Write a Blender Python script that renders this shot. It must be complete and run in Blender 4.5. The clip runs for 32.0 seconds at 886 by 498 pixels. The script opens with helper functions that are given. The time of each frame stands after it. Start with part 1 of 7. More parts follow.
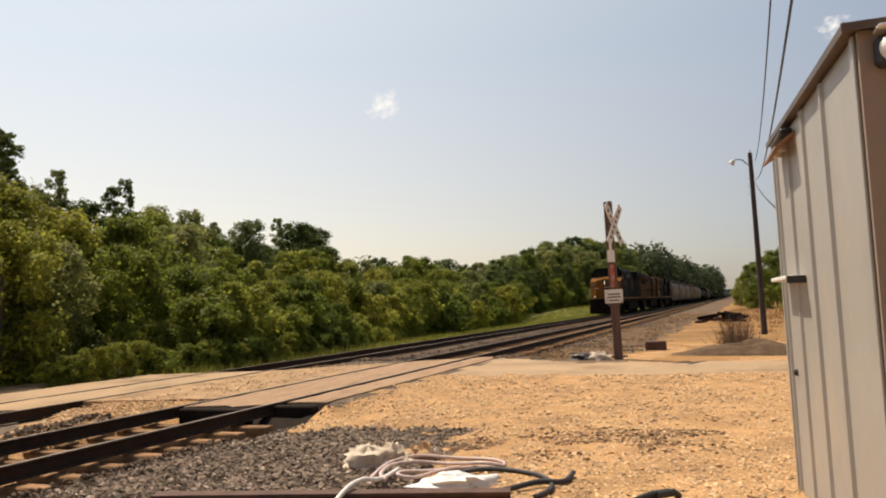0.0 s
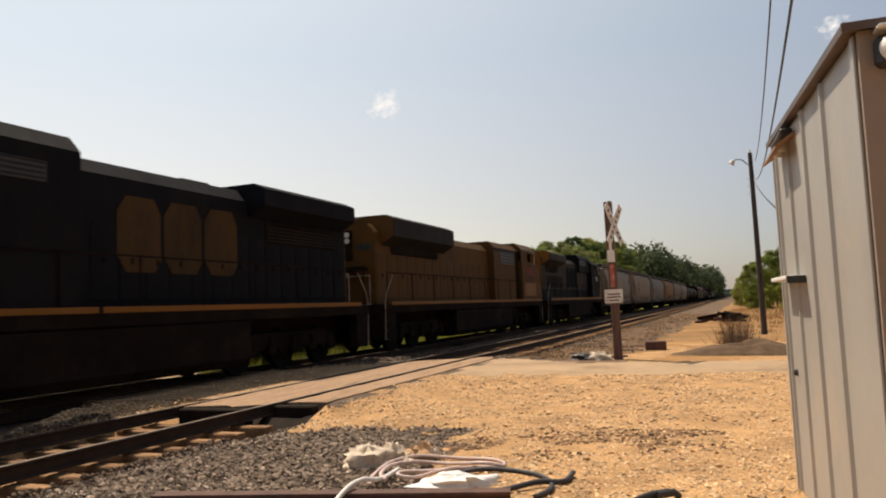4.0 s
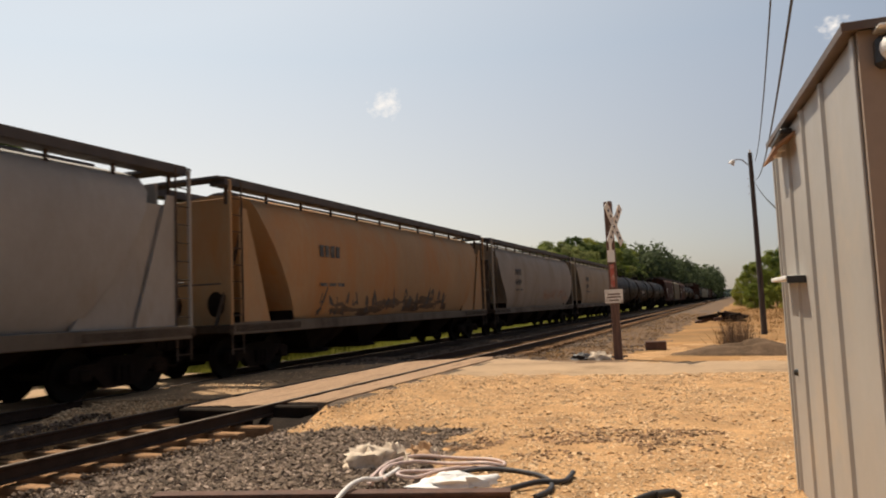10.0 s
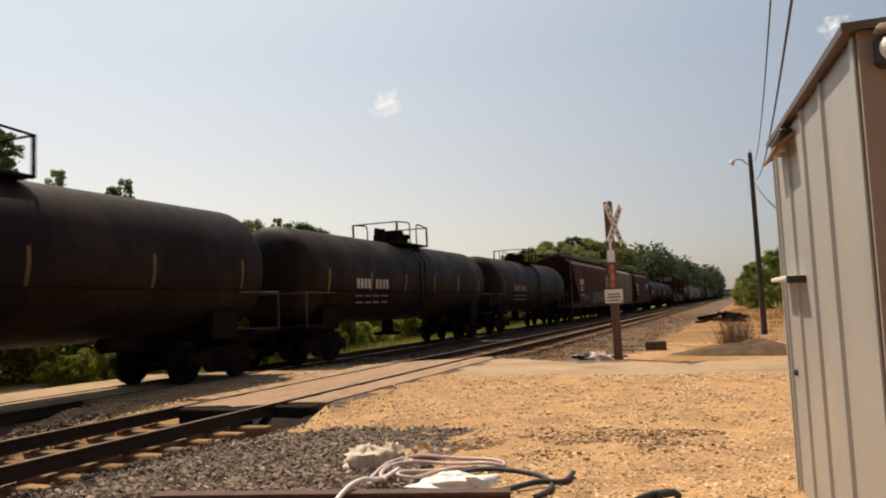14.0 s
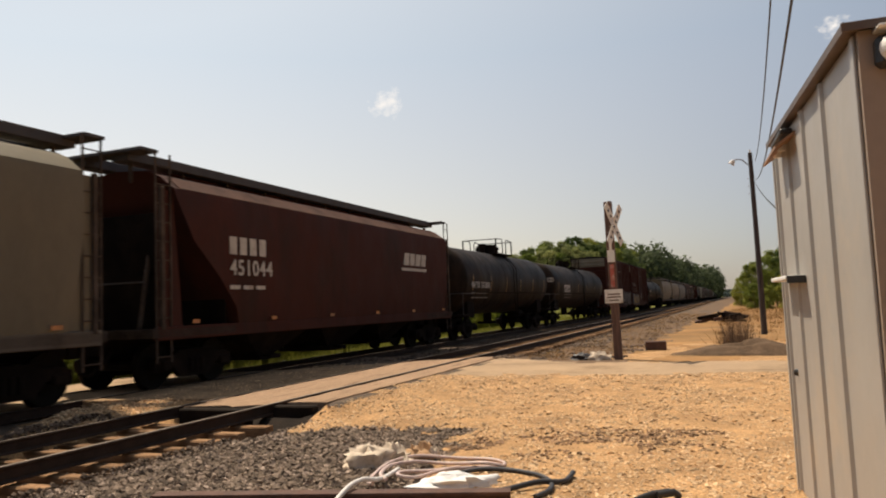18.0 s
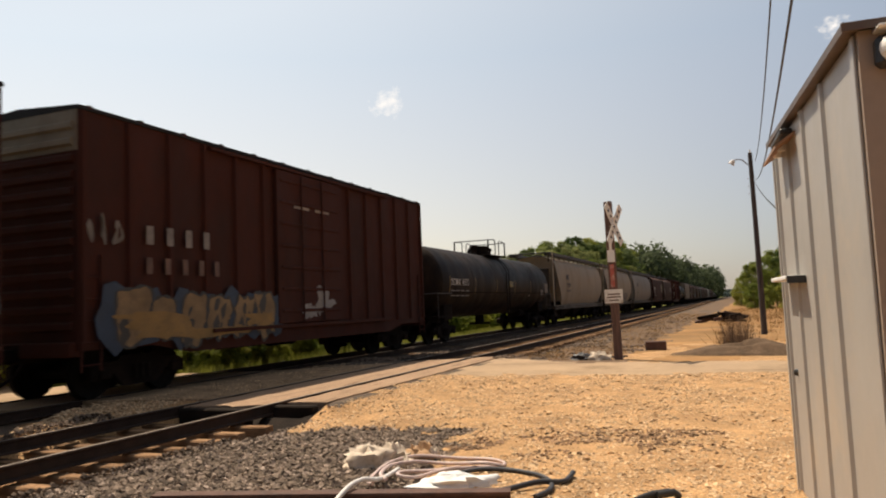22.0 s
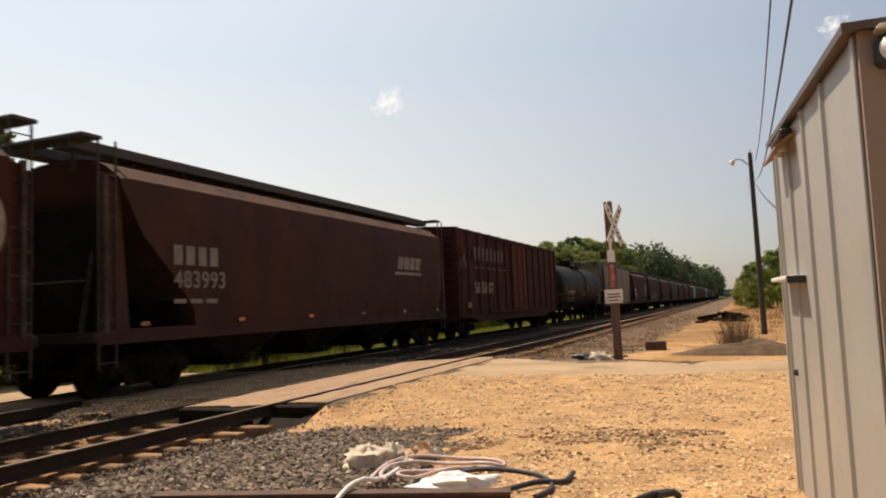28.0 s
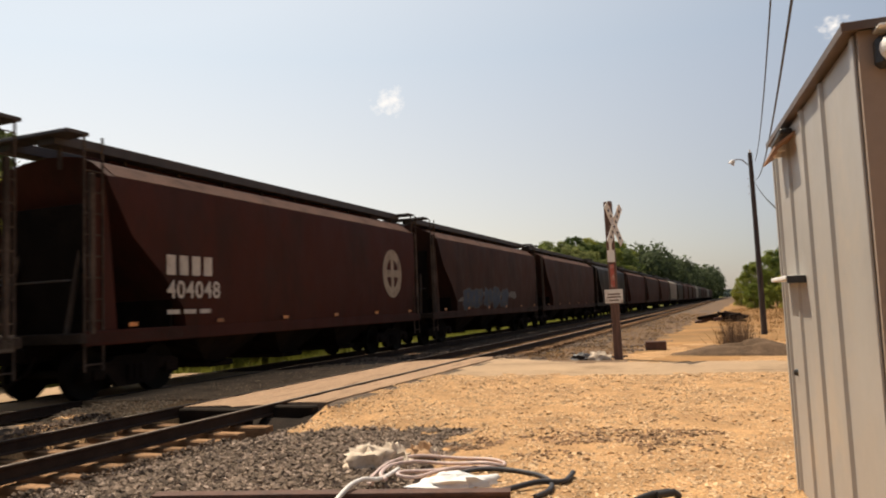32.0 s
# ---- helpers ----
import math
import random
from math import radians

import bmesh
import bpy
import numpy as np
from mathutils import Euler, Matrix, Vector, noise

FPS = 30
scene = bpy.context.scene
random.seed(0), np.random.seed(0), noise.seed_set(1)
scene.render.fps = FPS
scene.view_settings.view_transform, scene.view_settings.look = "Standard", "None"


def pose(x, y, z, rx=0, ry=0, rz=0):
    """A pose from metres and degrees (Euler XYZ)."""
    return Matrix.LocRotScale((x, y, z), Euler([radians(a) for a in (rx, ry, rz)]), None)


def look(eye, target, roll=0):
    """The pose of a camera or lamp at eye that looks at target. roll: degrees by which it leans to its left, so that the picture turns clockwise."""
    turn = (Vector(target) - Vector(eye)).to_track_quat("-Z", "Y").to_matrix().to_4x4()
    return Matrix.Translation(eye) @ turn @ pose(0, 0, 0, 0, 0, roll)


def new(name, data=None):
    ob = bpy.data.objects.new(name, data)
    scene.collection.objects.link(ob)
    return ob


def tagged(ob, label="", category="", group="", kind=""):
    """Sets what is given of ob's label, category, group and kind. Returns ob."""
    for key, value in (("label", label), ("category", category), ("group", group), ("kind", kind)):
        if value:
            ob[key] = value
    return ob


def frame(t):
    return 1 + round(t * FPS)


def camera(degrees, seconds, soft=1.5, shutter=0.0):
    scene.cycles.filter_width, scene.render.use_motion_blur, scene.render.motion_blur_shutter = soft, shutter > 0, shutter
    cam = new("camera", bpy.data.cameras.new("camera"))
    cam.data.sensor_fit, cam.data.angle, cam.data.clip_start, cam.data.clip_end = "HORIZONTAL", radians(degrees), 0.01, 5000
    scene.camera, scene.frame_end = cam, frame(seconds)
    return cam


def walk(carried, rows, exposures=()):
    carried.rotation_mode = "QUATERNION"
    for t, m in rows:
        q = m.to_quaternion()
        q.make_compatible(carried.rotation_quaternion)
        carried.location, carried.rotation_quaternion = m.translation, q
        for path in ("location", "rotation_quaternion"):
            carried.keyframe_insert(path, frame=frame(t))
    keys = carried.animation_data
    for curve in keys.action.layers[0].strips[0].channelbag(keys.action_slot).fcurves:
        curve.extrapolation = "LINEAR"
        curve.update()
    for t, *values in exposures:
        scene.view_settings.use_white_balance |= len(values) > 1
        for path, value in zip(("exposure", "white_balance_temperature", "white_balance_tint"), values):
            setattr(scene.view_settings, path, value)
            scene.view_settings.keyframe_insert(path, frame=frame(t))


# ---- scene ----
# A level crossing beside a metal shed: a long freight train passes on the far one of two tracks.
# x to the right of the tracks, y along them (away), z = 0 at the top of the rails.
EYE = (0.0, 0.0, 1.407)
YAW, PITCH, ROLL = radians(21.651), radians(4.583), 2.404
AHEAD = Vector((-math.sin(YAW) * math.cos(PITCH), math.cos(YAW) * math.cos(PITCH), math.sin(PITCH)))
cam = camera(62.52, 32.0, soft=2.0, shutter=0.12)
STAND = look(EYE, Vector(EYE) + AHEAD * 10, -ROLL)
walk(cam, [(0.0, STAND), (32.0, STAND)], exposures=[(0.0, 0.12, 6850, 11), (3.0, 0.12, 6850, 11), (6.0, 0.04, 6850, 11), (18.0, 0.04, 6850, 11), (21.5, 0.15, 6850, 11), (32.0, 0.17, 6850, 11)])

SPEED = 18.0           # metres a second
NEAR_TRACK, FAR_TRACK = -7.721, -11.926
GAUGE = 1.505          # between the rails' middles

# ---- light ----
SUN_FROM = Vector((-0.42, 0.25, 0.87)).normalized()
sun_data = bpy.data.lights.new("sun", "SUN")
sun_data.energy, sun_data.angle, sun_data.color = 5.0, radians(0.53), (1.0, 0.89, 0.74)
sun = new("sun", sun_data)
sun.matrix_world = look(SUN_FROM * 60, (0, 0, 0))

world = bpy.data.worlds.new("summer_sky")
scene.world = world
world.use_nodes = True
wn, wl = world.node_tree.nodes, world.node_tree.links
sky = wn.new("ShaderNodeTexSky")
sky.sky_type, sky.sun_disc = "NISHITA", False
sky.sun_elevation = math.asin(SUN_FROM.z)
sky.sun_rotation = math.atan2(SUN_FROM.x, SUN_FROM.y)
sky.air_density, sky.dust_density, sky.ozone_density, sky.altitude = 1.0, 1.2, 1.0, 60
haze = wn.new("ShaderNodeMix")          # thin high haze that whitens the whole sky
haze.data_type = "RGBA"
haze.inputs["Factor"].default_value = 0.35
haze.inputs["B"].default_value = (7.8, 7.3, 7.1, 1)
wl.new(sky.outputs["Color"], haze.inputs["A"])
# the haze scatters forward: brighter towards the sun, warmer low down
ray = wn.new("ShaderNodeTexCoord").outputs["Generated"]
to_sun = wn.new("ShaderNodeVectorMath")
to_sun.operation = "DOT_PRODUCT"
to_sun.inputs[1].default_value = SUN_FROM
wl.new(ray, to_sun.inputs[0])
rise = wn.new("ShaderNodeSeparateXYZ")
wl.new(ray, rise.inputs["Vector"])


def sky_tint(value, low, high, a, b):
    r = wn.new("ShaderNodeMapRange")
    r.inputs["From Min"].default_value, r.inputs["From Max"].default_value = low, high
    wl.new(value, r.inputs["Value"])
    x = wn.new("ShaderNodeMix")
    x.data_type = "RGBA"
    x.inputs["A"].default_value, x.inputs["B"].default_value = (*a, 1), (*b, 1)
    wl.new(r.outputs["Result"], x.inputs["Factor"])
    return x.outputs["Result"]


tinted = haze.outputs["Result"]
for tint in (sky_tint(to_sun.outputs["Value"], 0.285, 0.75, (0.46, 0.55, 0.66), (1.11, 1.135, 1.06)), sky_tint(to_sun.outputs["Value"], -0.6, 0.27, (0.30, 0.30, 0.30), (1.0, 1.0, 1.0)), sky_tint(rise.outputs["Z"], 0.42, 0.95, (1.0, 1.0, 1.0), (0.5, 0.5, 0.52)), sky_tint(rise.outputs["Z"], 0.0, 0.33, (1.50, 1.20, 0.985), (0.995, 0.995, 0.975))):
    x_ = wn.new("ShaderNodeMix")
    x_.data_type, x_.blend_type = "RGBA", "MULTIPLY"
    x_.inputs["Factor"].default_value = 1.0
    wl.new(tinted, x_.inputs["A"])
    wl.new(tint, x_.inputs["B"])
    tinted = x_.outputs["Result"]
wl.new(tinted, wn["Background"].inputs["Color"])
wn["Background"].inputs["Strength"].default_value = 0.121


# ---- materials ----
def mat(name, color, rough=0.7, metal=0.0, vary=0.25, scale=3.0, dirt=None, dirt_amount=0.0, dirt_scale=0.8,
        bump=0.0, bump_scale=40.0, per_object=0.0, spec=0.5, stretch=(1, 1, 1), per_island=0.0, translucent=0.0, per_tree=0.0, grit=None):
    """A surface with two scales of variation, patches of dirt with a shape of their own, and fine relief."""
    m = bpy.data.materials.new(name)
    m.use_nodes = True
    n, l = m.node_tree.nodes, m.node_tree.links
    b = n["Principled BSDF"]
    b.inputs["Roughness"].default_value, b.inputs["Metallic"].default_value = rough, metal
    b.inputs["Specular IOR Level"].default_value = spec
    co = n.new("ShaderNodeTexCoord")
    mp = n.new("ShaderNodeMapping")
    mp.inputs["Scale"].default_value = stretch
    l.new(co.outputs["Object"], mp.inputs["Vector"])

    def tex(s, detail=5.0, r=0.6):
        t = n.new("ShaderNodeTexNoise")
        t.inputs["Scale"].default_value, t.inputs["Detail"].default_value, t.inputs["Roughness"].default_value = s, detail, r
        l.new(mp.outputs["Vector"], t.inputs["Vector"])
        return t

    def mix(kind, fac, a, c):
        x = n.new("ShaderNodeMix")
        x.data_type, x.blend_type = "RGBA", kind
        for sock, v in ((x.inputs["Factor"], fac), (x.inputs["A"], a), (x.inputs["B"], c)):
            if hasattr(v, "is_linked"):
                l.new(v, sock)
            elif isinstance(v, (int, float)):
                sock.default_value = v
            else:
                sock.default_value = (*v, 1)
        return x.outputs["Result"]

    def span(sock, lo, hi, a=0.0, c=1.0):
        r = n.new("ShaderNodeMapRange")
        for k, v in zip(("From Min", "From Max", "To Min", "To Max"), (lo, hi, a, c)):
            r.inputs[k].default_value = v
        l.new(sock, r.inputs["Value"])
        return r.outputs["Result"]

    dark = tuple(c * (1 - vary) for c in color)
    light = tuple(min(1, c * (1 + vary)) for c in color)
    out = mix("MIX", span(tex(scale).outputs["Fac"], 0.3, 0.7), dark, light)
    g = vary * 0.6 if grit is None else grit
    fine = span(tex(scale * 9 if grit is None else 34, 4.0, 0.75).outputs["Fac"], 0.28, 0.72, 1 - g, 1 + g)
    grey = n.new("ShaderNodeCombineColor")
    for k in ("Red", "Green", "Blue"):
        l.new(fine, grey.inputs[k])
    out = mix("MULTIPLY", 1.0, out, grey.outputs["Color"])
    if dirt:
        out = mix("MIX", span(tex(dirt_scale, 8.0, 0.7).outputs["Fac"], 0.62 - dirt_amount * 0.3, 0.72 - dirt_amount * 0.15, 0, 0.85), out, dirt)
    if per_object or per_island:
        src = n.new("ShaderNodeNewGeometry").outputs["Random Per Island"] if per_island else n.new("ShaderNodeObjectInfo").outputs["Random"]
        k = per_island or per_object
        hsv = n.new("ShaderNodeHueSaturation")
        l.new(span(src, 0, 1, 1 - k, 1 + k), hsv.inputs["Value"])
        l.new(out, hsv.inputs["Color"])
        out = hsv.outputs["Color"]
    if per_tree:
        hs = n.new("ShaderNodeHueSaturation")
        rnd = n.new("ShaderNodeObjectInfo").outputs["Random"]
        l.new(span(rnd, 0, 1, 1 - per_tree, 1 + per_tree), hs.inputs["Value"])
        l.new(span(rnd, 0, 1, 0.525, 0.475), hs.inputs["Hue"])
        l.new(out, hs.inputs["Color"])
        out = hs.outputs["Color"]
    l.new(out, b.inputs["Base Color"])
    l.new(span(tex(scale * 2).outputs["Fac"], 0.3, 0.7, max(0.05, rough - 0.1), min(1, rough + 0.1)), b.inputs["Roughness"])
    if bump:
        t = tex(bump_scale, 4.0)
        bp = n.new("ShaderNodeBump")
        bp.inputs["Strength"].default_value, bp.inputs["Distance"].default_value = bump, 0.02
        l.new(t.outputs["Fac"], bp.inputs["Height"])
        l.new(bp.outputs["Normal"], b.inputs["Normal"])
    if translucent:
        tr = n.new("ShaderNodeBsdfTranslucent")
        l.new(out, tr.inputs["Color"])
        ms = n.new("ShaderNodeMixShader")
        ms.inputs["Fac"].default_value = translucent
        l.new(b.outputs["BSDF"], ms.inputs[1])
        l.new(tr.outputs["BSDF"], ms.inputs[2])
        l.new(ms.outputs["Shader"], n["Material Output"].inputs["Surface"])
    return m


def glow(name, color, strength):
    m = bpy.data.materials.new(name)
    m.use_nodes = True
    b = m.node_tree.nodes["Principled BSDF"]
    b.inputs["Base Color"].default_value = (*color, 1)
    b.inputs["Emission Color"].default_value = (*color, 1)
    b.inputs["Emission Strength"].default_value = strength
    return m


GRAVEL = mat("tan_gravel", (0.45, 0.265, 0.125), 0.95, grit=0.6, vary=0.25, scale=2.0, dirt=(0.285, 0.165, 0.080), dirt_amount=0.35, dirt_scale=0.9, bump=1.0, bump_scale=30, spec=0.15)
DIRT_ROAD = mat("packed_dirt_road", (0.40, 0.278, 0.172), 0.95, vary=0.14, scale=0.7, dirt=(0.215, 0.146, 0.086), dirt_amount=0.4, dirt_scale=0.5, bump=0.5, bump_scale=18, spec=0.15)
BALLAST = mat("grey_ballast", (0.105, 0.076, 0.054), 0.95, vary=0.35, scale=5, dirt=(0.172, 0.129, 0.095), dirt_amount=0.5, bump=1.0, bump_scale=16, spec=0.15)
STONE_GREY = mat("ballast_stone", (0.200, 0.150, 0.112), 0.92, vary=0.25, scale=6, bump=0.4, bump_scale=30, per_island=0.62, spec=0.15)
STONE_PALE = mat("pale_ballast_stone", (0.36, 0.275, 0.215), 0.92, vary=0.25, scale=6, bump=0.4, bump_scale=30, per_island=0.4, spec=0.15)
STONE_RUST = mat("brown_gravel_stone", (0.25, 0.155, 0.092), 0.92, vary=0.25, scale=6, bump=0.4, bump_scale=30, per_island=0.6, spec=0.15)
STONE_BROWN = mat("brown_ballast_stone", (0.142, 0.101, 0.073), 0.92, vary=0.25, scale=6, bump=0.4, bump_scale=30, per_island=0.5, spec=0.15)
STONE_TAN = mat("tan_stone", (0.56, 0.385, 0.225), 0.92, vary=0.2, scale=6, bump=0.4, bump_scale=30, per_island=0.42, spec=0.2)
EARTH = mat("dry_earth", (0.310, 0.172, 0.073), 0.96, vary=0.3, scale=0.25, dirt=(0.206, 0.129, 0.060), dirt_amount=0.5, dirt_scale=0.12, bump=0.6, bump_scale=8, spec=0.1)
# oily soil, with the shade between the ties put into its black
DARK_BED = mat("oily_shaded_trackbed", (0.022, 0.016, 0.012), 0.95, vary=0.4, scale=3, bump=0.9, bump_scale=18, spec=0.1)
SOIL = mat("brown_soil", (0.125, 0.082, 0.052), 0.96, vary=0.35, scale=2.5, bump=0.9, bump_scale=14, spec=0.1)
RAIL_STEEL = mat("rusty_rail", (0.045, 0.028, 0.02), 0.85, metal=0.0, vary=0.3, scale=4, spec=0.15)
RAIL_HEAD = mat("worn_rail_head", (0.20, 0.16, 0.13), 0.5, metal=0.6, vary=0.2, scale=5)
TIE_WOOD = mat("weathered_tie", (0.29, 0.165, 0.085), 0.92, vary=0.35, scale=5, dirt=(0.12, 0.07, 0.04), dirt_amount=0.45, dirt_scale=1.5, stretch=(0.6, 5, 5), bump=0.7, bump_scale=14, per_object=0.25, spec=0.15)
RUST = mat("rusty_steel", (0.11, 0.058, 0.042), 0.85, metal=0.1, vary=0.35, scale=6, bump=0.4, bump_scale=40)
SHED_METAL = mat("beige_metal_siding", (0.365, 0.340, 0.308), 0.5, vary=0.05, scale=1.2, dirt=(0.430, 0.370, 0.301), dirt_amount=0.3, dirt_scale=0.9)
# end wall: the same siding, its shade put into a browner colour
SHED_END = mat("shaded_siding_end_wall", (0.29, 0.225, 0.175), 0.6, vary=0.08, scale=1.5, dirt=(0.22, 0.16, 0.12), dirt_amount=0.3, dirt_scale=0.9)
SHED_TRIM = mat("brown_metal_trim", (0.103, 0.071, 0.053), 0.55, vary=0.12, scale=2)
POLE_WOOD = mat("tarred_pole_wood", (0.055, 0.044, 0.042), 0.9, vary=0.3, scale=3, stretch=(8, 8, 0.8), bump=0.6, bump_scale=12)
POST_WOOD = mat("weathered_post_wood", (0.13, 0.075, 0.058), 0.9, vary=0.35, scale=3, stretch=(8, 8, 0.8), bump=0.6, bump_scale=12)
WHITE_PAINT = mat("chalky_white_paint", (0.74, 0.72, 0.68), 0.6, vary=0.1, scale=6, dirt=(0.4, 0.34, 0.28), dirt_amount=0.3, dirt_scale=4)
BLACK_PAINT = mat("black_paint", (0.02, 0.02, 0.02), 0.5, vary=0.3, scale=4)
LEAF = [mat("leaf_" + k, c, 0.62, vary=0.3, scale=0.35, per_island=0.35, spec=0.2, translucent=0.55, per_tree=0.3)
        for k, c in (("olive", (0.190, 0.226, 0.040)), ("deep", (0.115, 0.15, 0.042)), ("bright", (0.238, 0.262, 0.042)), ("dusty", (0.185, 0.215, 0.072)))]
GRASS = mat("green_grass", (0.27, 0.27, 0.055), 0.8, vary=0.4, scale=1.5, per_island=0.4, spec=0.2, translucent=0.25)
BARK = mat("bark", (0.13, 0.10, 0.07), 0.95, vary=0.35, scale=6, stretch=(6, 6, 1), bump=0.8, bump_scale=10)
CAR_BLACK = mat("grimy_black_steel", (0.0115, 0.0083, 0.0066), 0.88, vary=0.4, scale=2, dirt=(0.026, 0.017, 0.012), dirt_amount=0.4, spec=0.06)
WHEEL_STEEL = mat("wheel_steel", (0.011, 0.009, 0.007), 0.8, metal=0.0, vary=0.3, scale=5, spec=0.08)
GLASS_DARK = mat("dark_cab_glass", (0.01, 0.012, 0.014), 0.12, vary=0.05, scale=1, spec=0.3)
LAMP_GLOW = glow("headlight_glow", (1.0, 0.93, 0.80), 0.75)


# ---- mesh helpers ----
class Shape:
    """Collects plain geometry for one mesh."""

    def __init__(self):
        self.v, self.f = [], []

    def add(self, verts, faces):
        k = len(self.v)
        self.v.extend(tuple(p) for p in verts)
        self.f.extend(tuple(i + k for i in f) for f in faces)
        return self

    def box(self, x0, x1, y0, y1, z0, z1, b=0.0, m=None):
        """A box, with its edges chamfered by b."""
        if b <= 0:
            p = [(x, y, z) for z in (z0, z1) for y in (y0, y1) for x in (x0, x1)]
            f = [(0, 2, 3, 1), (4, 5, 7, 6), (0, 1, 5, 4), (2, 6, 7, 3), (0, 4, 6, 2), (1, 3, 7, 5)]
        else:
            cx, cy, cz = (x0 + x1) / 2, (y0 + y1) / 2, (z0 + z1) / 2
            hx, hy, hz = abs(x1 - x0) / 2, abs(y1 - y0) / 2, abs(z1 - z0) / 2
            b = min(b, hx * 0.95, hy * 0.95, hz * 0.95)
            p, idx = [], {}
            for sx in (-1, 1):
                for sy in (-1, 1):
                    for sz in (-1, 1):
                        for a, q in enumerate(((hx, hy - b, hz - b), (hx - b, hy, hz - b), (hx - b, hy - b, hz))):
                            idx[sx, sy, sz, a] = len(p)
                            p.append((cx + sx * q[0], cy + sy * q[1], cz + sz * q[2]))
            f = []
            for s in (-1, 1):
                for a, order in ((0, ((-1, -1), (1, -1), (1, 1), (-1, 1))), (1, ((-1, -1), (-1, 1), (1, 1), (1, -1))), (2, ((-1, -1), (1, -1), (1, 1), (-1, 1)))):
                    q = []
                    for u, w in order:
                        key = [u, w]
                        key.insert(a, s)
                        q.append(idx[(*key, a)])
                    f.append(tuple(q if s > 0 else q[::-1]))
            for u in (-1, 1):
                for w in (-1, 1):
                    for a, (c, d) in ((0, (1, 2)), (1, (0, 2)), (2, (0, 1))):
                        k0, k1 = [u, w], [u, w]
                        k0.insert(a, -1)
                        k1.insert(a, 1)
                        q = (idx[(*k0, c)], idx[(*k1, c)], idx[(*k1, d)], idx[(*k0, d)])
                        flip = u * w > 0
                        if a == 1:
                            flip = not flip
                        f.append(q if flip else q[::-1])
            for sx in (-1, 1):
                for sy in (-1, 1):
                    for sz in (-1, 1):
                        q = tuple(idx[sx, sy, sz, a] for a in range(3))
                        f.append(q if sx * sy * sz > 0 else q[::-1])
        if m is not None:
            p = [m @ Vector(q) for q in p]
        return self.add(p, f)

    def cyl(self, a, b, r, r2=None, n=12, caps=True):
        """A cylinder or cone from point a to point b."""
        a, b = Vector(a), Vector(b)
        r2 = r if r2 is None else r2
        w = (b - a).normalized()
        u = w.orthogonal().normalized()
        t = w.cross(u)
        p = []
        for c, q in ((a, r), (b, r2)):
            p += [c + u * (q * math.cos(2 * math.pi * i / n)) + t * (q * math.sin(2 * math.pi * i / n)) for i in range(n)]
        f = [(i, (i + 1) % n, n + (i + 1) % n, n + i) for i in range(n)]
        if caps:
            f += [tuple(range(n))[::-1], tuple(range(n, 2 * n))]
        return self.add(p, f)

    def tube(self, path, r, n=6):
        """A bent round bar along a path."""
        path = [Vector(q) for q in path]
        rings = []
        u = None
        for i, q in enumerate(path):
            w = (path[min(i + 1, len(path) - 1)] - path[max(i - 1, 0)]).normalized()
            u = w.orthogonal().normalized() if u is None else (u - w * u.dot(w)).normalized()
            t = w.cross(u)
            rr = r[i] if isinstance(r, (list, tuple)) else r
            rings.append([q + u * (rr * math.cos(2 * math.pi * k / n)) + t * (rr * math.sin(2 * math.pi * k / n)) for k in range(n)])
        p = [q for ring in rings for q in ring]
        f = [(i * n + k, i * n + (k + 1) % n, (i + 1) * n + (k + 1) % n, (i + 1) * n + k) for i in range(len(path) - 1) for k in range(n)]
        f += [tuple(range(n))[::-1], tuple((len(path) - 1) * n + k for k in range(n))]
        return self.add(p, f)

    def prism(self, outline, a, b, axis="y"):
        """An outline (two coordinates) pushed from a to b along an axis."""
        n = len(outline)

        def at(q, c):
            return {"x": (c, q[0], q[1]), "y": (q[0], c, q[1]), "z": (q[0], q[1], c)}[axis]
        p = [at(q, a) for q in outline] + [at(q, b) for q in outline]
        area = sum(outline[i][0] * outline[(i + 1) % n][1] - outline[(i + 1) % n][0] * outline[i][1] for i in range(n))
        if axis == "y":
            area = -area
        if b < a:
            area = -area
        f = [(i, (i + 1) % n, n + (i + 1) % n, n + i) for i in range(n)] + [tuple(range(n))[::-1], tuple(range(n, 2 * n))]
        return self.add(p, f if area > 0 else [q[::-1] for q in f])

    def loft(self, rings, closed=True, caps=True):
        n = len(rings[0])
        p = [q for r in rings for q in r]
        f = [(i * n + k, i * n + (k + 1) % n, (i + 1) * n + (k + 1) % n, (i + 1) * n + k)
             for i in range(len(rings) - 1) for k in range(n if closed else n - 1)]
        if caps:
            f += [tuple(range(n))[::-1], tuple((len(rings) - 1) * n + k for k in range(n))]
        return self.add(p, f)

    def mesh(self, name, smooth=0.0):
        me = bpy.data.meshes.new(name)
        me.from_pydata(self.v, [], self.f)
        me.update()
        if smooth:
            me.polygons.foreach_set("use_smooth", [True] * len(me.polygons))
            me.set_sharp_from_angle(angle=radians(smooth))
        return me


def part(name, shape, material, parent, label="", smooth=0.0, at=None):
    """Links a shape (or a mesh that is shared) as one object under a thing or a part."""
    me = shape.mesh(name, smooth) if isinstance(shape, Shape) else shape
    if material is not None and not me.materials:
        me.materials.append(material)
    ob = new(name, me)
    ob.parent = parent
    if at is not None:
        ob.matrix_basis = at
    if label:
        tagged(ob, label)
    return ob


def thing(name, label, category, group="", kind="", at=None, shape=None, material=None, smooth=0.0):
    if shape is not None:
        me = shape.mesh(name, smooth)
        me.materials.append(material)
        ob = new(name, me)
    else:
        ob = new(name)
    if at is not None:
        ob.matrix_basis = at
    return tagged(ob, label, category, group, kind)


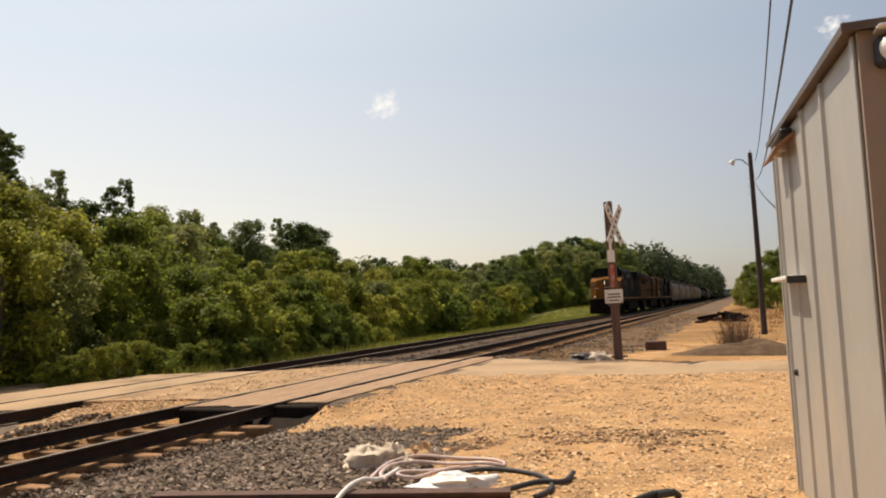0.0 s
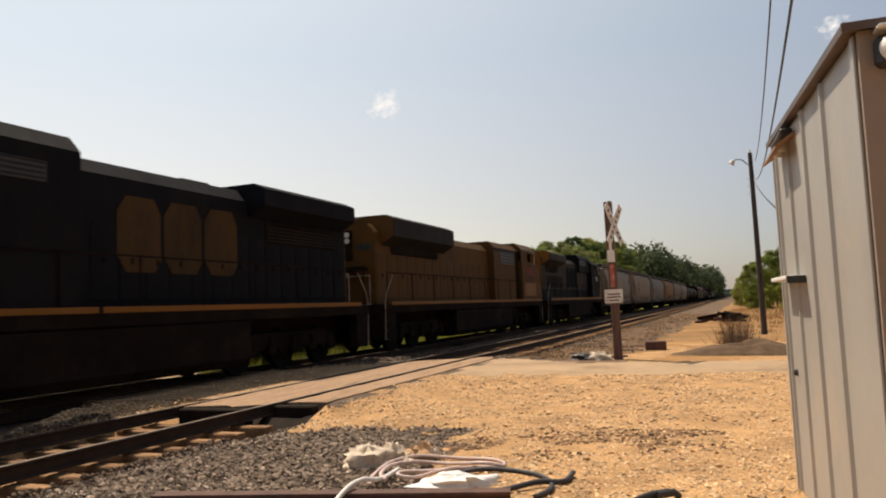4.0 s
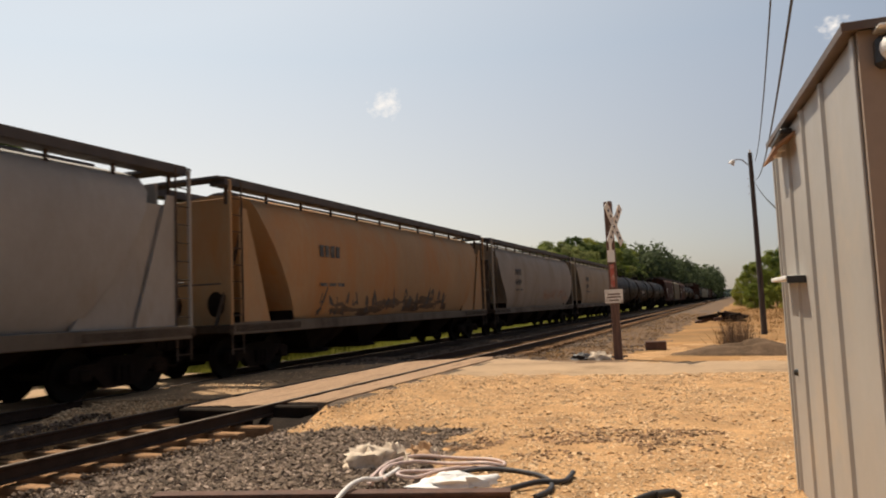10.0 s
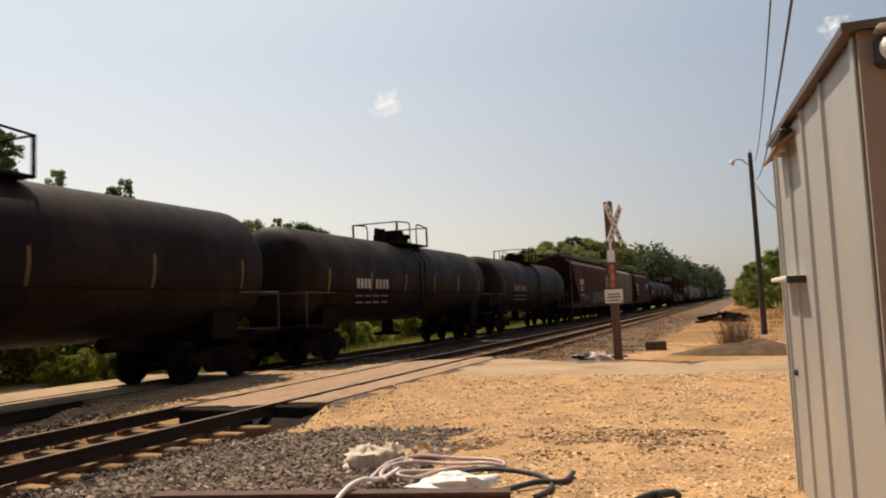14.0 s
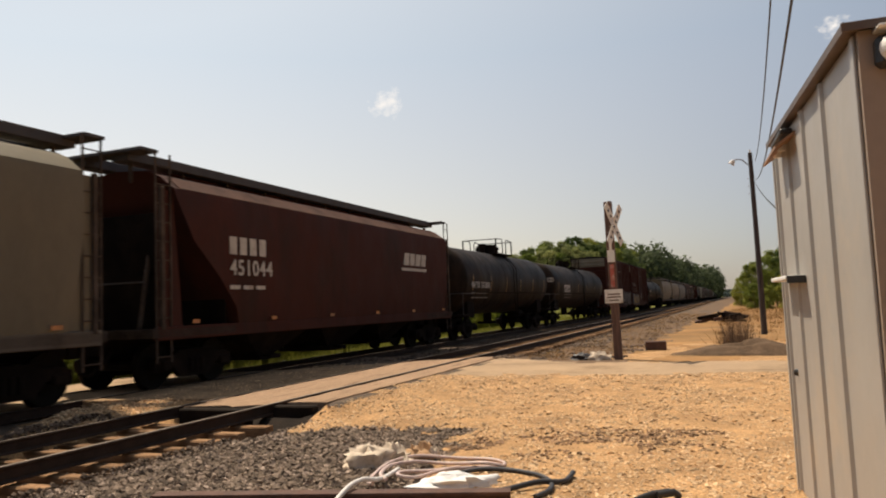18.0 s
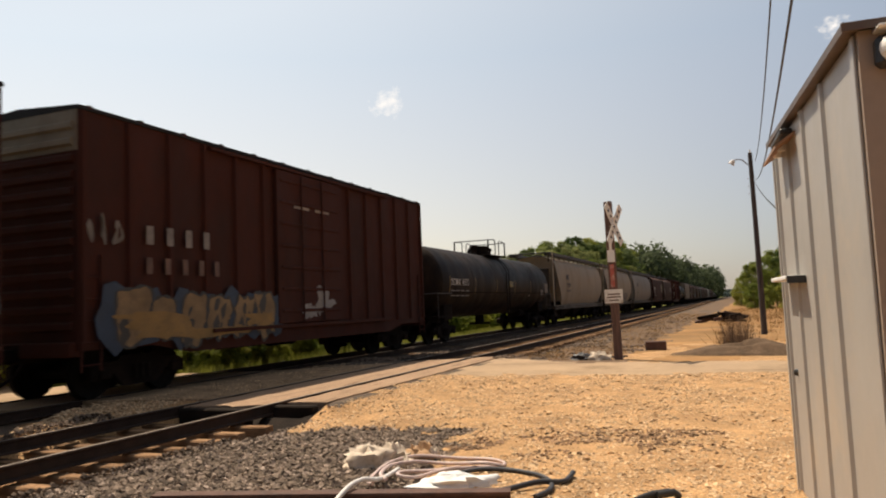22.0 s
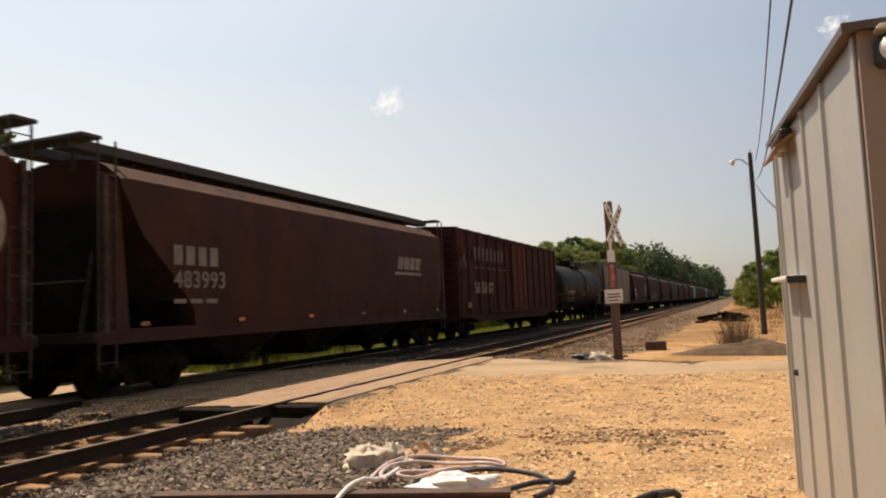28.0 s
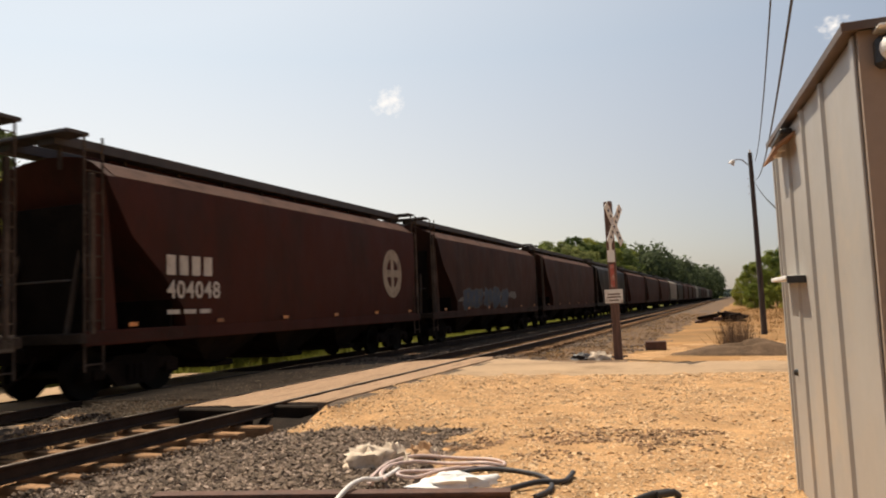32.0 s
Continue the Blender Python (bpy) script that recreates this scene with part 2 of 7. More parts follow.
# ---- the ground ----
def smooth(a, b, t):
    t = min(1, max(0, (t - a) / (b - a)))
    return t * t * (3 - 2 * t)


def wob(x, y, s=1.0, k=0.0):
    return noise.noise(Vector((x * s, y * s, k)))


def near_edge(x):
    """Where the crossing road begins, seen along the tracks."""
    return 10.0 + (x - NEAR_TRACK) * 0.2 + 0.2 * wob(x, 3, 1.7)


def far_edge(x):
    """Where the crossing road ends."""
    if x > -3.4:
        return 17.7 + 0.15 * wob(x, 9, 0.9)
    if x > -6.5:
        return 17.7 + (-3.4 - x) * 0.6 + 0.15 * wob(x, 9, 0.9)
    if x > -11.2:
        return 19.6 - (-6.5 - x) * 0.8
    return 15.85 - (-11.2 - x) * 0.29 + 0.2 * wob(x, 9, 0.9)


def rubble_edge(x):
    """Where the heap of tan rubble between the tracks begins."""
    return 6.6 + (-9.0 - x) * 1.35 + 0.25 * wob(x, 5, 2.3)


def lot_height(x, y):
    return -0.20 + 0.14 * smooth(8.0, 15.0, y) - 0.10 * smooth(19, 26, y) - 0.25 * smooth(40, 120, y)


def height(x, y):
    bump = 0.018 * wob(x, y, 0.9) + 0.010 * wob(x, y, 3.1)
    if x < -14.2:
        away = -0.22 - 0.28 * smooth(-14.2, -16.5, x) + 1.15 * smooth(58, 95, y) * smooth(-14.8, -18.5, x) + 0.10 * wob(x, y, 0.4)
        road = -0.10 + bump
        k = smooth(far_edge(x) + 0.5, far_edge(x) - 0.3, y) * smooth(6.0, 8.5, y)
        return away + (road - away) * k
    bed = -0.205 + bump - 0.17 * smooth(-9.3, -9.0, x) * smooth(-6.25 + 0.3 * smooth(7.6, 8.2, y), -6.5 + 0.3 * smooth(7.6, 8.2, y), x) * (1 - smooth(9.3, 9.7, y) * smooth(20.5, 20.0, y))
    heap = smooth(-10.95, -10.45, x) * smooth(-8.55, -8.80, x) * smooth(rubble_edge(x) - 0.3, rubble_edge(x) + 0.5, y) * smooth(20.5, 20.0, y)
    bed += (-0.05 + 0.035 * wob(x, y, 2.6, 3) - bed) * heap
    if x < -6.3:
        return bed
    lot = lot_height(x, y) + bump
    k = smooth(-6.3, -4.6, x)
    ramp = smooth(near_edge(x) - 0.7, near_edge(x) + 0.1, y) * smooth(20.6, 19.8, y)
    left = bed + (-0.03 + bump * 0.5 - bed) * ramp
    pit = smooth(9.6, 8.6, y) * smooth(-3.0, -4.0, x)
    return left + (lot - 0.02 * pit - left) * k


def surface(x, y):
    """Which material the ground has: 0 earth, 1 gravel, 2 dirt road, 3 ballast, 4 grass, 5 soil with shade in its
    colour.
    """
    w = 0.35 * wob(x, y, 1.3, 4) + 0.2 * wob(x, y, 4.0, 7)
    if x < -13.9 + w * 0.6:
        if near_edge(x) - 2 < y + w < far_edge(x):
            return 2
        return 4 if y > 8 or x < -20 else 0
    if -10.9 + 0.2 * w < x < -8.62 and rubble_edge(x) - 0.6 + 0.5 * w < y < 12:
        return 1
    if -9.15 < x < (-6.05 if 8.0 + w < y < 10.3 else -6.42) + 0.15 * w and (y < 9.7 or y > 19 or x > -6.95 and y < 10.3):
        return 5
    if x < -6.0 + w:
        return 3
    if y + w * 0.8 < 9.2 + 0.25 * (x + 4) and x < -3.3 + w * 1.5 - 0.3 * (y - 8):
        return 3
    if x < -2.9 + w * 1.6 + 0.012 * (y - 20) and y > far_edge(x) + w * 0.5:
        return 3 if wob(x, y, 0.7, 8) + 0.5 * wob(x, y, 2.3, 9) > 0.28 or x < -5.6 + w else 6
    if x < -6.3 + 0.3 * w and y > near_edge(x):
        return 2
    if 15.0 + w * 1.1 + 0.05 * x < y < far_edge(x) + w * 0.4:
        return 2
    if y > 300:
        return 4
    if y < 17.7:
        return 1
    return 0 if y > 26 + 5 * w or wob(x, y, 0.5, 2) > 0.1 else 1


def steps(*spans):
    out = []
    for a, b, n in spans:
        out += [a + (b - a) * i / n for i in range(n)]
    return out + [spans[-1][1]]


xs = steps((-1500, -300, 4), (-300, -60, 8), (-60, -24, 12), (-24, -15, 24), (-15, -3, 50), (-3, 3, 24), (3, 30, 18), (30, 300, 8), (300, 1500, 3))
ys = steps((-200, -10, 8), (-10, 3, 56), (3, 24, 88), (24, 60, 48), (60, 200, 28), (200, 3200, 12))
ground_v = [(x, y, height(x, y)) for y in ys for x in xs]
ground_me = bpy.data.meshes.new("ground")
W = len(xs)
ground_f = [(j * W + i, j * W + i + 1, (j + 1) * W + i + 1, (j + 1) * W + i) for j in range(len(ys) - 1) for i in range(W - 1)]
ground_me.from_pydata(ground_v, [], ground_f)
GROUND_GRASS = mat("rough_grass_ground", (0.17, 0.175, 0.045), 0.95, vary=0.4, scale=0.8, dirt=(0.25, 0.2, 0.1), dirt_amount=0.3, bump=0.8, bump_scale=9, spec=0.1)
DRY_SLOPE = mat("dry_brown_slope", (0.165, 0.108, 0.07), 0.96, vary=0.35, scale=1.6, dirt=(0.12, 0.082, 0.055), dirt_amount=0.45, dirt_scale=0.9, bump=0.9, bump_scale=14, spec=0.1)
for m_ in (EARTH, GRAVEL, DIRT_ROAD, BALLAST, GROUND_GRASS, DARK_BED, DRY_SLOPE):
    ground_me.materials.append(m_)
ground_me.polygons.foreach_set("material_index", [surface((xs[i] + xs[i + 1]) / 2, (ys[j] + ys[j + 1]) / 2) for j in range(len(ys) - 1) for i in range(W - 1)])
ground_me.polygons.foreach_set("use_smooth", [True] * len(ground_f))
ground_me.update()
ground = tagged(new("ground", ground_me), "tan gravel lot, grey ballast and dry earth beside the tracks", "ground", kind="structure")


# ---- tracks ----
def rail_profile(x):
    return [(x - 0.07, -0.172), (x + 0.07, -0.172), (x + 0.07, -0.158), (x + 0.012, -0.14), (x + 0.012, -0.045), (x + 0.034, -0.03),
            (x + 0.036, -0.006), (x + 0.028, 0.0), (x - 0.028, 0.0), (x - 0.036, -0.006), (x - 0.034, -0.03), (x - 0.012, -0.045), (x - 0.012, -0.14), (x - 0.07, -0.158)]


def tie_mesh():
    s = Shape()
    rng = random.Random(4)
    rings = []
    for k in range(7):
        x = -1.29 + 2.58 * k / 6
        j = [rng.uniform(-0.008, 0.008) for _ in range(8)]
        rings.append([(x + j[6], -0.095 + j[0], -0.33), (x + j[7], 0.095 + j[1], -0.33), (x, 0.095 + j[2], -0.195 + j[4]), (x, 0.078 + j[3], -0.178 + j[4]),
                      (x, -0.078 + j[5], -0.178 + j[4]), (x, -0.095 + j[1], -0.195 + j[4])])
    s.loft(rings)
    me = s.mesh("tie")
    me.materials.append(TIE_WOOD)
    return me


TIE = tie_mesh()


def track(x, label, spans):
    t = thing("railway_track", label, "track", kind="structure", at=pose(x, 0, 0))
    for side in (-1, 1):
        rail = part("rail", Shape().prism(rail_profile(side * GAUGE / 2), -150, 1800), RAIL_STEEL, t, "rusty steel rail with a worn bright head")
        part("rail_head", Shape().box(side * GAUGE / 2 - 0.026, side * GAUGE / 2 + 0.026, -150, 1800, -0.002, 0.0015), RAIL_HEAD, rail)
    rng = random.Random(int(-x * 10))
    rest = Shape()
    k = 0
    y = -30.0
    while y < 260:
        y += 0.506
        if any(a < y < b for a, b in spans):
            ob = part("tie", TIE, None, t)
            ob.matrix_basis = pose(rng.uniform(-0.05, 0.05), y + rng.uniform(-0.02, 0.02), rng.uniform(-0.045, -0.015), 0, 0, rng.uniform(-1.5, 1.5))
            k += 1
        elif not 9.0 < y < 18.5:
            rest.box(-1.29, 1.29, y - 0.11, y + 0.11, -0.3, -0.178, m=None)
    tagged(part("further_ties", rest, TIE_WOOD, t), kind="stuff")
    return t


track(NEAR_TRACK, "near railway track with rusty rails on weathered wooden ties", ((2.5, 9.35), (19.2, 45)))
track(FAR_TRACK, "far railway track with rusty rails on weathered wooden ties", ((4.5, 9.0), (16, 45)))


# ---- the crossing's slabs of packed dirt between the rails ----
def slab(x0, x1, name, label, material, early=0.0):
    s = Shape()
    n = 40
    cols = max(2, int((x1 - x0) / 0.22))
    rows_ = []
    for i in range(n + 1):
        row = []
        for c in range(cols + 1):
            x = x0 + (x1 - x0) * c / cols
            a, b = near_edge(x) - early + 0.12 * wob(x, 1, 5), far_edge(x) + 0.15 * wob(x, 2, 5)
            y = a + (b - a) * (i - 1) / (n - 2) if 0 < i < n else (a - (0.5 if early > 1.4 else 0.03) if i == 0 else b + 0.12)
            edge = 0.0 if i in (0, n) else 1.0
            row.append((x, y, -0.40 + edge * (0.385 + 0.010 * wob(x, y, 2.2) + 0.004 * wob(x, y, 9))))
        rows_.append(row)
    s.loft(rows_, closed=False, caps=False)
    lo = [[(q[0], q[1], -0.22) for q in (r[0], r[-1])] for r in rows_]
    s.loft([[r[0], l[0]] for r, l in zip(rows_, lo)], closed=False, caps=False)
    s.loft([[l[1], r[-1]] for r, l in zip(rows_, lo)], closed=False, caps=False)
    thing(name, label, "road", kind="structure", shape=s, material=material, smooth=40)


CROSSING_DIRT = mat("brown_crossing_dirt", (0.40, 0.265, 0.170), 0.95, vary=0.45, scale=0.9, dirt=(0.12, 0.075, 0.048), dirt_amount=0.42, dirt_scale=0.9, bump=1.0, bump_scale=14, spec=0.12, stretch=(3.2, 0.4, 1), grit=0.35)
R1, L1 = NEAR_TRACK + GAUGE / 2, NEAR_TRACK - GAUGE / 2
R2, L2 = FAR_TRACK + GAUGE / 2, FAR_TRACK - GAUGE / 2
TAN_DIRT = mat("tan_crossing_gravel", (0.39, 0.255, 0.145), 0.95, vary=0.3, scale=1.6, dirt=(0.19, 0.125, 0.08), dirt_amount=0.42, dirt_scale=2.2, bump=1.0, bump_scale=16, spec=0.12, grit=0.5)
for a_, b_, m_, e_ in ((L2 - 1.75, L2 - 0.038, DIRT_ROAD, 1.5), (L2 + 0.04, R2 - 0.09, DIRT_ROAD, 0.5), (R2 + 0.04, L1 - 0.04, TAN_DIRT, -0.7), (L1 + 0.07, R1 - 0.09, CROSSING_DIRT, 0.35), (R1 + 0.13, R1 + 0.8, CROSSING_DIRT, 0.0)):
    slab(a_, b_, "road_crossing", "packed dirt and gravel road surface between the rails", m_, e_)


# added planks: their black stands in for the slab faces' shade
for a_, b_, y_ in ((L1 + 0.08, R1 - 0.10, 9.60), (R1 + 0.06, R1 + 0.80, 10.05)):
    thing("crossing_header", "dark plank added for the black shade at the crossing's edge", "timber", kind="structure", shape=Shape().box(a_, b_, y_ - 0.22, y_ - 0.05, -0.42, -0.03, 0.02), material=DARK_BED)


# ---- the metal shed ----
def shed():
    s = thing("metal_shed", "small beige metal-sided shed with a brown roof trim", "shed", at=pose(0.395, 6.78, -0.2, 0, 0, 183.4))
    # own space: y runs from the far corner towards the near one, x away from the tracks is negative
    long, tall, wide = 3.08, 2.755, 2.6
    wall = part("wall_panel", Shape().prism([(0, 0), (long, 0), (long, tall), (0, tall + 0.10)], -0.06, 0.0, "x"), SHED_METAL, s, "beige ribbed metal siding")
    for y in (0.10, 0.815, 1.535, 2.24):
        part("rib", Shape().prism([(0, y - 0.04), (0.02, y - 0.022), (0.02, y + 0.022), (0, y + 0.04)], 0.02, tall + 0.09 - 0.033 * y, "z"), SHED_METAL, wall)
    part("corner_trim", Shape().box(0.0, 0.014, long - 0.06, long + 0.012, 0, tall, 0.003), SHED_METAL, s)
    part("corner_trim", Shape().box(0.0, 0.03, -0.012, 0.05, 0, tall + 0.09, 0.003), SHED_METAL, s)
    part("end_wall", Shape().box(-wide, -0.002, long, long + 0.05, 0, tall + 0.005), SHED_END, s, "metal end wall, siding darkened to tan for its shade")
    part("end_wall", Shape().box(-wide, -0.002, -0.05, -0.002, 0, tall + 0.1), SHED_METAL, s)
    part("back_wall", Shape().box(-wide - 0.06, -wide, 0, long, 0, tall), SHED_METAL, s)
    # a thin roof that rises a little towards its far end
    def sheet(x0, x1, z0, z1, ya=long + 0.09, yb=-0.08):
        return Shape().loft([[(x0, y, z0 + d), (x1, y, z0 + d), (x1, y, z1 + d), (x0, y, z1 + d)] for y, d in ((ya, 0.0), (yb, 0.105))])
    roof = part("roof", sheet(-wide - 0.1, 0.052, tall + 0.012, tall + 0.034), SHED_TRIM, s, "thin brown metal roof")
    part("eave_trim", sheet(0.0525, 0.060, tall + 0.002, tall + 0.042), SHED_TRIM, roof, "brown metal eave trim")
    part("gable_trim", Shape().box(-wide - 0.1, 0.07, long + 0.091, long + 0.10, tall - 0.004, tall + 0.038, 0.003), SHED_TRIM, roof)
    part("roof_vent", Shape().cyl((-0.02, 1.35, tall + 0.06), (-0.02, 1.35, tall + 0.13), 0.025, n=10), WHITE_PAINT, roof)
    shelf = part("wall_bracket", Shape().box(0.002, 0.13, 0.19, 1.12, 1.70, 1.73, 0.006), WHITE_PAINT, s, "narrow white shelf")
    part("bracket_edge", Shape().box(0.002, 0.125, 1.122, 1.15, 1.675, 1.728, 0.004), BLACK_PAINT, shelf)
    hood = part("wall_hood", Shape().prism([(0.002, 2.745), (0.135, 2.655), (0.135, 2.635), (0.002, 2.725)], 0.34, 1.16), mat("rusty_tin", (0.30, 0.16, 0.085), 0.6, vary=0.25, scale=6), s, "rusty tin hood")
    part("hood_box", Shape().box(0.002, 0.085, 0.48, 1.06, 2.748, 2.79, 0.01), BLACK_PAINT, hood, "small black box")
    for y in (0.62, 0.88):
        part("hood_lamp", Shape().cyl((0.06, y, 2.655), (0.06, y, 2.70), 0.03, n=10), WHITE_PAINT, hood, "small pale lamp")
    part("latch_knob", Shape().cyl((0.0, 0.33, 0.98), (0.03, 0.33, 0.98), 0.03, 0.022, 10), BLACK_PAINT, s, "dark latch knob")
    lamp = part("wall_lamp", Shape().box(-0.21, -0.055, long + 0.05, long + 0.13, 2.57, 2.71, 0.02), BLACK_PAINT, s, "bulkhead wall lamp")
    part("lamp_glass", Shape().cyl((-0.125, long + 0.13, 2.645), (-0.125, long + 0.17, 2.645), 0.062, 0.045, 16), WHITE_PAINT, lamp, "pale lamp glass")
    part("lamp_hood", Shape().box(-0.22, -0.062, long + 0.05, long + 0.16, 2.735, 2.748, 0.003), WHITE_PAINT, lamp)
    return s


shed()


# ---- utility pole and wires ----
def sag(a, b, drop, n=24):
    a, b = Vector(a), Vector(b)
    return [a.lerp(b, i / n) - Vector((0, 0, drop * 4 * (i / n) * (1 - i / n))) for i in range(n + 1)]


def pole():
    base = Vector((0.94, 31.2, -0.2))
    p = thing("utility_pole", "tall dark wooden utility pole with a street lamp", "pole", at=pose(*base, 0, -0.3, 0))
    part("shaft", Shape().tube([(0, 0, -0.1), (0, 0, 2.5), (0, 0, 5), (0, 0, 7.22)], [0.115, 0.104, 0.092, 0.082], 14), POLE_WOOD, p, smooth=50)
    arm = part("lamp_arm", Shape().tube([(-0.1, 0, 6.75), (-0.3, 0, 6.98), (-0.5, 0, 7.02), (-0.62, 0, 6.98)], 0.022, 8), RAIL_HEAD, p, smooth=50)
    part("lamp_head", Shape().cyl((-0.62, 0, 6.98), (-0.72, 0, 6.86), 0.07, 0.13, 14), WHITE_PAINT, arm, "pale lamp head", smooth=40)
    part("insulator", Shape().cyl((0, 0, 7.2), (0, 0, 7.34), 0.04, 0.03, 10), WHITE_PAINT, p)
    for z in (5.6, 5.9, 6.2):
        part("bolt", Shape().cyl((-0.16, 0, z), (-0.12, 0, z), 0.02, n=8), RAIL_HEAD, p)
    return base


pole()
WIRE = mat("black_cable", (0.015, 0.015, 0.017), 0.6, vary=0.2)


# ---- wires ----
def cable(path, r, label):
    thing("overhead_cable", label, "cable", shape=Shape().tube(path, r, 6), material=WIRE)


cable(sag((1.07, 31.2, 6.68), (0.42, -2.0, 5.25), 0.8), 0.011, "thin black overhead cable from the pole")
cable(sag((1.05, 31.2, 5.95), (0.50, -2.0, 4.2), 0.8), 0.013, "black overhead cable slung from the pole")
cable(sag((0.96, 31.2, 5.99), (0.45, 6.86, 2.05), 0.12), 0.010, "thin black service cable down to the shed")


# ---- the crossbuck ----
def crossbuck():
    c = thing("railroad_crossbuck", "weathered wooden post with a white crossbuck sign", "road sign", at=pose(-2.80, 18.54, -0.06, 0, -0.6, 4))
    part("post", Shape().box(-0.10, 0.10, -0.10, 0.10, -0.3, 3.95, 0.015), POST_WOOD, c, "brown weathered wooden post")
    for k, a in enumerate((52, -52)):
        m = Matrix.Translation((0.118 + 0.02 * k, -0.05 - 0.008 * k, 3.36)) @ Euler((0, radians(a), radians(68)), "XYZ").to_matrix().to_4x4()
        blade = part("blade", Shape().box(-0.61, 0.61, -0.008, 0.008, -0.115, 0.115, 0.004, m=m), WHITE_PAINT, c, "white sign blade seen at a slant")
        for j in range(6):
            x = -0.46 + j * 0.17
            part("legend_bar", Shape().box(x, x + 0.07, -0.012, -0.0095, -0.04, 0.04, m=m), BLACK_PAINT, blade)
    m = Matrix.Translation((0, -0.115, 0))
    part("small_plate", Shape().box(-0.09, 0.09, -0.125, -0.105, 2.42, 2.72, 0.004), WHITE_PAINT, c, "small faded plate")
    plate = part("notice_plate", Shape().box(-0.22, 0.22, -0.125, -0.105, 1.40, 1.74, 0.004), WHITE_PAINT, c, "white notice plate with dark bars")
    for z, w in ((1.62, 0.15), (1.55, 0.17), (1.47, 0.11)):
        part("notice_bar", Shape().box(-w, w, -0.129, -0.1255, z - 0.016, z + 0.016), POST_WOOD, plate)
    part("reflector_strip", Shape().box(-0.05, 0.05, -0.118, -0.102, 1.8, 2.36, 0.004), mat("faded_red_strip", (0.42, 0.10, 0.07), 0.5, vary=0.3, scale=5, dirt=(0.5, 0.42, 0.36), dirt_amount=0.4, dirt_scale=6), c, "faded red and white strip")
    part("sign_bracket", Shape().box(-0.03, 0.03, -0.13, -0.10, 2.72, 3.0), WHITE_PAINT, c)


crossbuck()


# ---- loose things by the road ----
def crumple(seed, r, flat, n=14):
    """A crumpled sack or rag."""
    rng = random.Random(seed)
    s = Shape()
    rings = []
    for i in range(n + 1):
        a = math.pi * i / n
        ring = []
        for k in range(20):
            b = 2 * math.pi * k / 20
            d = Vector((math.sin(a) * math.cos(b), math.sin(a) * math.sin(b), math.cos(a)))
            q = 1 + 0.6 * noise.noise(d * 2.2 + Vector((seed, 0, 0))) + 0.55 * abs(noise.noise(d * 4.5 + Vector((0, seed, 0)))) - 0.25 * abs(noise.noise(d * 9 + Vector((0, 0, seed))))
            ring.append((d.x * r[0] * q, d.y * r[1] * q, max(-0.01, d.z * r[2] * q if d.z > 0 else d.z * flat)))
        rings.append(ring)
    return s.loft(rings[::-1])


CLOTH = mat("dirty_white_cloth", (0.66, 0.55, 0.43), 0.9, vary=0.15, scale=9, dirt=(0.42, 0.30, 0.19), dirt_amount=0.45, dirt_scale=5, bump=0.5, bump_scale=30)
PLASTIC_W = mat("white_plastic_sheet", (0.78, 0.77, 0.75), 0.5, vary=0.08, scale=6, bump=0.4, bump_scale=20)
SACK = mat("brown_paper_sack", (0.45, 0.27, 0.14), 0.85, vary=0.25, scale=8, bump=0.4, bump_scale=25)
HOSE_PINK = mat("pale_pink_hose", (0.62, 0.47, 0.42), 0.5, vary=0.12, scale=8)
HOSE_WHITE = mat("white_hose", (0.74, 0.70, 0.66), 0.5, vary=0.1, scale=8)
HOSE_BLACK = mat("black_rubber_hose", (0.03, 0.03, 0.035), 0.6, vary=0.2, scale=8)


def lot(x, y):
    return height(x, y)


def put(name, label, category, shape, material, x, y, rz=0, smooth_=60, up=0.0):
    return thing(name, label, category, shape=shape, material=material, smooth=smooth_, at=pose(x, y, lot(x, y) + up, 0, 0, rz))


put("crumpled_cloth", "crumpled dirty white cloth on the ballast", "cloth", crumple(2, (0.27, 0.17, 0.16), 0.03), CLOTH, -3.68, 6.92, 15)
put("crumpled_cloth", "small crumpled off-white rag on the ballast", "cloth", crumple(5, (0.16, 0.12, 0.14), 0.03), CLOTH, -3.50, 7.15, 40)
put("paper_sack", "crushed brown paper sack beside the rags", "sack", crumple(8, (0.17, 0.12, 0.13), 0.03), SACK, -3.26, 7.30, -10)
put("crumpled_cloth", "small crumpled white scrap near the sack", "cloth", crumple(15, (0.06, 0.07, 0.13), 0.03), CLOTH, -3.10, 7.30, 10)
put("crumpled_cloth", "small white crumpled scrap beside the sack", "cloth", crumple(11, (0.07, 0.06, 0.08), 0.02), CLOTH, -3.27, 6.95, 0)
put("plastic_sheet", "bright white plastic sheet lying on the gravel", "plastic sheet", crumple(17, (0.36, 0.14, 0.09), 0.02), PLASTIC_W, -2.48, 6.28, 22)


def strand(points, lift, r, n=6):
    """A hose that glides through a few places on the ground."""
    P = [Vector((x, y, lot(x, y) + lift + d)) for x, y, d in points]
    P = [P[0]] + P + [P[-1]]
    out = []
    for a, b, c, d in zip(P, P[1:], P[2:], P[3:]):
        for i in range(n):
            t = i / n
            out.append(0.5 * (2 * b + (c - a) * t + (2 * a - 5 * b + 4 * c - d) * t * t + (3 * b - a - 3 * c + d) * t ** 3))
    return Shape().tube(out + [P[-1]], r, 8)


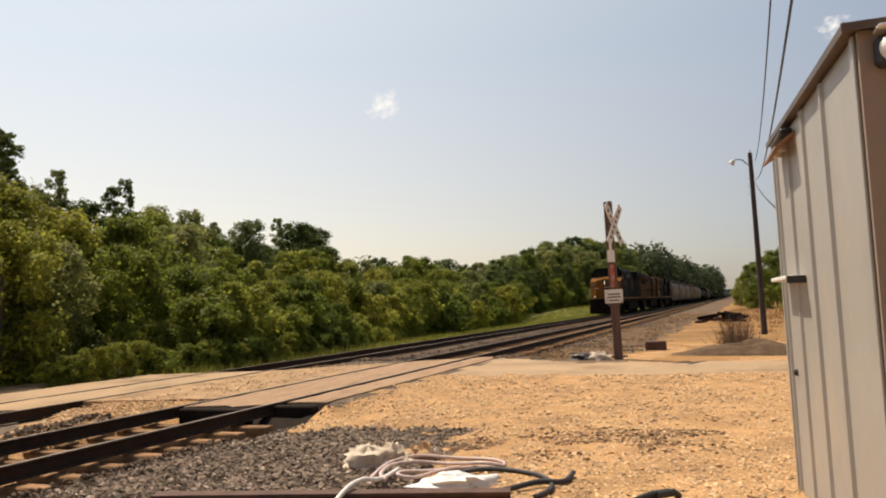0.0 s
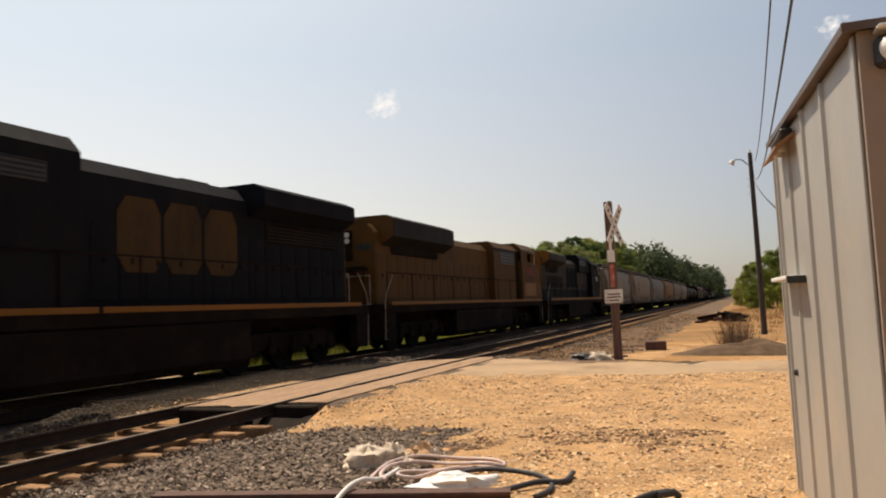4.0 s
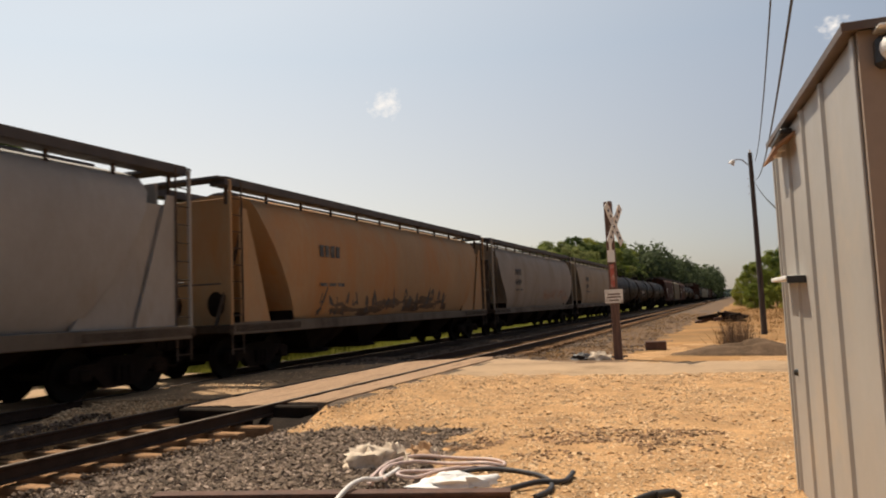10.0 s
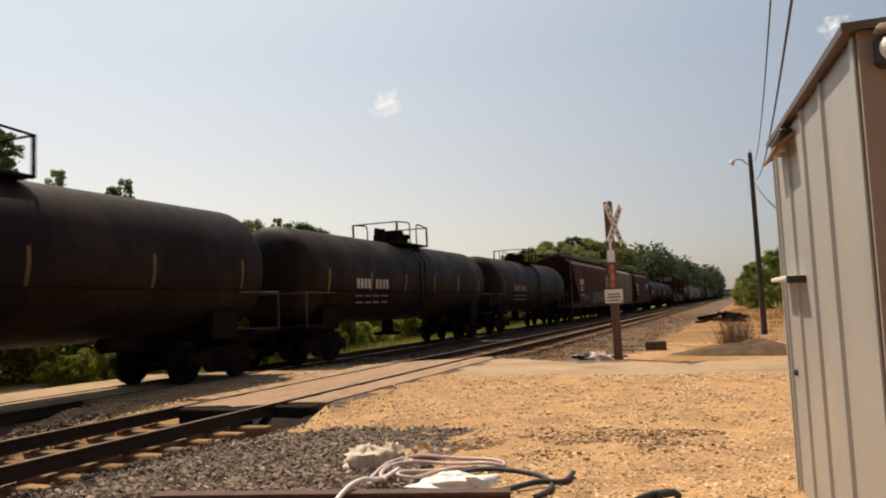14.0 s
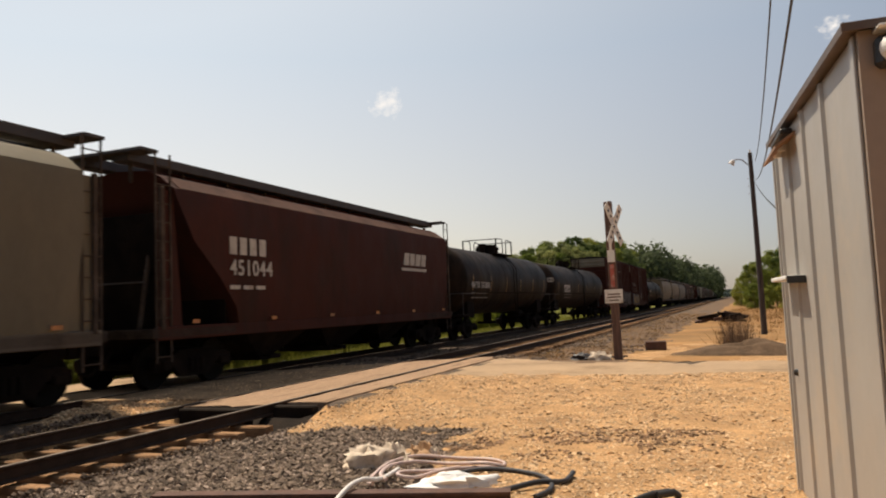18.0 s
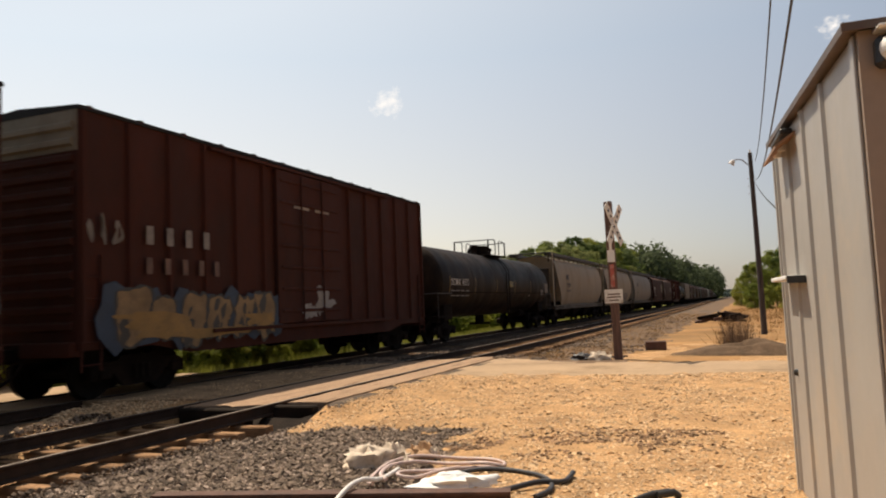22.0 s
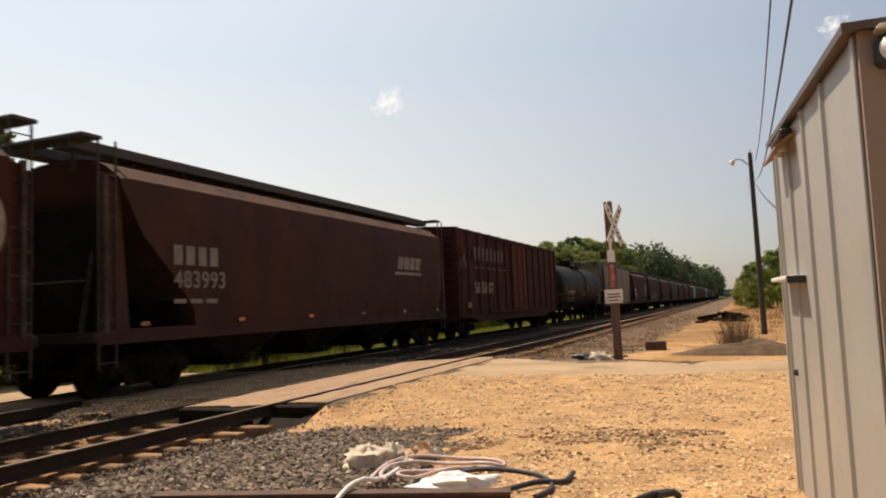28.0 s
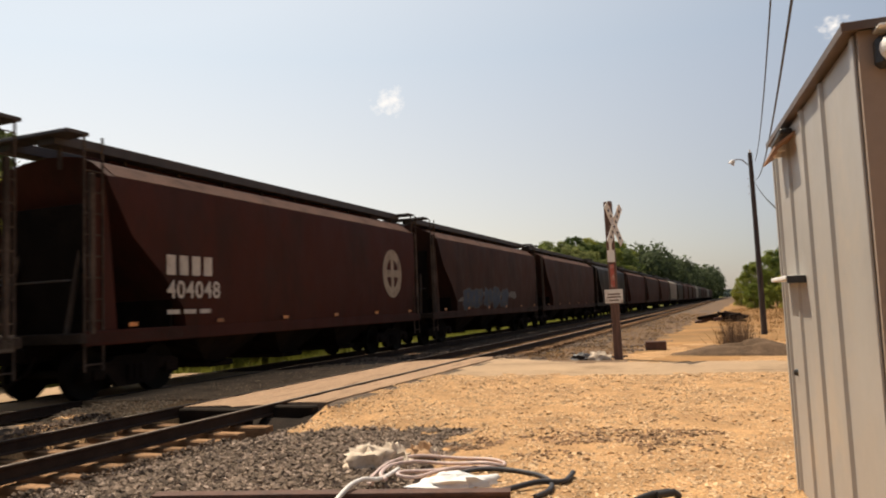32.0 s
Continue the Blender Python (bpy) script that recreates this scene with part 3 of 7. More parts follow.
hose = thing("hose_coil", "loosely coiled pale pink and white hose on the ground", "hose")
part("hose_loop", strand(((-3.10, 5.88, 0.06), (-3.19, 5.98, 0.06), (-3.29, 6.45, 0.07), (-3.32, 6.85, 0.06), (-3.20, 7.14, 0.04), (-2.85, 7.27, 0), (-2.45, 7.26, 0), (-2.26, 7.12, 0), (-2.28, 6.97, 0), (-2.50, 6.86, 0.01), (-2.74, 6.64, 0.03), (-2.90, 6.36, 0.02),
                          (-3.06, 6.32, 0.05), (-3.06, 6.46, 0.05), (-2.84, 6.60, 0.03), (-2.60, 6.75, 0.04)), 0.025, 0.018), HOSE_PINK, hose, smooth=60)
part("hose_loop", strand(((-3.05, 6.05, 0.04), (-3.18, 6.20, 0.05), (-3.24, 6.55, 0.05), (-3.10, 6.82, 0.03), (-2.84, 6.93, 0), (-2.60, 6.88, 0.02), (-2.36, 6.86, 0.03), (-2.2, 6.9, 0)), 0.05, 0.018), HOSE_PINK, hose, smooth=60)
part("hose_end", strand(((-3.18, 6.58, 0), (-3.13, 6.25, 0.02), (-3.09, 5.95, 0.05), (-3.06, 5.62, 0.12), (-3.05, 5.35, 0.12), (-3.06, 5.1, 0.02)), 0.06, 0.021), HOSE_WHITE, hose, smooth=60)
black = thing("rubber_hose", "black rubber hose curling over the gravel", "hose")
part("hose_loop", strand(((-2.62, 6.66, 0), (-2.40, 6.80, 0.01), (-2.12, 6.84, 0), (-1.84, 6.72, 0), (-1.68, 6.55, 0), (-1.60, 6.36, 0), (-1.58, 6.18, 0), (-1.64, 5.95, 0)), 0.025, 0.022), HOSE_BLACK, black, smooth=60)
part("hose_end", strand(((-2.2, 5.98, 0), (-1.95, 6.10, 0), (-1.72, 6.34, 0.02), (-1.54, 6.46, 0), (-1.50, 6.62, 0), (-1.50, 6.78, 0.01)), 0.03, 0.025), HOSE_BLACK, black, smooth=60)
put("scrap_stick", "short dark broken stick lying on the gravel", "stick", Shape().tube([(-0.2, -0.06, 0.03), (-0.05, 0, 0.05), (0.1, 0.03, 0.06)], [0.025, 0.035, 0.03], 8).tube([(-0.02, -0.05, 0.06), (0.12, -0.02, 0.07), (0.16, 0.0, 0.03)], 0.03, 7), BLACK_PAINT, -0.68, 6.15, 20)
thing("steel_beam", "rusty steel beam lying across the ground", "beam", at=pose(-2.98, 5.38, -0.21, 0, 0, 14.6), material=RUST,
      shape=Shape().prism([(-0.09, 0), (0.09, 0), (0.09, 0.018), (0.015, 0.03), (0.015, 0.11), (0.07, 0.125), (0.07, 0.15), (-0.07, 0.15), (-0.07, 0.125), (-0.015, 0.11), (-0.015, 0.03), (-0.09, 0.018)], -1.75, 1.25, "x"))
b_ = put("equipment_box", "low dark brown steel box beside the track", "box", Shape().box(-0.30, 0.30, -0.2, 0.2, 0, 0.26, 0.02), RUST, -2.30, 22.6, 4, 0)
put("rubbish_bag", "white crumpled rubbish bag beside the signpost", "rubbish bag", crumple(23, (0.28, 0.2, 0.18), 0.03), CLOTH, -3.25, 18.5, 20)
put("rubbish_bag", "dark crumpled rubbish bag beside the signpost", "rubbish bag", crumple(29, (0.26, 0.2, 0.14), 0.03), HOSE_BLACK, -3.7, 18.6, -20)


def mound(seed, rx, ry, h, n=28):
    s = Shape()
    rows_ = []
    for i in range(n + 1):
        row = []
        for k in range(n + 1):
            u, v = -1 + 2 * i / n, -1 + 2 * k / n
            d = math.hypot(u, v)
            z = h * max(0, 1 - d) ** 0.8 * (1 + 0.6 * wob(u * 2, v * 2, 1.5, seed)) + 0.03 * abs(wob(u * 9, v * 9, 1, seed)) * (d < 0.9) - 0.06 * (d > 0.95)
            row.append((u * rx, v * ry, z))
        rows_.append(row)
    return s.loft([[r[k] for r in rows_] for k in range(n + 1)], closed=False, caps=False)


put("soil_mound", "low heap of brown soil at the roadside", "soil heap", mound(3, 2.1, 0.9, 0.34), SOIL, 0.3, 20.0, 0, 50, -0.02)
debris = thing("debris_pile", "dark heap of discarded ties and scrap", "debris", at=pose(-0.95, 47.0, lot(-0.95, 47.0)))
rng_d = random.Random(5)
for k in range(11):
    m = pose(rng_d.uniform(-0.9, 0.9), rng_d.uniform(-0.5, 0.5), 0.12 + 0.05 * k % 0.4, rng_d.uniform(-12, 12), rng_d.uniform(-14, 14), rng_d.uniform(-60, 60))
    part("scrap_tie", Shape().box(-0.7, 0.7, -0.12, 0.12, -0.1, 0.1, 0.01), CAR_BLACK if k % 3 else RUST, debris, at=m)


# ---- stones ----
def stones(n, place, size, seed, name, label, material, flat=(0.45, 0.85), sink=0.2):
    """Angular stones, each its own island, strewn over the ground."""
    rng = np.random.default_rng(seed)
    base = np.array([(1, 0, 0), (-1, 0, 0), (0, 1, 0), (0, -1, 0), (0, 0, 1), (0, 0, -1), (0.62, 0.62, 0.5), (-0.6, -0.62, 0.45)])
    faces = np.array([(0, 6, 4), (6, 2, 4), (2, 1, 4), (1, 7, 4), (7, 3, 4), (3, 0, 4), (0, 2, 6), (2, 0, 5), (1, 2, 5), (1, 3, 7), (3, 1, 5), (0, 3, 5)])
    pts = []
    while len(pts) < n:
        q = place(rng)
        if q is not None:
            pts.append(q)
    pts = np.array(pts)
    z = np.array([height(x, y) for x, y in pts])
    r = size[0] + (size[1] - size[0]) * rng.random(n) ** 2
    v = base[None] * (1 + rng.uniform(-0.35, 0.35, (n, 8, 1))) * np.stack([r, r * rng.uniform(0.6, 1, n), r * rng.uniform(*flat, n)], 1)[:, None]
    a, b = rng.uniform(0, 6.28, n), rng.uniform(-0.6, 0.6, n)
    ca, sa, cb, sb = np.cos(a), np.sin(a), np.cos(b), np.sin(b)
    x, y, w = v[..., 0], v[..., 1], v[..., 2]
    y, w = y * cb[:, None] - w * sb[:, None], y * sb[:, None] + w * cb[:, None]
    x, y = x * ca[:, None] - y * sa[:, None], x * sa[:, None] + y * ca[:, None]
    v = np.stack([x + pts[:, :1], y + pts[:, 1:2], w + (z + r * sink)[:, None]], -1).reshape(-1, 3)
    f = (faces[None] + (np.arange(n) * 8)[:, None, None]).reshape(-1, 3)
    me = bpy.data.meshes.new(name)
    me.from_pydata(v.tolist(), [], f.tolist())
    me.materials.append(material)
    tagged(new(name, me), label, "stones", kind="stuff")


def on_ballast(rng):
    y = 3.8 + 7.2 * rng.random() ** 1.1
    x = -9.8 + 7.3 * rng.random()
    if y < 11 and surface(x, y) == 3 and not (y > near_edge(x) - 0.1):
        return x, y


def on_ties(rng):
    y = 3.5 + 5.0 * rng.random()
    x = NEAR_TRACK + rng.uniform(-1.5, 1.55)
    if wob(x, y, 1.1, 5) + 0.8 * wob(x, y, 3.0, 6) + 0.5 * abs(x - NEAR_TRACK) > 0.35:
        return x, y


def on_rubble(rng):
    x = -10.8 + 2.2 * rng.random()
    y = rubble_edge(x) - 0.1 + 3.4 * rng.random()
    if y < 10.6:
        return x, y


def on_crossing(rng):
    x = R2 + 0.1 + (L1 - R2 - 0.2) * rng.random()
    y = 9.0 + 8.5 * rng.random()
    if wob(x, y, 1.2, 21) > -0.2:
        return x, y


def along_track(rng):
    y = 19 + 50 * rng.random() ** 1.7
    x = -10.6 + 8.2 * rng.random()
    if surface(x, y) == 3:
        return x, y


def on_lot(rng):
    y = 4.2 + 13.5 * rng.random() ** 1.6
    x = -6.2 + 7.6 * rng.random()
    if surface(x, y) == 1 and wob(x, y, 0.8, 11) + wob(x, y, 2.4, 13) * 0.6 > -0.35:
        return x, y


def on_rough_patch(rng):
    x = -3.2 + 3.0 * rng.random()
    y = 8.4 + 0.5 * (x + 2) + rng.normal() * 0.45
    if wob(x, y, 1.4, 17) > -0.1 and surface(x, y) == 1:
        return x, y


stones(8500, on_ballast, (0.018, 0.048), 3, "ballast_stones", "grey angular ballast stones beside the near track", STONE_GREY)
stones(2200, on_ballast, (0.018, 0.042), 13, "ballast_stones", "pale pinkish ballast stones among the grey ones", STONE_PALE)
stones(2600, on_lot, (0.018, 0.045), 15, "gravel_stones", "coarser pale gravel lying loose on the lot", STONE_TAN, (0.3, 0.55), 0.1)
stones(1100, on_rough_patch, (0.015, 0.04), 16, "gravel_stones", "brown and grey stones in a rough patch of the lot", STONE_RUST, (0.35, 0.6), 0.1)
stones(2400, on_crossing, (0.008, 0.028), 17, "gravel_stones", "loose tan gravel on the crossing between the tracks", STONE_TAN, (0.35, 0.6), 2.2)
stones(5200, on_ties, (0.018, 0.042), 8, "ballast_stones", "dark brown ballast between and over the ties", STONE_BROWN, sink=1.6)
stones(2600, on_rubble, (0.010, 0.042), 9, "rubble_stones", "tan rubble at the edge of the crossing", STONE_TAN)
stones(6000, along_track, (0.03, 0.07), 4, "ballast_stones", "brownish ballast stones along the tracks", STONE_BROWN)
stones(26000, on_lot, (0.007, 0.030), 5, "gravel_stones", "tan gravel stones strewn over the lot", STONE_TAN, (0.28, 0.5), 0.04)


# ---- trees ----
def crown_mesh(seed, R, H, base, lobes, leaf, count, material):
    """A crown of many small leaf clumps round uneven lobes, in metres."""
    rng = np.random.default_rng(seed)
    v, f, centres = [], [], []
    for k in range(lobes):
        a, t = rng.uniform(0, 6.28), (k + rng.random()) / lobes
        env = R * math.sin(math.pi * (0.22 + 0.70 * t)) ** 0.7
        rad = env * rng.uniform(0.35, 0.78)
        r = R * rng.uniform(0.17, 0.34) * (1.1 - 0.45 * t)
        centres.append((rad * math.cos(a), rad * math.sin(a), min(H - r * 0.8, base + (H - base) * t), r))
    per = count // lobes
    for cx, cy, cz, r in centres:
        d = rng.normal(size=(per, 3))
        d /= np.linalg.norm(d, axis=1)[:, None]
        bulge = np.array([0.8 + 0.6 * noise.noise(Vector(q) * 2.6 + Vector((cx * 3, cy * 3, cz))) for q in d])
        p = d * (r * bulge * (0.72 + 0.45 * rng.random(per) ** 0.7))[:, None] * np.array([1.1, 1.1, 0.85]) + np.array([cx, cy, cz])
        n = d * 0.8 + rng.normal(size=(per, 3)) * 0.5 + np.array([0, 0, 0.45])
        n /= np.linalg.norm(n, axis=1)[:, None]
        t = np.cross(n, rng.normal(size=(per, 3)))
        t /= np.linalg.norm(t, axis=1)[:, None]
        b = np.cross(n, t)
        s = leaf * (0.5 + 0.9 * rng.random(per))[:, None]
        k0 = len(v)
        quad = np.stack([p - t * s, p - b * s * 0.62 + n * s * 0.2, p + t * s * 0.9, p + b * s * 0.62 - n * s * 0.2], 1).reshape(-1, 3)
        v.extend(map(tuple, quad.tolist()))
        f.extend((k0 + 4 * i, k0 + 4 * i + 1, k0 + 4 * i + 2, k0 + 4 * i + 3) for i in range(per))
    me = bpy.data.meshes.new("crown")
    me.from_pydata(v, [], f)
    me.materials.append(material)
    return me, centres


def trunk_mesh(centres, R, H):
    s = Shape()
    w = 0.018 * H + 0.02
    s.tube([(0, 0, -0.3), (0.03, 0.02, H * 0.1), (-0.06, 0.05, H * 0.4), (0.05, -0.04, H * 0.75)], [w, w * 0.8, w * 0.6, w * 0.25], 7)
    for cx, cy, cz, r in centres[::3][:8]:
        s.tube([(0, 0, cz * 0.5), (cx * 0.5, cy * 0.5, cz * 0.8), (cx, cy, cz)], [w * 0.45, w * 0.3, w * 0.1], 5)
    me = s.mesh("trunk", 50)
    me.materials.append(BARK)
    return me


KINDS = []
for k, (R_, H_, base_, lobes_, leaf_, count_, m_) in enumerate((
        (2.5, 7.0, 0.9, 62, 0.072, 17600, LEAF[0]), (2.2, 7.5, 1.3, 60, 0.070, 16500, LEAF[1]), (2.7, 6.6, 0.8, 64, 0.076, 17050, LEAF[3]), (2.1, 7.2, 1.0, 56, 0.070, 15950, LEAF[0]),
        (0.72, 8.0, 2.2, 120, 0.055, 5600, LEAF[3]), (1.6, 2.8, 0.25, 36, 0.065, 8500, LEAF[2]), (1.5, 2.3, 0.2, 34, 0.065, 7600, LEAF[0]), (1.9, 3.2, 0.3, 40, 0.068, 9200, LEAF[2]),
        (2.3, 5.0, 0.4, 54, 0.068, 14850, LEAF[2]), (1.5, 7.6, 1.8, 110, 0.06, 8500, LEAF[3]))):
    me_, cs_ = crown_mesh(100 + k, R_, H_, base_, lobes_, leaf_, count_, m_)
    KINDS.append((me_, trunk_mesh(cs_, R_, H_), H_))


def tree(kind, x, y, z, tall, turn, name="tree", label="", category="tree", group=""):
    t = thing(name, label, category, group, at=pose(x, y, z, 0, 0, turn))
    k = tall / KINDS[kind][2]
    part("trunk", KINDS[kind][1], None, t, at=Matrix.Diagonal((k, k, k, 1)))
    part("crown", KINDS[kind][0], None, t, at=Matrix.Diagonal((k, k, k, 1)))
    return t


rt = random.Random(77)
SKYLINE = ((4, 8.5), (18, 7.7), (19.3, 6.9), (21.5, 6.9), (24, 6.8), (27.5, 6.5), (29.5, 5.7), (32, 5.6), (34, 4.9), (36.5, 5.9), (39.5, 6.3), (42, 5.6), (46.5, 5.3), (52, 6.1), (55, 6.1), (58, 5.7), (66, 5.6), (73, 5.8),
           (78, 6.8), (84, 8.0), (92, 9.1), (106, 10.8), (125, 12.6), (145, 14.0), (188, 15.7), (233, 17.3), (313, 18.5), (540, 23), (810, 28.5), (1000, 27))


def skyline(x, y):
    """How high the wood's outline stands, taken at x = -24 and carried along the line of sight."""
    q = y * 24 / -x
    for (a, p), (b, s) in zip(SKYLINE, SKYLINE[1:]):
        if a <= q <= b:
            return 1.4 + (p + (s - p) * (q - a) / (b - a) - 1.4) * -x / 24
    return 8.0


y_ = 11.0
while y_ < 160:
    x_ = -15.6 - rt.uniform(0, 1.0) - (2.6 if y_ < 16.5 else 0) - 2.6 * smooth(24, 42, y_) - 3.2 * smooth(52, 80, y_)
    tree(rt.choice((5, 6, 7, 5)), x_, y_, height(x_, y_) - 0.1, rt.uniform(1.5, 3.0) * (1 + y_ / 220), rt.uniform(0, 360), "shrub", "leafy yellow-green shrub at the edge of the wood", "shrub", "shrubs along the track")
    y_ += rt.uniform(0.9, 1.6) * (1 + y_ / 60)
y_ = 12.6
while y_ < 34:
    x_ = -14.75 - rt.uniform(0, 0.35) - 1.2 * smooth(22, 34, y_)
    tree(rt.choice((5, 6, 7)), x_, y_, height(x_, y_) - 0.1, rt.uniform(0.7, 1.25), rt.uniform(0, 360), "shrub", "low leafy shrub spilling onto the verge of the track", "shrub", "shrubs along the track")
    y_ += rt.uniform(0.45, 0.85)
for row, (x0, dx, k_, step) in enumerate(((-17.4, 1.2, 0.66, 1.9), (-20.2, 1.4, 0.86, 2.2), (-23.6, 1.4, 0.97, 2.4))):
    y_ = 7.0 + row * 3
    while y_ < 215:
        x_ = x0 - rt.uniform(0, dx) - 2.4 * smooth(24, 42, y_) - 2.4 * smooth(52, 80, y_)
        top = skyline(x_, y_) * k_ * rt.uniform(0.92, 1.04)
        kd = rt.choice(((8, 8, 2, 8), (0, 2, 3, 8), (0, 1, 2, 3))[row] if y_ < 65 else (1, 1, 2, 3))
        tree(kd, x_, y_, height(x_, y_) - 0.15, top - height(x_, y_) + 0.2, rt.uniform(0, 360), "tree", ("bright olive tree at the edge of the wood", "olive green broadleaf tree in the wood", "tall dark green broadleaf tree in the wood")[row], "tree", "trees of the wood")
        y_ += step * rt.uniform(0.8, 1.25) * (1 + y_ / 75)
for kd, x_, y_, top in ((4, -24, 17.7, 8.6), (4, -24, 18.4, 8.2), (4, -24, 20.4, 7.2), (4, -24, 23.0, 6.9), (4, -24, 23.8, 7.35), (9, -24, 25.6, 6.4), (9, -24, 27.6, 6.4), (9, -24, 31.7, 6.2), (9, -24, 32.5, 6.4),
                        (4, -24, 35.0, 6.75), (1, -24.3, 37.5, 6.75), (1, -24.3, 39.2, 6.55), (4, -24, 29.6, 6.0)):
    tree(kd, x_, y_, -0.65, top + 0.8, rt.uniform(0, 360), "tree", "slender taller tree standing above the wood", "tree", "trees of the wood")
for x_, y_, hh in ((0.9, 128, 5.0), (2.0, 96, 3.6), (3.6, 92, 3.2), (5.4, 95, 4.4), (7.6, 93, 4.0), (8.4, 99, 6.4), (5.5, 116, 8.6), (8.5, 118, 9.4), (1.9, 104, 6.2), (4.2, 108, 7.4), (6.6, 104, 8.6), (2.8, 116, 7.0), (9.6, 108, 9.4), (12.5, 106, 9.0), (16, 112, 9.5)):
    tree(rt.choice((0, 1, 3)), x_, y_, -0.8, hh, rt.uniform(0, 360), "tree", "green broadleaf tree beyond the utility pole", "tree", "trees beyond the pole")


FAR_LEAF = mat("distant_leaf", (0.080, 0.102, 0.050), 0.7, vary=0.3, scale=0.12, per_island=0.35, spec=0.15, translucent=0.45)


def far_wood(x_of, y0, y1, step, tall, seed, label):
    """Distant woods, joined."""
    rng = np.random.default_rng(seed)
    v, f = [], []
    y = y0
    while y < y1:
        s_ = 1 + y / 500
        for _ in range(2):
            cx, cy = x_of(y) + rng.uniform(-6, 6), y + rng.uniform(-3, 3)
            h = tall(y) * rng.uniform(0.8, 1.12)
            n = 420 if y0 > 100 else 900
            d = rng.normal(size=(n, 3))
            d /= np.linalg.norm(d, axis=1)[:, None]
            p = d * np.array([3.2 * s_, 3.2 * s_, h * 0.5]) * (0.6 + 0.5 * rng.random((n, 1))) + np.array([cx, cy, h * 0.5])
            t = rng.normal(size=(n, 3))
            t /= np.linalg.norm(t, axis=1)[:, None]
            b = np.cross(t, d)
            z = (0.45 * s_ if y0 > 100 else 0.16) * (0.6 + rng.random((n, 1)))
            k0 = len(v)
            v.extend(map(tuple, np.stack([p - t * z, p - b * z * 0.7, p + t * z, p + b * z * 0.7], 1).reshape(-1, 3)))
            f.extend((k0 + 4 * i, k0 + 4 * i + 1, k0 + 4 * i + 2, k0 + 4 * i + 3) for i in range(n))
        y += step * s_
    me = bpy.data.meshes.new("far_woods")
    me.from_pydata(v, [], f)
    me.materials.append(FAR_LEAF)
    tagged(new("far_woods", me), label, "woods", kind="stuff")


far_wood(lambda y: -24 + 7 * smooth(220, 450, y), 195, 560, 4.0, lambda y: skyline(-24 + 7 * smooth(220, 450, y), y) * 0.95, 1, "distant green woods along the left of the line")
far_wood(lambda y: 14 + y * 0.02, 125, 700, 7.0, lambda y: 9.5, 2, "distant green woods along the other side of the line")
far_wood(lambda y: -31, 16, 200, 4.0, lambda y: skyline(-31, y) * 0.78, 3, "dense green woods behind the edge trees")


def far_end(seed):
    """Low woods across the far end of the line."""
    rng = np.random.default_rng(seed)
    n = 5200
    p = np.stack([rng.uniform(-150, 170, n), rng.uniform(1150, 1260, n), rng.uniform(-1, 12, n) * rng.uniform(0.6, 1, n)], 1)
    t = rng.normal(size=(n, 3))
    t /= np.linalg.norm(t, axis=1)[:, None]
    b = np.cross(t, rng.normal(size=(n, 3)))
    b /= np.linalg.norm(b, axis=1)[:, None]
    v = np.stack([p - t * 2.2, p - b * 1.6, p + t * 2.2, p + b * 1.6], 1).reshape(-1, 3)
    me = bpy.data.meshes.new("far_woods")
    me.from_pydata(v.tolist(), [], [(4 * i, 4 * i + 1, 4 * i + 2, 4 * i + 3) for i in range(n)])
    # distance haze is put into the blue-green leaf colour
    me.materials.append(mat("hazy_leaf", (0.10, 0.13, 0.12), 0.8, vary=0.2, scale=0.05, spec=0.1))
    tagged(new("far_woods", me), "hazy blue-green woods at the far end of the line", "woods", kind="stuff")


far_end(6)


# ---- grass beyond the far track ----
def tufts(n, place, size, seed, name, label, material, thin=0.025):
    rng = np.random.default_rng(seed)
    v, f = [], []
    while len(f) < n:
        q = place(rng)
        if q is None:
            continue
        x, y = q
        z = height(x, y) - 0.03
        for _ in range(5):
            a = rng.uniform(0, 6.28)
            h = rng.uniform(*size)
            dx, dy = rng.normal(0, 0.09, 2)
            w = 0.006 + thin * h
            k0 = len(v)
            v += [(x + dx - w * math.cos(a), y + dy - w * math.sin(a), z), (x + dx + w * math.cos(a), y + dy + w * math.sin(a), z), (x + dx * 2.4, y + dy * 2.4, z + h)]
            f.append((k0, k0 + 1, k0 + 2))
    me = bpy.data.meshes.new(name)
    me.from_pydata(v, [], f)
    me.materials.append(material)
    tagged(new(name, me), label, "grass", kind="stuff")


def verge(rng):
    y = 13 + 110 * rng.random() ** 1.6
    x = -13.9 - 5.2 * rng.random()
    if surface(x, y) == 4:
        return x, y


def dry(rng):
    y = 21 + 80 * rng.random() ** 1.4
    x = -0.8 + 7 * rng.random()
    if wob(x, y, 0.35, 6) > -0.05:
        return x, y


tufts(42000, verge, (0.14, 0.42), 1, "verge_grass", "bright green grass beside the far track", GRASS)
DRY_GRASS = mat("dry_grass", (0.29, 0.17, 0.07), 0.9, vary=0.35, scale=2, per_island=0.35, spec=0.15, translucent=0.2)
def slope(rng):
    y = 18.5 + 60 * rng.random() ** 1.5
    x = -6.0 + 3.4 * rng.random()
    if surface(x, y) == 6:
        return x, y


tufts(6000, slope, (0.05, 0.2), 4, "dry_grass", "short dry brown grass on the slope beside the track", DRY_GRASS)
tufts(9000, dry, (0.08, 0.35), 2, "dry_grass", "dry straw-coloured weeds on the waste ground", DRY_GRASS)


DEAD_WEED = mat("dead_weed", (0.26, 0.18, 0.12), 0.9, vary=0.3, scale=2, per_island=0.35, spec=0.15)


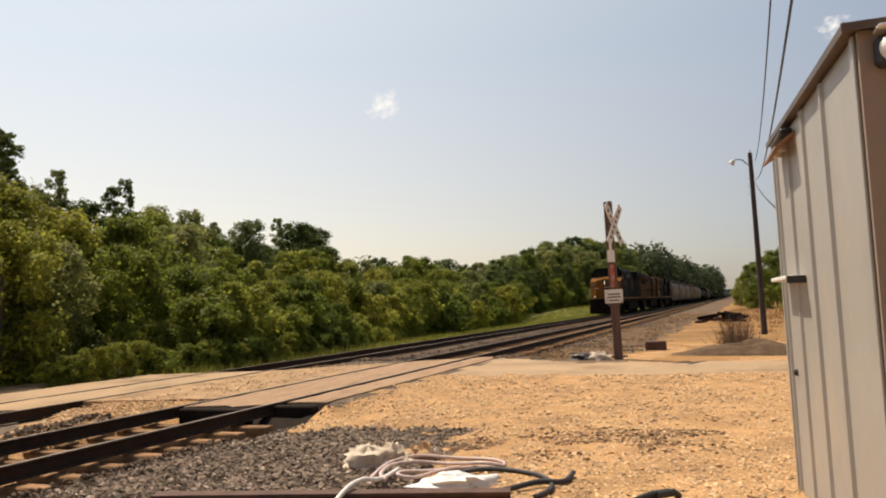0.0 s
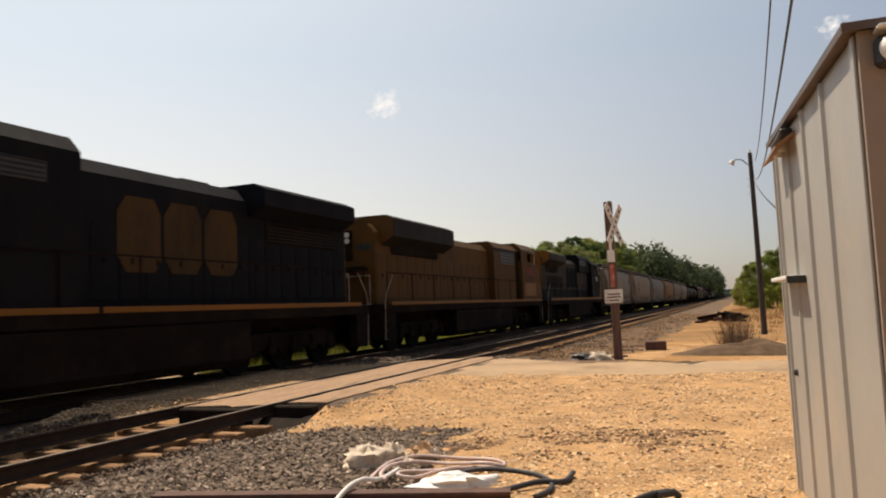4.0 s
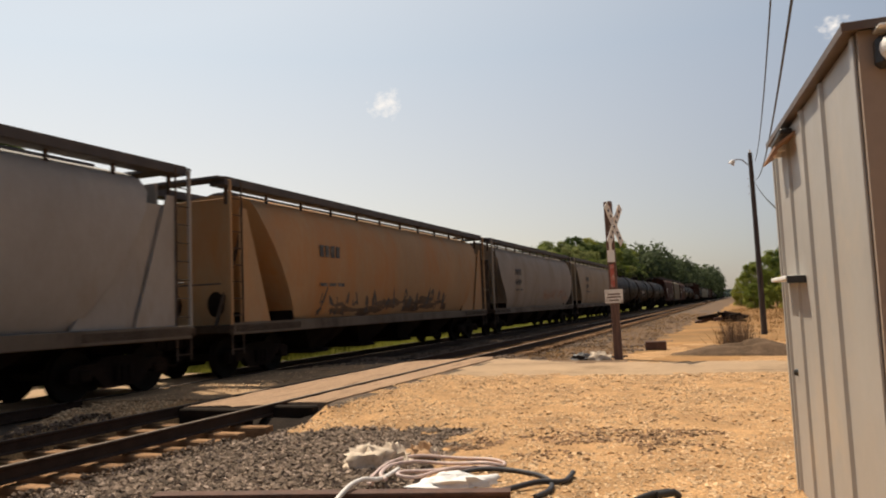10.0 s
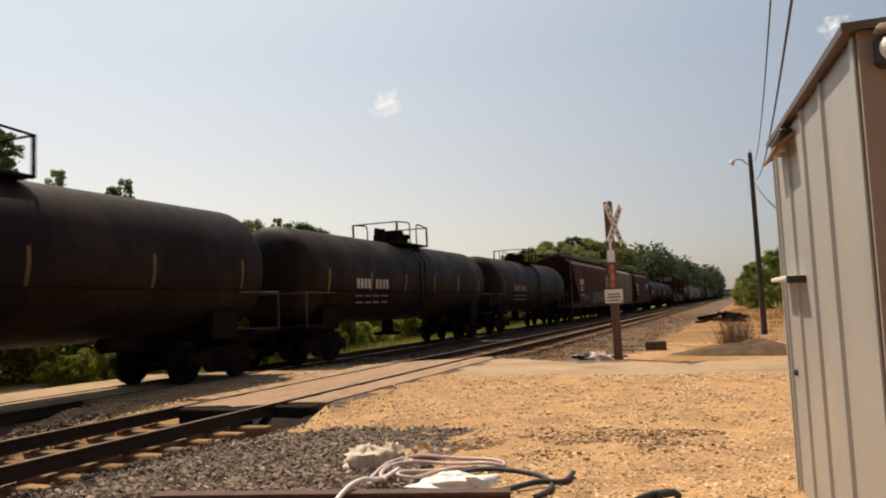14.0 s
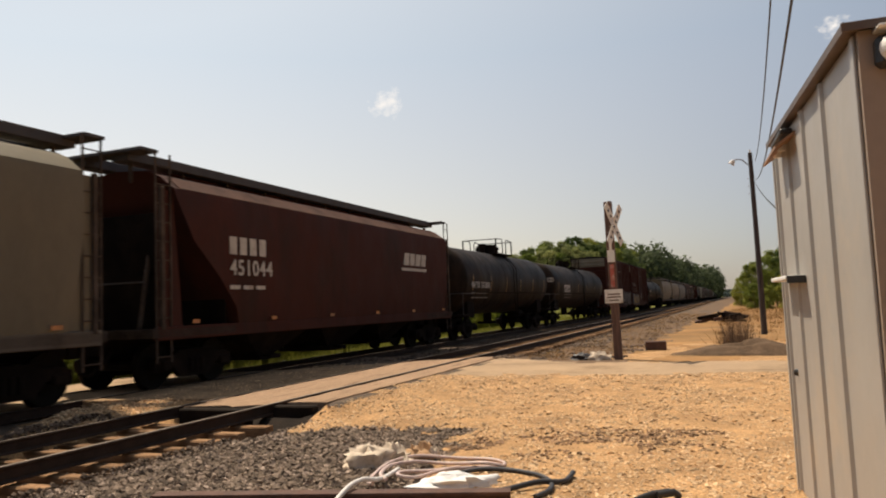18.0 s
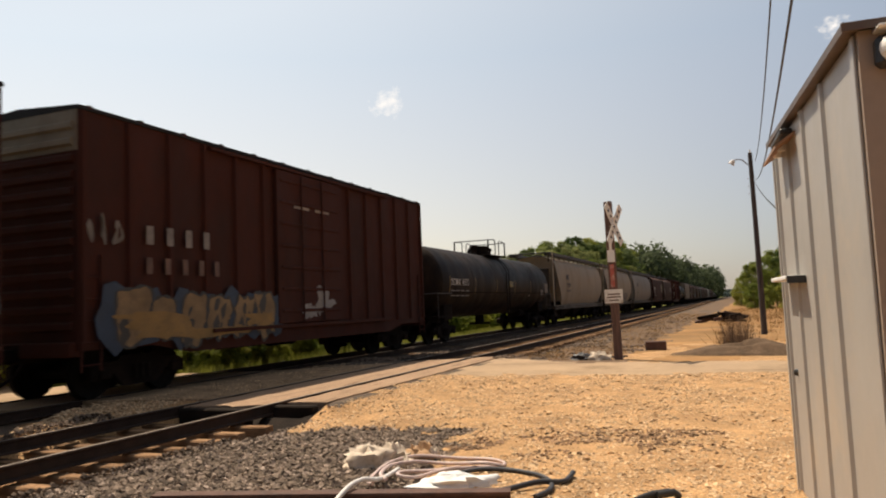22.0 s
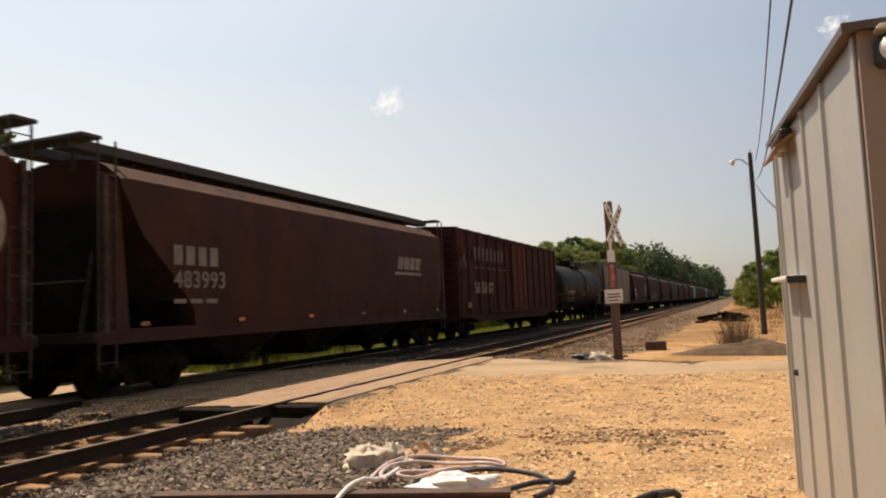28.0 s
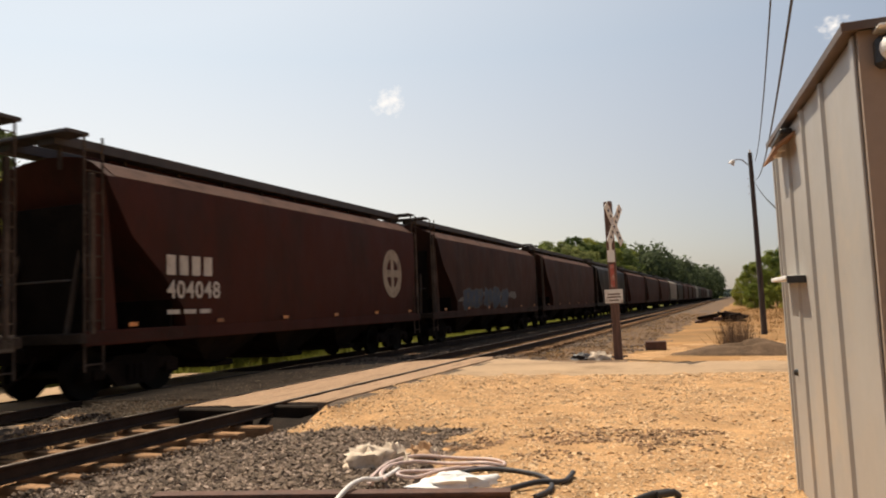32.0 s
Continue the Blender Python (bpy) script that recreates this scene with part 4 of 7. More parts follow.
def weed(rng):
    a, r = rng.uniform(0, 6.28), 0.30 * rng.random() ** 0.5
    return -0.05 + r * math.cos(a), 20.6 + r * math.sin(a)


tufts(700, weed, (0.3, 1.15), 3, "dry_weed", "tall thin brown weed on the soil heap", DEAD_WEED, 0.0005)


# ---- clouds ----
def cloud(x, y, z, w, h, seed, label):
    m = bpy.data.materials.new("thin_cloud")
    m.use_nodes = True
    n, l = m.node_tree.nodes, m.node_tree.links
    n.remove(n["Principled BSDF"])
    co = n.new("ShaderNodeTexCoord")
    t = n.new("ShaderNodeTexNoise")
    t.inputs["Scale"].default_value, t.inputs["Detail"].default_value, t.inputs["Roughness"].default_value = 3.2, 7.0, 0.6
    mp = n.new("ShaderNodeMapping")
    mp.inputs["Location"].default_value = (seed, seed * 0.7, 0)
    l.new(co.outputs["Object"], mp.inputs["Vector"])
    l.new(mp.outputs["Vector"], t.inputs["Vector"])
    ln = n.new("ShaderNodeVectorMath")
    ln.operation = "LENGTH"
    l.new(co.outputs["Object"], ln.inputs[0])
    s1 = n.new("ShaderNodeMath")
    s1.operation = "MULTIPLY_ADD"
    s1.inputs[1].default_value, s1.inputs[2].default_value = -0.62, 0.02
    l.new(ln.outputs["Value"], s1.inputs[0])
    s2 = n.new("ShaderNodeMath")
    s2.operation = "ADD"
    l.new(t.outputs["Fac"], s2.inputs[0])
    l.new(s1.outputs["Value"], s2.inputs[1])
    r = n.new("ShaderNodeMapRange")
    r.inputs["From Min"].default_value, r.inputs["From Max"].default_value, r.inputs["To Max"].default_value = 0.20, 0.60, 0.9
    l.new(s2.outputs["Value"], r.inputs["Value"])
    # the cloud's brightness is its own glow, in place of sunlight
    em, tr, mx = n.new("ShaderNodeEmission"), n.new("ShaderNodeBsdfTransparent"), n.new("ShaderNodeMixShader")
    em.inputs["Color"].default_value, em.inputs["Strength"].default_value = (1.0, 0.97, 0.94, 1), 0.98
    l.new(r.outputs["Result"], mx.inputs["Fac"])
    l.new(tr.outputs["BSDF"], mx.inputs[1])
    l.new(em.outputs["Emission"], mx.inputs[2])
    l.new(mx.outputs["Shader"], n["Material Output"].inputs["Surface"])
    me = bpy.data.meshes.new("cloud")
    me.from_pydata([(-1, -1, 0), (1, -1, 0), (1, 1, 0), (-1, 1, 0)], [], [(0, 1, 2, 3)])
    me.materials.append(m)
    ob = tagged(new("cloud", me), label, "cloud", kind="structure")
    ob.matrix_basis = look((x, y, z), EYE)
    ob.scale = (w, h, 1)
    ob.visible_shadow = False
    return ob


def in_sky(px, py, d):
    """A place d metres off, by its offset from the middle of the view in tangents."""
    turn = STAND.to_3x3()
    return Vector(EYE) + turn @ Vector((px, py, -1)) * d


CLOUD_FROM, CLOUD_TO = in_sky(-0.081, 0.196, 2500), in_sky(-0.074, 0.201, 2500)
cloud_1 = cloud(*CLOUD_FROM, 118, 96, 1.3, "small white fair-weather cloud in a hazy sky")
cloud(*in_sky(0.535, 0.305, 2500), 90, 70, 4.1, "faint white cloud behind the shed roof")


# ---- the train ----
def paint(name, c, dirt=(0.12, 0.085, 0.06), amount=0.25, rough=0.72, vary=0.1):
    return mat(name, c, rough, vary=vary, scale=0.9, dirt=dirt, dirt_amount=amount, dirt_scale=0.55, stretch=(1, 1, 0.45), spec=0.12)


P_GREY = paint("pale_grey_car_paint", (0.285, 0.255, 0.218), (0.22, 0.18, 0.135), 0.3)
P_TAN = paint("tan_car_paint", (0.325, 0.272, 0.205), (0.27, 0.205, 0.14), 0.35)
P_COOL = paint("cool_grey_car_paint", (0.285, 0.272, 0.252), (0.24, 0.205, 0.17), 0.3)
P_RUSTY = paint("rust_stained_yellow_paint", (0.33, 0.225, 0.13), (0.36, 0.18, 0.075), 0.5)
P_BEIGE = paint("weathered_grey_beige_paint", (0.24, 0.208, 0.165), (0.15, 0.122, 0.092), 0.35)
P_OLIVE = paint("faded_olive_cream_paint", (0.165, 0.142, 0.10), (0.21, 0.172, 0.115), 0.4)
P_BROWN = paint("mineral_red_car_paint", (0.058, 0.0185, 0.0125), (0.034, 0.017, 0.012), 0.35)
P_DULL = paint("dull_brown_car_paint", (0.062, 0.028, 0.0195), (0.036, 0.02, 0.015), 0.4)
P_BOX = paint("boxcar_red_paint", (0.0478, 0.0143, 0.00959), (0.032, 0.014, 0.010), 0.4)
P_BOX2 = paint("boxcar_oxide_paint", (0.054, 0.0175, 0.0115), (0.034, 0.016, 0.012), 0.4)
P_DOOR = paint("boxcar_door_paint", (0.115, 0.029, 0.0165), (0.06, 0.022, 0.015), 0.35)
P_TANK = paint("black_tank_paint", (0.0115, 0.0076, 0.0055), (0.042, 0.026, 0.016), 0.42, 0.6)
P_BLUE = paint("dark_blue_loco_paint", (0.0058, 0.0068, 0.0098), (0.013, 0.011, 0.010), 0.25, 0.8)
P_GOLD = paint("golden_yellow_loco_paint", (0.20, 0.083, 0.013), (0.17, 0.085, 0.03), 0.3, 0.45)
P_ARMOUR = paint("dirty_yellow_loco_paint", (0.092, 0.047, 0.013), (0.07, 0.04, 0.018), 0.45, 0.7)
P_LGREY = paint("loco_grey_paint", (0.036, 0.031, 0.026), (0.029, 0.023, 0.018), 0.35)
P_ROOF = paint("sooty_roof_paint", (0.021, 0.0202, 0.0193), (0.02, 0.02, 0.02), 0.4)
GALV = mat("galvanised_walkway", (0.048, 0.042, 0.041), 0.7, vary=0.3, scale=3)
# ends and platforms: dirt, with the recesses' shade put into the colour
DIRT_SHADE = mat("underside_dirt_with_shade", (0.040, 0.031, 0.025), 0.9, vary=0.45, scale=1.5, dirt=(0.09, 0.066, 0.048), dirt_amount=0.35, dirt_scale=1.2, spec=0.1)
END_DIRT_SHADE = mat("end_dirt_with_shade", (0.085, 0.064, 0.050), 0.9, vary=0.45, scale=1.3, dirt=(0.035, 0.027, 0.021), dirt_amount=0.5, dirt_scale=0.9, spec=0.1)
LETTER_W = mat("faded_white_lettering", (0.50, 0.47, 0.42), 0.7, vary=0.15, scale=4, dirt=(0.3, 0.22, 0.17), dirt_amount=0.35, dirt_scale=3)
LETTER_K = mat("faded_black_lettering", (0.05, 0.05, 0.05), 0.7, vary=0.3, scale=4, dirt=(0.25, 0.22, 0.18), dirt_amount=0.3, dirt_scale=3)
LETTER_B = mat("blue_lettering", (0.0075, 0.009, 0.014), 0.88, vary=0.2, scale=3, spec=0.08)
TAPE_DULL = mat("grimy_marker_tape", (0.20, 0.12, 0.035), 0.6, vary=0.3, scale=4)
TAPE = mat("yellow_marker_tape", (0.38, 0.20, 0.04), 0.4, vary=0.15, scale=4)
LETTER_D = mat("grimy_lettering", (0.20, 0.18, 0.16), 0.8, vary=0.3, scale=4)
DARK_OUTLINE = mat("dark_outline_paint", (0.028, 0.018, 0.015), 0.8, vary=0.3, scale=3)
SPRAY_W = mat("white_spray_paint", (0.15, 0.135, 0.115), 0.8, vary=0.35, scale=2.5, dirt=(0.07, 0.045, 0.036), dirt_amount=0.4, dirt_scale=2)
SMUDGE = mat("brown_smudge", (0.17, 0.135, 0.102), 0.8, vary=0.35, scale=2)
PANEL_DIRT = mat("dirt_stained_grey_paint", (0.125, 0.093, 0.068), 0.85, vary=0.3, scale=1.2, dirt=(0.07, 0.05, 0.036), dirt_amount=0.4, dirt_scale=0.9, spec=0.1)
SPRAY_G = mat("grey_spray_paint", (0.22, 0.21, 0.20), 0.7, vary=0.3, scale=2)
LETTER_M = mat("worn_lettering", (0.30, 0.26, 0.22), 0.8, vary=0.3, scale=4, dirt=(0.1, 0.04, 0.03), dirt_amount=0.5, dirt_scale=2)
LETTER_X = mat("worn_dull_lettering", (0.12, 0.072, 0.054), 0.8, vary=0.35, scale=4)
SPRAY_K = mat("black_spray_paint", (0.06, 0.055, 0.05), 0.7, vary=0.3, scale=2)
SPRAY_O = mat("orange_spray_paint", (0.24, 0.145, 0.045), 0.7, vary=0.3, scale=2)
SPRAY_C = mat("blue_spray_paint", (0.028, 0.046, 0.075), 0.7, vary=0.3, scale=2)
SPRAY_P = mat("pink_brown_spray_paint", (0.22, 0.165, 0.13), 0.8, vary=0.3, scale=2)
SPRAY_E = mat("cream_spray_paint", (0.20, 0.135, 0.068), 0.8, vary=0.35, scale=2)
RED_STAIN = mat("faint_red_stain", (0.275, 0.195, 0.145), 0.8, vary=0.3, scale=2)
SPRAY_R = mat("red_brown_spray_paint", (0.20, 0.085, 0.055), 0.7, vary=0.3, scale=2)

SIDE = Matrix(((0, 0, 1, 0), (1, 0, 0, 0), (0, 1, 0, 0), (0, 0, 0, 1)))      # words that run along +y and face +x


def words(text, size, material, parent, x, y, z, flip=False, width=1.0, name="lettering", align="LEFT"):
    c = bpy.data.curves.new(name, "FONT")
    c.body, c.size, c.extrude, c.space_character, c.align_x = text, size, 0.003, 1.08, align
    c.resolution_u = 3
    c.offset = 0.006 * size / 0.4
    tmp = bpy.data.objects.new(name, c)
    me = bpy.data.meshes.new_from_object(tmp)
    bpy.data.objects.remove(tmp)
    me.materials.clear()
    m = SIDE @ Matrix.Diagonal((width, 1, 1, 1))
    if flip:
        m = Matrix.Rotation(math.pi, 4, "Z") @ m
    return part(name, me, material, parent, at=Matrix.Translation((x, y, z)) @ m)


def bars(count, h, w, gap, material, parent, x, y, z, flip=False, slant=0.0, name="mark"):
    """Plain bars in place of a name."""
    s = Shape()
    d = -1 if flip else 1
    if name == "mark":          # large marks: each bar its own piece
        for k in range(count):
            a = k * (w + gap)
            q = [(a, 0), (a + w, 0), (a + w + slant, h), (a + slant, h)]
            part(name, Shape().prism([(y + d * u, z + v) for u, v in q], x, x + d * 0.006, "x"), material, parent)
        return
    for k in range(count):
        a = k * (w + gap)
        q = [(a, 0), (a + w, 0), (a + w + slant, h), (a + slant, h)]
        s.prism([(y + d * u, z + v) for u, v in q], x, x + d * 0.006, "x")
    return part(name, s, material, parent)


def ribbon(path, width, material, parent, f, off, name="graffiti_line", closed=False):
    """A stroke of paint that glides through places (y, z) on a car's side; f gives the side's x at a height."""
    P = list(path)
    P = [P[-1]] + P + [P[0], P[1]] if closed else [P[0]] + P + [P[-1]]
    pts = []
    for a, b, c, d in zip(P, P[1:], P[2:], P[3:]):
        for i in range(4):
            t = i / 4
            pts.append(tuple(0.5 * (2 * b[k] + (c[k] - a[k]) * t + (2 * a[k] - 5 * b[k] + 4 * c[k] - d[k]) * t * t + (3 * b[k] - a[k] - 3 * c[k] + d[k]) * t ** 3) for k in (0, 1)))
    left, right = [], []
    n = len(pts)
    for i, q in enumerate(pts):
        p0, p1 = pts[max(0, i - 1)], pts[min(n - 1, i + 1)]
        dx, dz = p1[0] - p0[0], p1[1] - p0[1]
        m = math.hypot(dx, dz) or 1
        t = width * (0.75 + 0.35 * math.sin(i * 0.9 + q[0]))
        left.append((q[0] - dz / m * t, q[1] + dx / m * t))
        right.append((q[0] + dz / m * t, q[1] - dx / m * t))
    s = Shape().add([(f(z) + off, y, z) for y, z in left] + [(f(z) + off, y, z) for y, z in right], [(i, i + 1, n + i + 1, n + i) for i in range(n - 1)])
    return part(name, s, material, parent)


def blot(outline, material, parent, f, off, name="graffiti_fill"):
    """A flat patch of paint on a car's side."""
    n = len(outline)
    cy, cz = sum(q[0] for q in outline) / n, sum(q[1] for q in outline) / n
    ring = [(cy + (y - cy) * k, cz + (z - cz) * k) for k in (1.0, 0.5) for y, z in outline]
    s = Shape().add([(f(z) + off, y, z) for y, z in ring] + [(f(cz) + off, cy, cz)], [(i, (i + 1) % n, n + (i + 1) % n, n + i) for i in range(n)] + [(n + i, n + (i + 1) % n, 2 * n) for i in range(n)])
    return part(name, s, material, parent)


def rag(rng, cy, cz, w, h, n=14, square=3.0, rough=0.16, lean=0.0):
    """An uneven rounded outline."""
    out = []
    for k in range(n):
        a = 2 * math.pi * k / n
        c_, s_ = math.cos(a), math.sin(a)
        r = (abs(c_) ** square + abs(s_) ** square) ** (-1 / square) * (1 + rng.uniform(-rough, rough))
        out.append((cy + w / 2 * r * c_ + lean * s_ * h / 2, cz + h / 2 * r * s_))
    return out


def scrawl(seed, w, h, material, parent, x, y, z, strokes=5, thick=0.05, xf=None):
    """Loose strokes of spray paint, each of its own size and bend."""
    rng = random.Random(seed)
    f = xf or (lambda zz: x)
    for k in range(strokes):
        cy = y + w * (k + rng.uniform(0.1, 0.9)) / strokes
        sw, sh = w / strokes * rng.uniform(0.5, 1.5), h * rng.uniform(0.6, 1.0)
        base = z + (h - sh) * rng.random()
        n = rng.choice((3, 4, 5, 6))
        path = [(cy + sw * (rng.random() - 0.5) * (0.6 if i % 2 else 1.0), base + sh * ((i % 2) * rng.uniform(0.6, 1.0) if n < 6 else rng.random())) for i in range(n)]
        ribbon(path, thick * rng.uniform(0.7, 1.3), material, parent, f, 0.004 + k * 0.0006)


def smears(seed, y0, y1, z0, z1, count, material, parent, xf):
    """Thin uneven stains on a car's side."""
    rng = random.Random(seed)
    for k in range(count):
        w = (y1 - y0) / count * rng.uniform(0.7, 2.2)
        h = (z1 - z0) * rng.uniform(0.2, 0.75)
        cy, cz = y0 + (y1 - y0) * (k + rng.random()) / count, z0 + h / 2 + (z1 - z0 - h) * rng.random() ** 1.6
        blot(rag(rng, cy, cz, w, h, 13, 2.0, 0.42), material, parent, xf, 0.0025 + 0.0003 * k, "stain")


def throwup(seed, w, h, n, fill, line, parent, x, y, z, xf=None, halo=None):
    """Fat graffiti shapes: uneven filled forms edged by a dark line, with dark gaps cut into them."""
    rng = random.Random(seed)
    f = xf or (lambda zz: x)
    g = w / n
    if halo:
        for k in range(n + 1):
            blot(rag(rng, y + g * k, z + h * rng.uniform(0.45, 0.65), g * 1.05, h * rng.uniform(1.0, 1.2), 12, 2.2, 0.25), halo, parent, f, 0.001 + 0.0003 * k, "graffiti_halo")
    for k in range(n):
        lean = rng.uniform(-0.15, 0.3)
        hh = h * rng.uniform(0.82, 1.12)
        cy, cz = y + g * (k + 0.5), z + h / 2 + rng.uniform(-0.06, 0.06) * h
        o = rag(rng, cy, cz, g * rng.uniform(0.78, 1.0), hh, 18, 6.0, 0.2, lean)
        off = 0.006 + 0.0022 * k
        blot(o, fill, parent, f, off)
        ribbon(o, 0.035, line, parent, f, off + 0.0008, "graffiti_edge", True)
        for e in range(rng.choice((2, 3, 4))):
            my, mz = cy + g * rng.uniform(-0.25, 0.25), cz + hh * rng.choice((-0.3, -0.12, 0.2, 0.32))
            blot(rag(rng, my, mz, g * rng.uniform(0.14, 0.34), hh * rng.uniform(0.2, 0.55), 8, 1.3, 0.35, lean), line, parent, f, off + 0.0012 + 0.0003 * e, "graffiti_gap")


def shared(shape, name, material, smooth=0.0):
    me = shape.mesh(name, smooth)
    me.materials.append(material)
    return me


# a freight truck: a bolster that carries two side frames and two turning wheelsets
def wheelset_mesh(r):
    s = Shape()
    prof = [(0.0, 1.10), (0.075, 1.10), (0.085, 1.0), (0.085, 0.80), (0.14, 0.80), (0.15, 0.785), (r * 0.72, 0.77), (r - 0.06, 0.81), (r, 0.815), (r + 0.005, 0.715), (r + 0.028, 0.70), (r + 0.028, 0.675),
            (r - 0.06, 0.68), (r * 0.72, 0.735), (0.15, 0.70), (0.13, 0.66), (0.085, 0.66), (0.08, 0.0)]
    prof += [(q[0], -q[1]) for q in prof[::-1]][1:]
    n = 22
    rings = [[(x, q * math.cos(2 * math.pi * k / n), q * math.sin(2 * math.pi * k / n)) for k in range(n)] for q, x in prof]
    s.loft(rings, caps=False)
    for k in range(3):
        a = 2.094 * k
        for e in (-1, 1):
            s.cyl((e * 1.1, 0.045 * math.cos(a), 0.045 * math.sin(a)), (e * 1.125, 0.045 * math.cos(a), 0.045 * math.sin(a)), 0.016, n=6)
            s.cyl((e * 0.80, r * 0.55 * math.cos(a), r * 0.55 * math.sin(a)), (e * 0.775, r * 0.55 * math.cos(a), r * 0.55 * math.sin(a)), 0.03, n=6)
    return shared(s, "wheelset", WHEEL_STEEL, 40)


WHEELSET, LOCO_WHEELSET = wheelset_mesh(0.457), wheelset_mesh(0.53)
_s = Shape()
_o = [(-1.17, 0.36), (-1.17, 0.60), (-0.98, 0.66), (-0.62, 0.66), (-0.45, 0.76), (0.45, 0.76), (0.62, 0.66), (0.98, 0.66), (1.17, 0.60), (1.17, 0.36), (1.04, 0.34), (0.80, 0.47), (0.66, 0.44),
      (0.42, 0.20), (-0.42, 0.20), (-0.66, 0.44), (-0.80, 0.47), (-1.04, 0.34)]
_s.prism(_o, -0.08, 0.08, "x")
for _y in (-0.16, 0.0, 0.16):
    _s.cyl((0.09, _y, 0.30), (0.09, _y, 0.58), 0.065, n=8)
for _y in (-0.89, 0.89):
    _s.box(0.05, 0.16, _y - 0.13, _y + 0.13, 0.36, 0.56, 0.03)
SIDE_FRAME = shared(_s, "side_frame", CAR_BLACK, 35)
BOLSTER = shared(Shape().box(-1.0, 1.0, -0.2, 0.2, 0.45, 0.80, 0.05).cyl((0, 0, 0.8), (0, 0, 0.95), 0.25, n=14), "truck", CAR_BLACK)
_s = Shape().prism([(-2.25, 0.45), (-2.25, 0.75), (-1.6, 0.95), (1.6, 0.95), (2.25, 0.75), (2.25, 0.45), (1.55, 0.40), (1.45, 0.55), (0.55, 0.55), (0.45, 0.40), (-0.45, 0.40), (-0.55, 0.55), (-1.45, 0.55), (-1.55, 0.40)], -0.09, 0.09, "x")
for _y in (-1.85, -0.95, 0.0, 0.95, 1.85):
    _s.cyl((0.1, _y, 0.55), (0.1, _y, 0.85), 0.10, n=8)
    _s.box(0.05, 0.2, _y - 0.16, _y + 0.16, 0.42, 0.62, 0.04)
LOCO_FRAME = shared(_s, "side_frame", CAR_BLACK, 35)
LOCO_BOLSTER = shared(Shape().box(-0.95, 0.95, -1.9, 1.9, 0.6, 0.98, 0.05), "truck", CAR_BLACK)
WHEELS = []          # each wheelset, the radius, its place in the truck and its car's place


def truck(parent, y, loco=False, at=0.0):
    t = part("truck", LOCO_BOLSTER if loco else BOLSTER, None, parent, at=pose(0, y, 0))
    for e in (-1, 1):
        part("side_frame", LOCO_FRAME if loco else SIDE_FRAME, None, t, at=pose(e * 1.02, 0, 0, 0, 0, 0 if e > 0 else 180))
    for w in ((-1.85, 0, 1.85) if loco else (-0.89, 0.89)):
        r = 0.53 if loco else 0.457
        ws = part("wheelset", LOCO_WHEELSET if loco else WHEELSET, None, t, at=pose(0, w, r))
        WHEELS.append((ws, r, w, at))
    return t


_s = Shape().box(-0.13, 0.13, -0.42, 0.0, 0.76, 0.98, 0.03)
_s.prism([(-0.16, -0.42), (0.16, -0.42), (0.19, -0.62), (0.02, -0.70), (-0.04, -0.56), (-0.16, -0.60)], 0.72, 1.02, "z")
COUPLER = shared(_s, "coupler", CAR_BLACK)
_s = Shape().tube([(0.28, 0, 0.80), (0.3, -0.2, 0.55), (0.24, -0.5, 0.36), (0.1, -0.66, 0.42)], 0.03, 6)
AIR_HOSE = shared(_s, "air_hose", CAR_BLACK, 50)


def ends(parent, half):
    for e in (-1, 1):
        m = pose(0, e * half, 0, 0, 0, 0 if e < 0 else 180)
        part("coupler", COUPLER, None, parent, at=m)
        part("air_hose", AIR_HOSE, None, parent, at=m)


def ladder(parent, x, y, z0, z1, w, material, step=0.38, along="y", name="ladder"):
    s = Shape()
    a, b = ((0, -w / 2), (0, w / 2)) if along == "y" else ((-w / 2, 0), (w / 2, 0))
    for q in (a, b):
        s.box(x + q[0] - 0.016, x + q[0] + 0.016, y + q[1] - 0.016, y + q[1] + 0.016, z0, z1)
    z = z0 + 0.12
    while z < z1 - 0.05:
        s.cyl((x + a[0], y + a[1], z), (x + b[0], y + b[1], z), 0.014, n=6)
        z += step
    return part(name, s, material, parent)


CAR_ROWS = []


def car(name, label, category, u0, u1):
    c = thing(name, label, category, "cars of the freight train", at=pose(FAR_TRACK, (u0 + u1) / 2, 0))
    CAR_ROWS.append((c, (u0 + u1) / 2))
    return c


CURVED = [(1.20, 1.22), (1.38, 1.55), (1.50, 2.05), (1.555, 2.6), (1.545, 3.1), (1.48, 3.55), (1.36, 3.92), (1.18, 4.17), (0.8, 4.34), (0.0, 4.42)]
GRAIN = [(1.46, 1.22), (1.52, 1.6), (1.545, 2.3), (1.545, 3.0), (1.535, 3.93), (1.50, 4.05), (1.16, 4.32), (0.9, 4.44), (0.6, 4.50), (0.0, 4.54)]
FLAT = [(1.50, 1.22), (1.52, 1.3), (1.52, 2.3), (1.52, 3.0), (1.52, 4.33), (1.48, 4.44), (1.2, 4.53), (0.9, 4.60), (0.5, 4.64), (0.0, 4.66)]


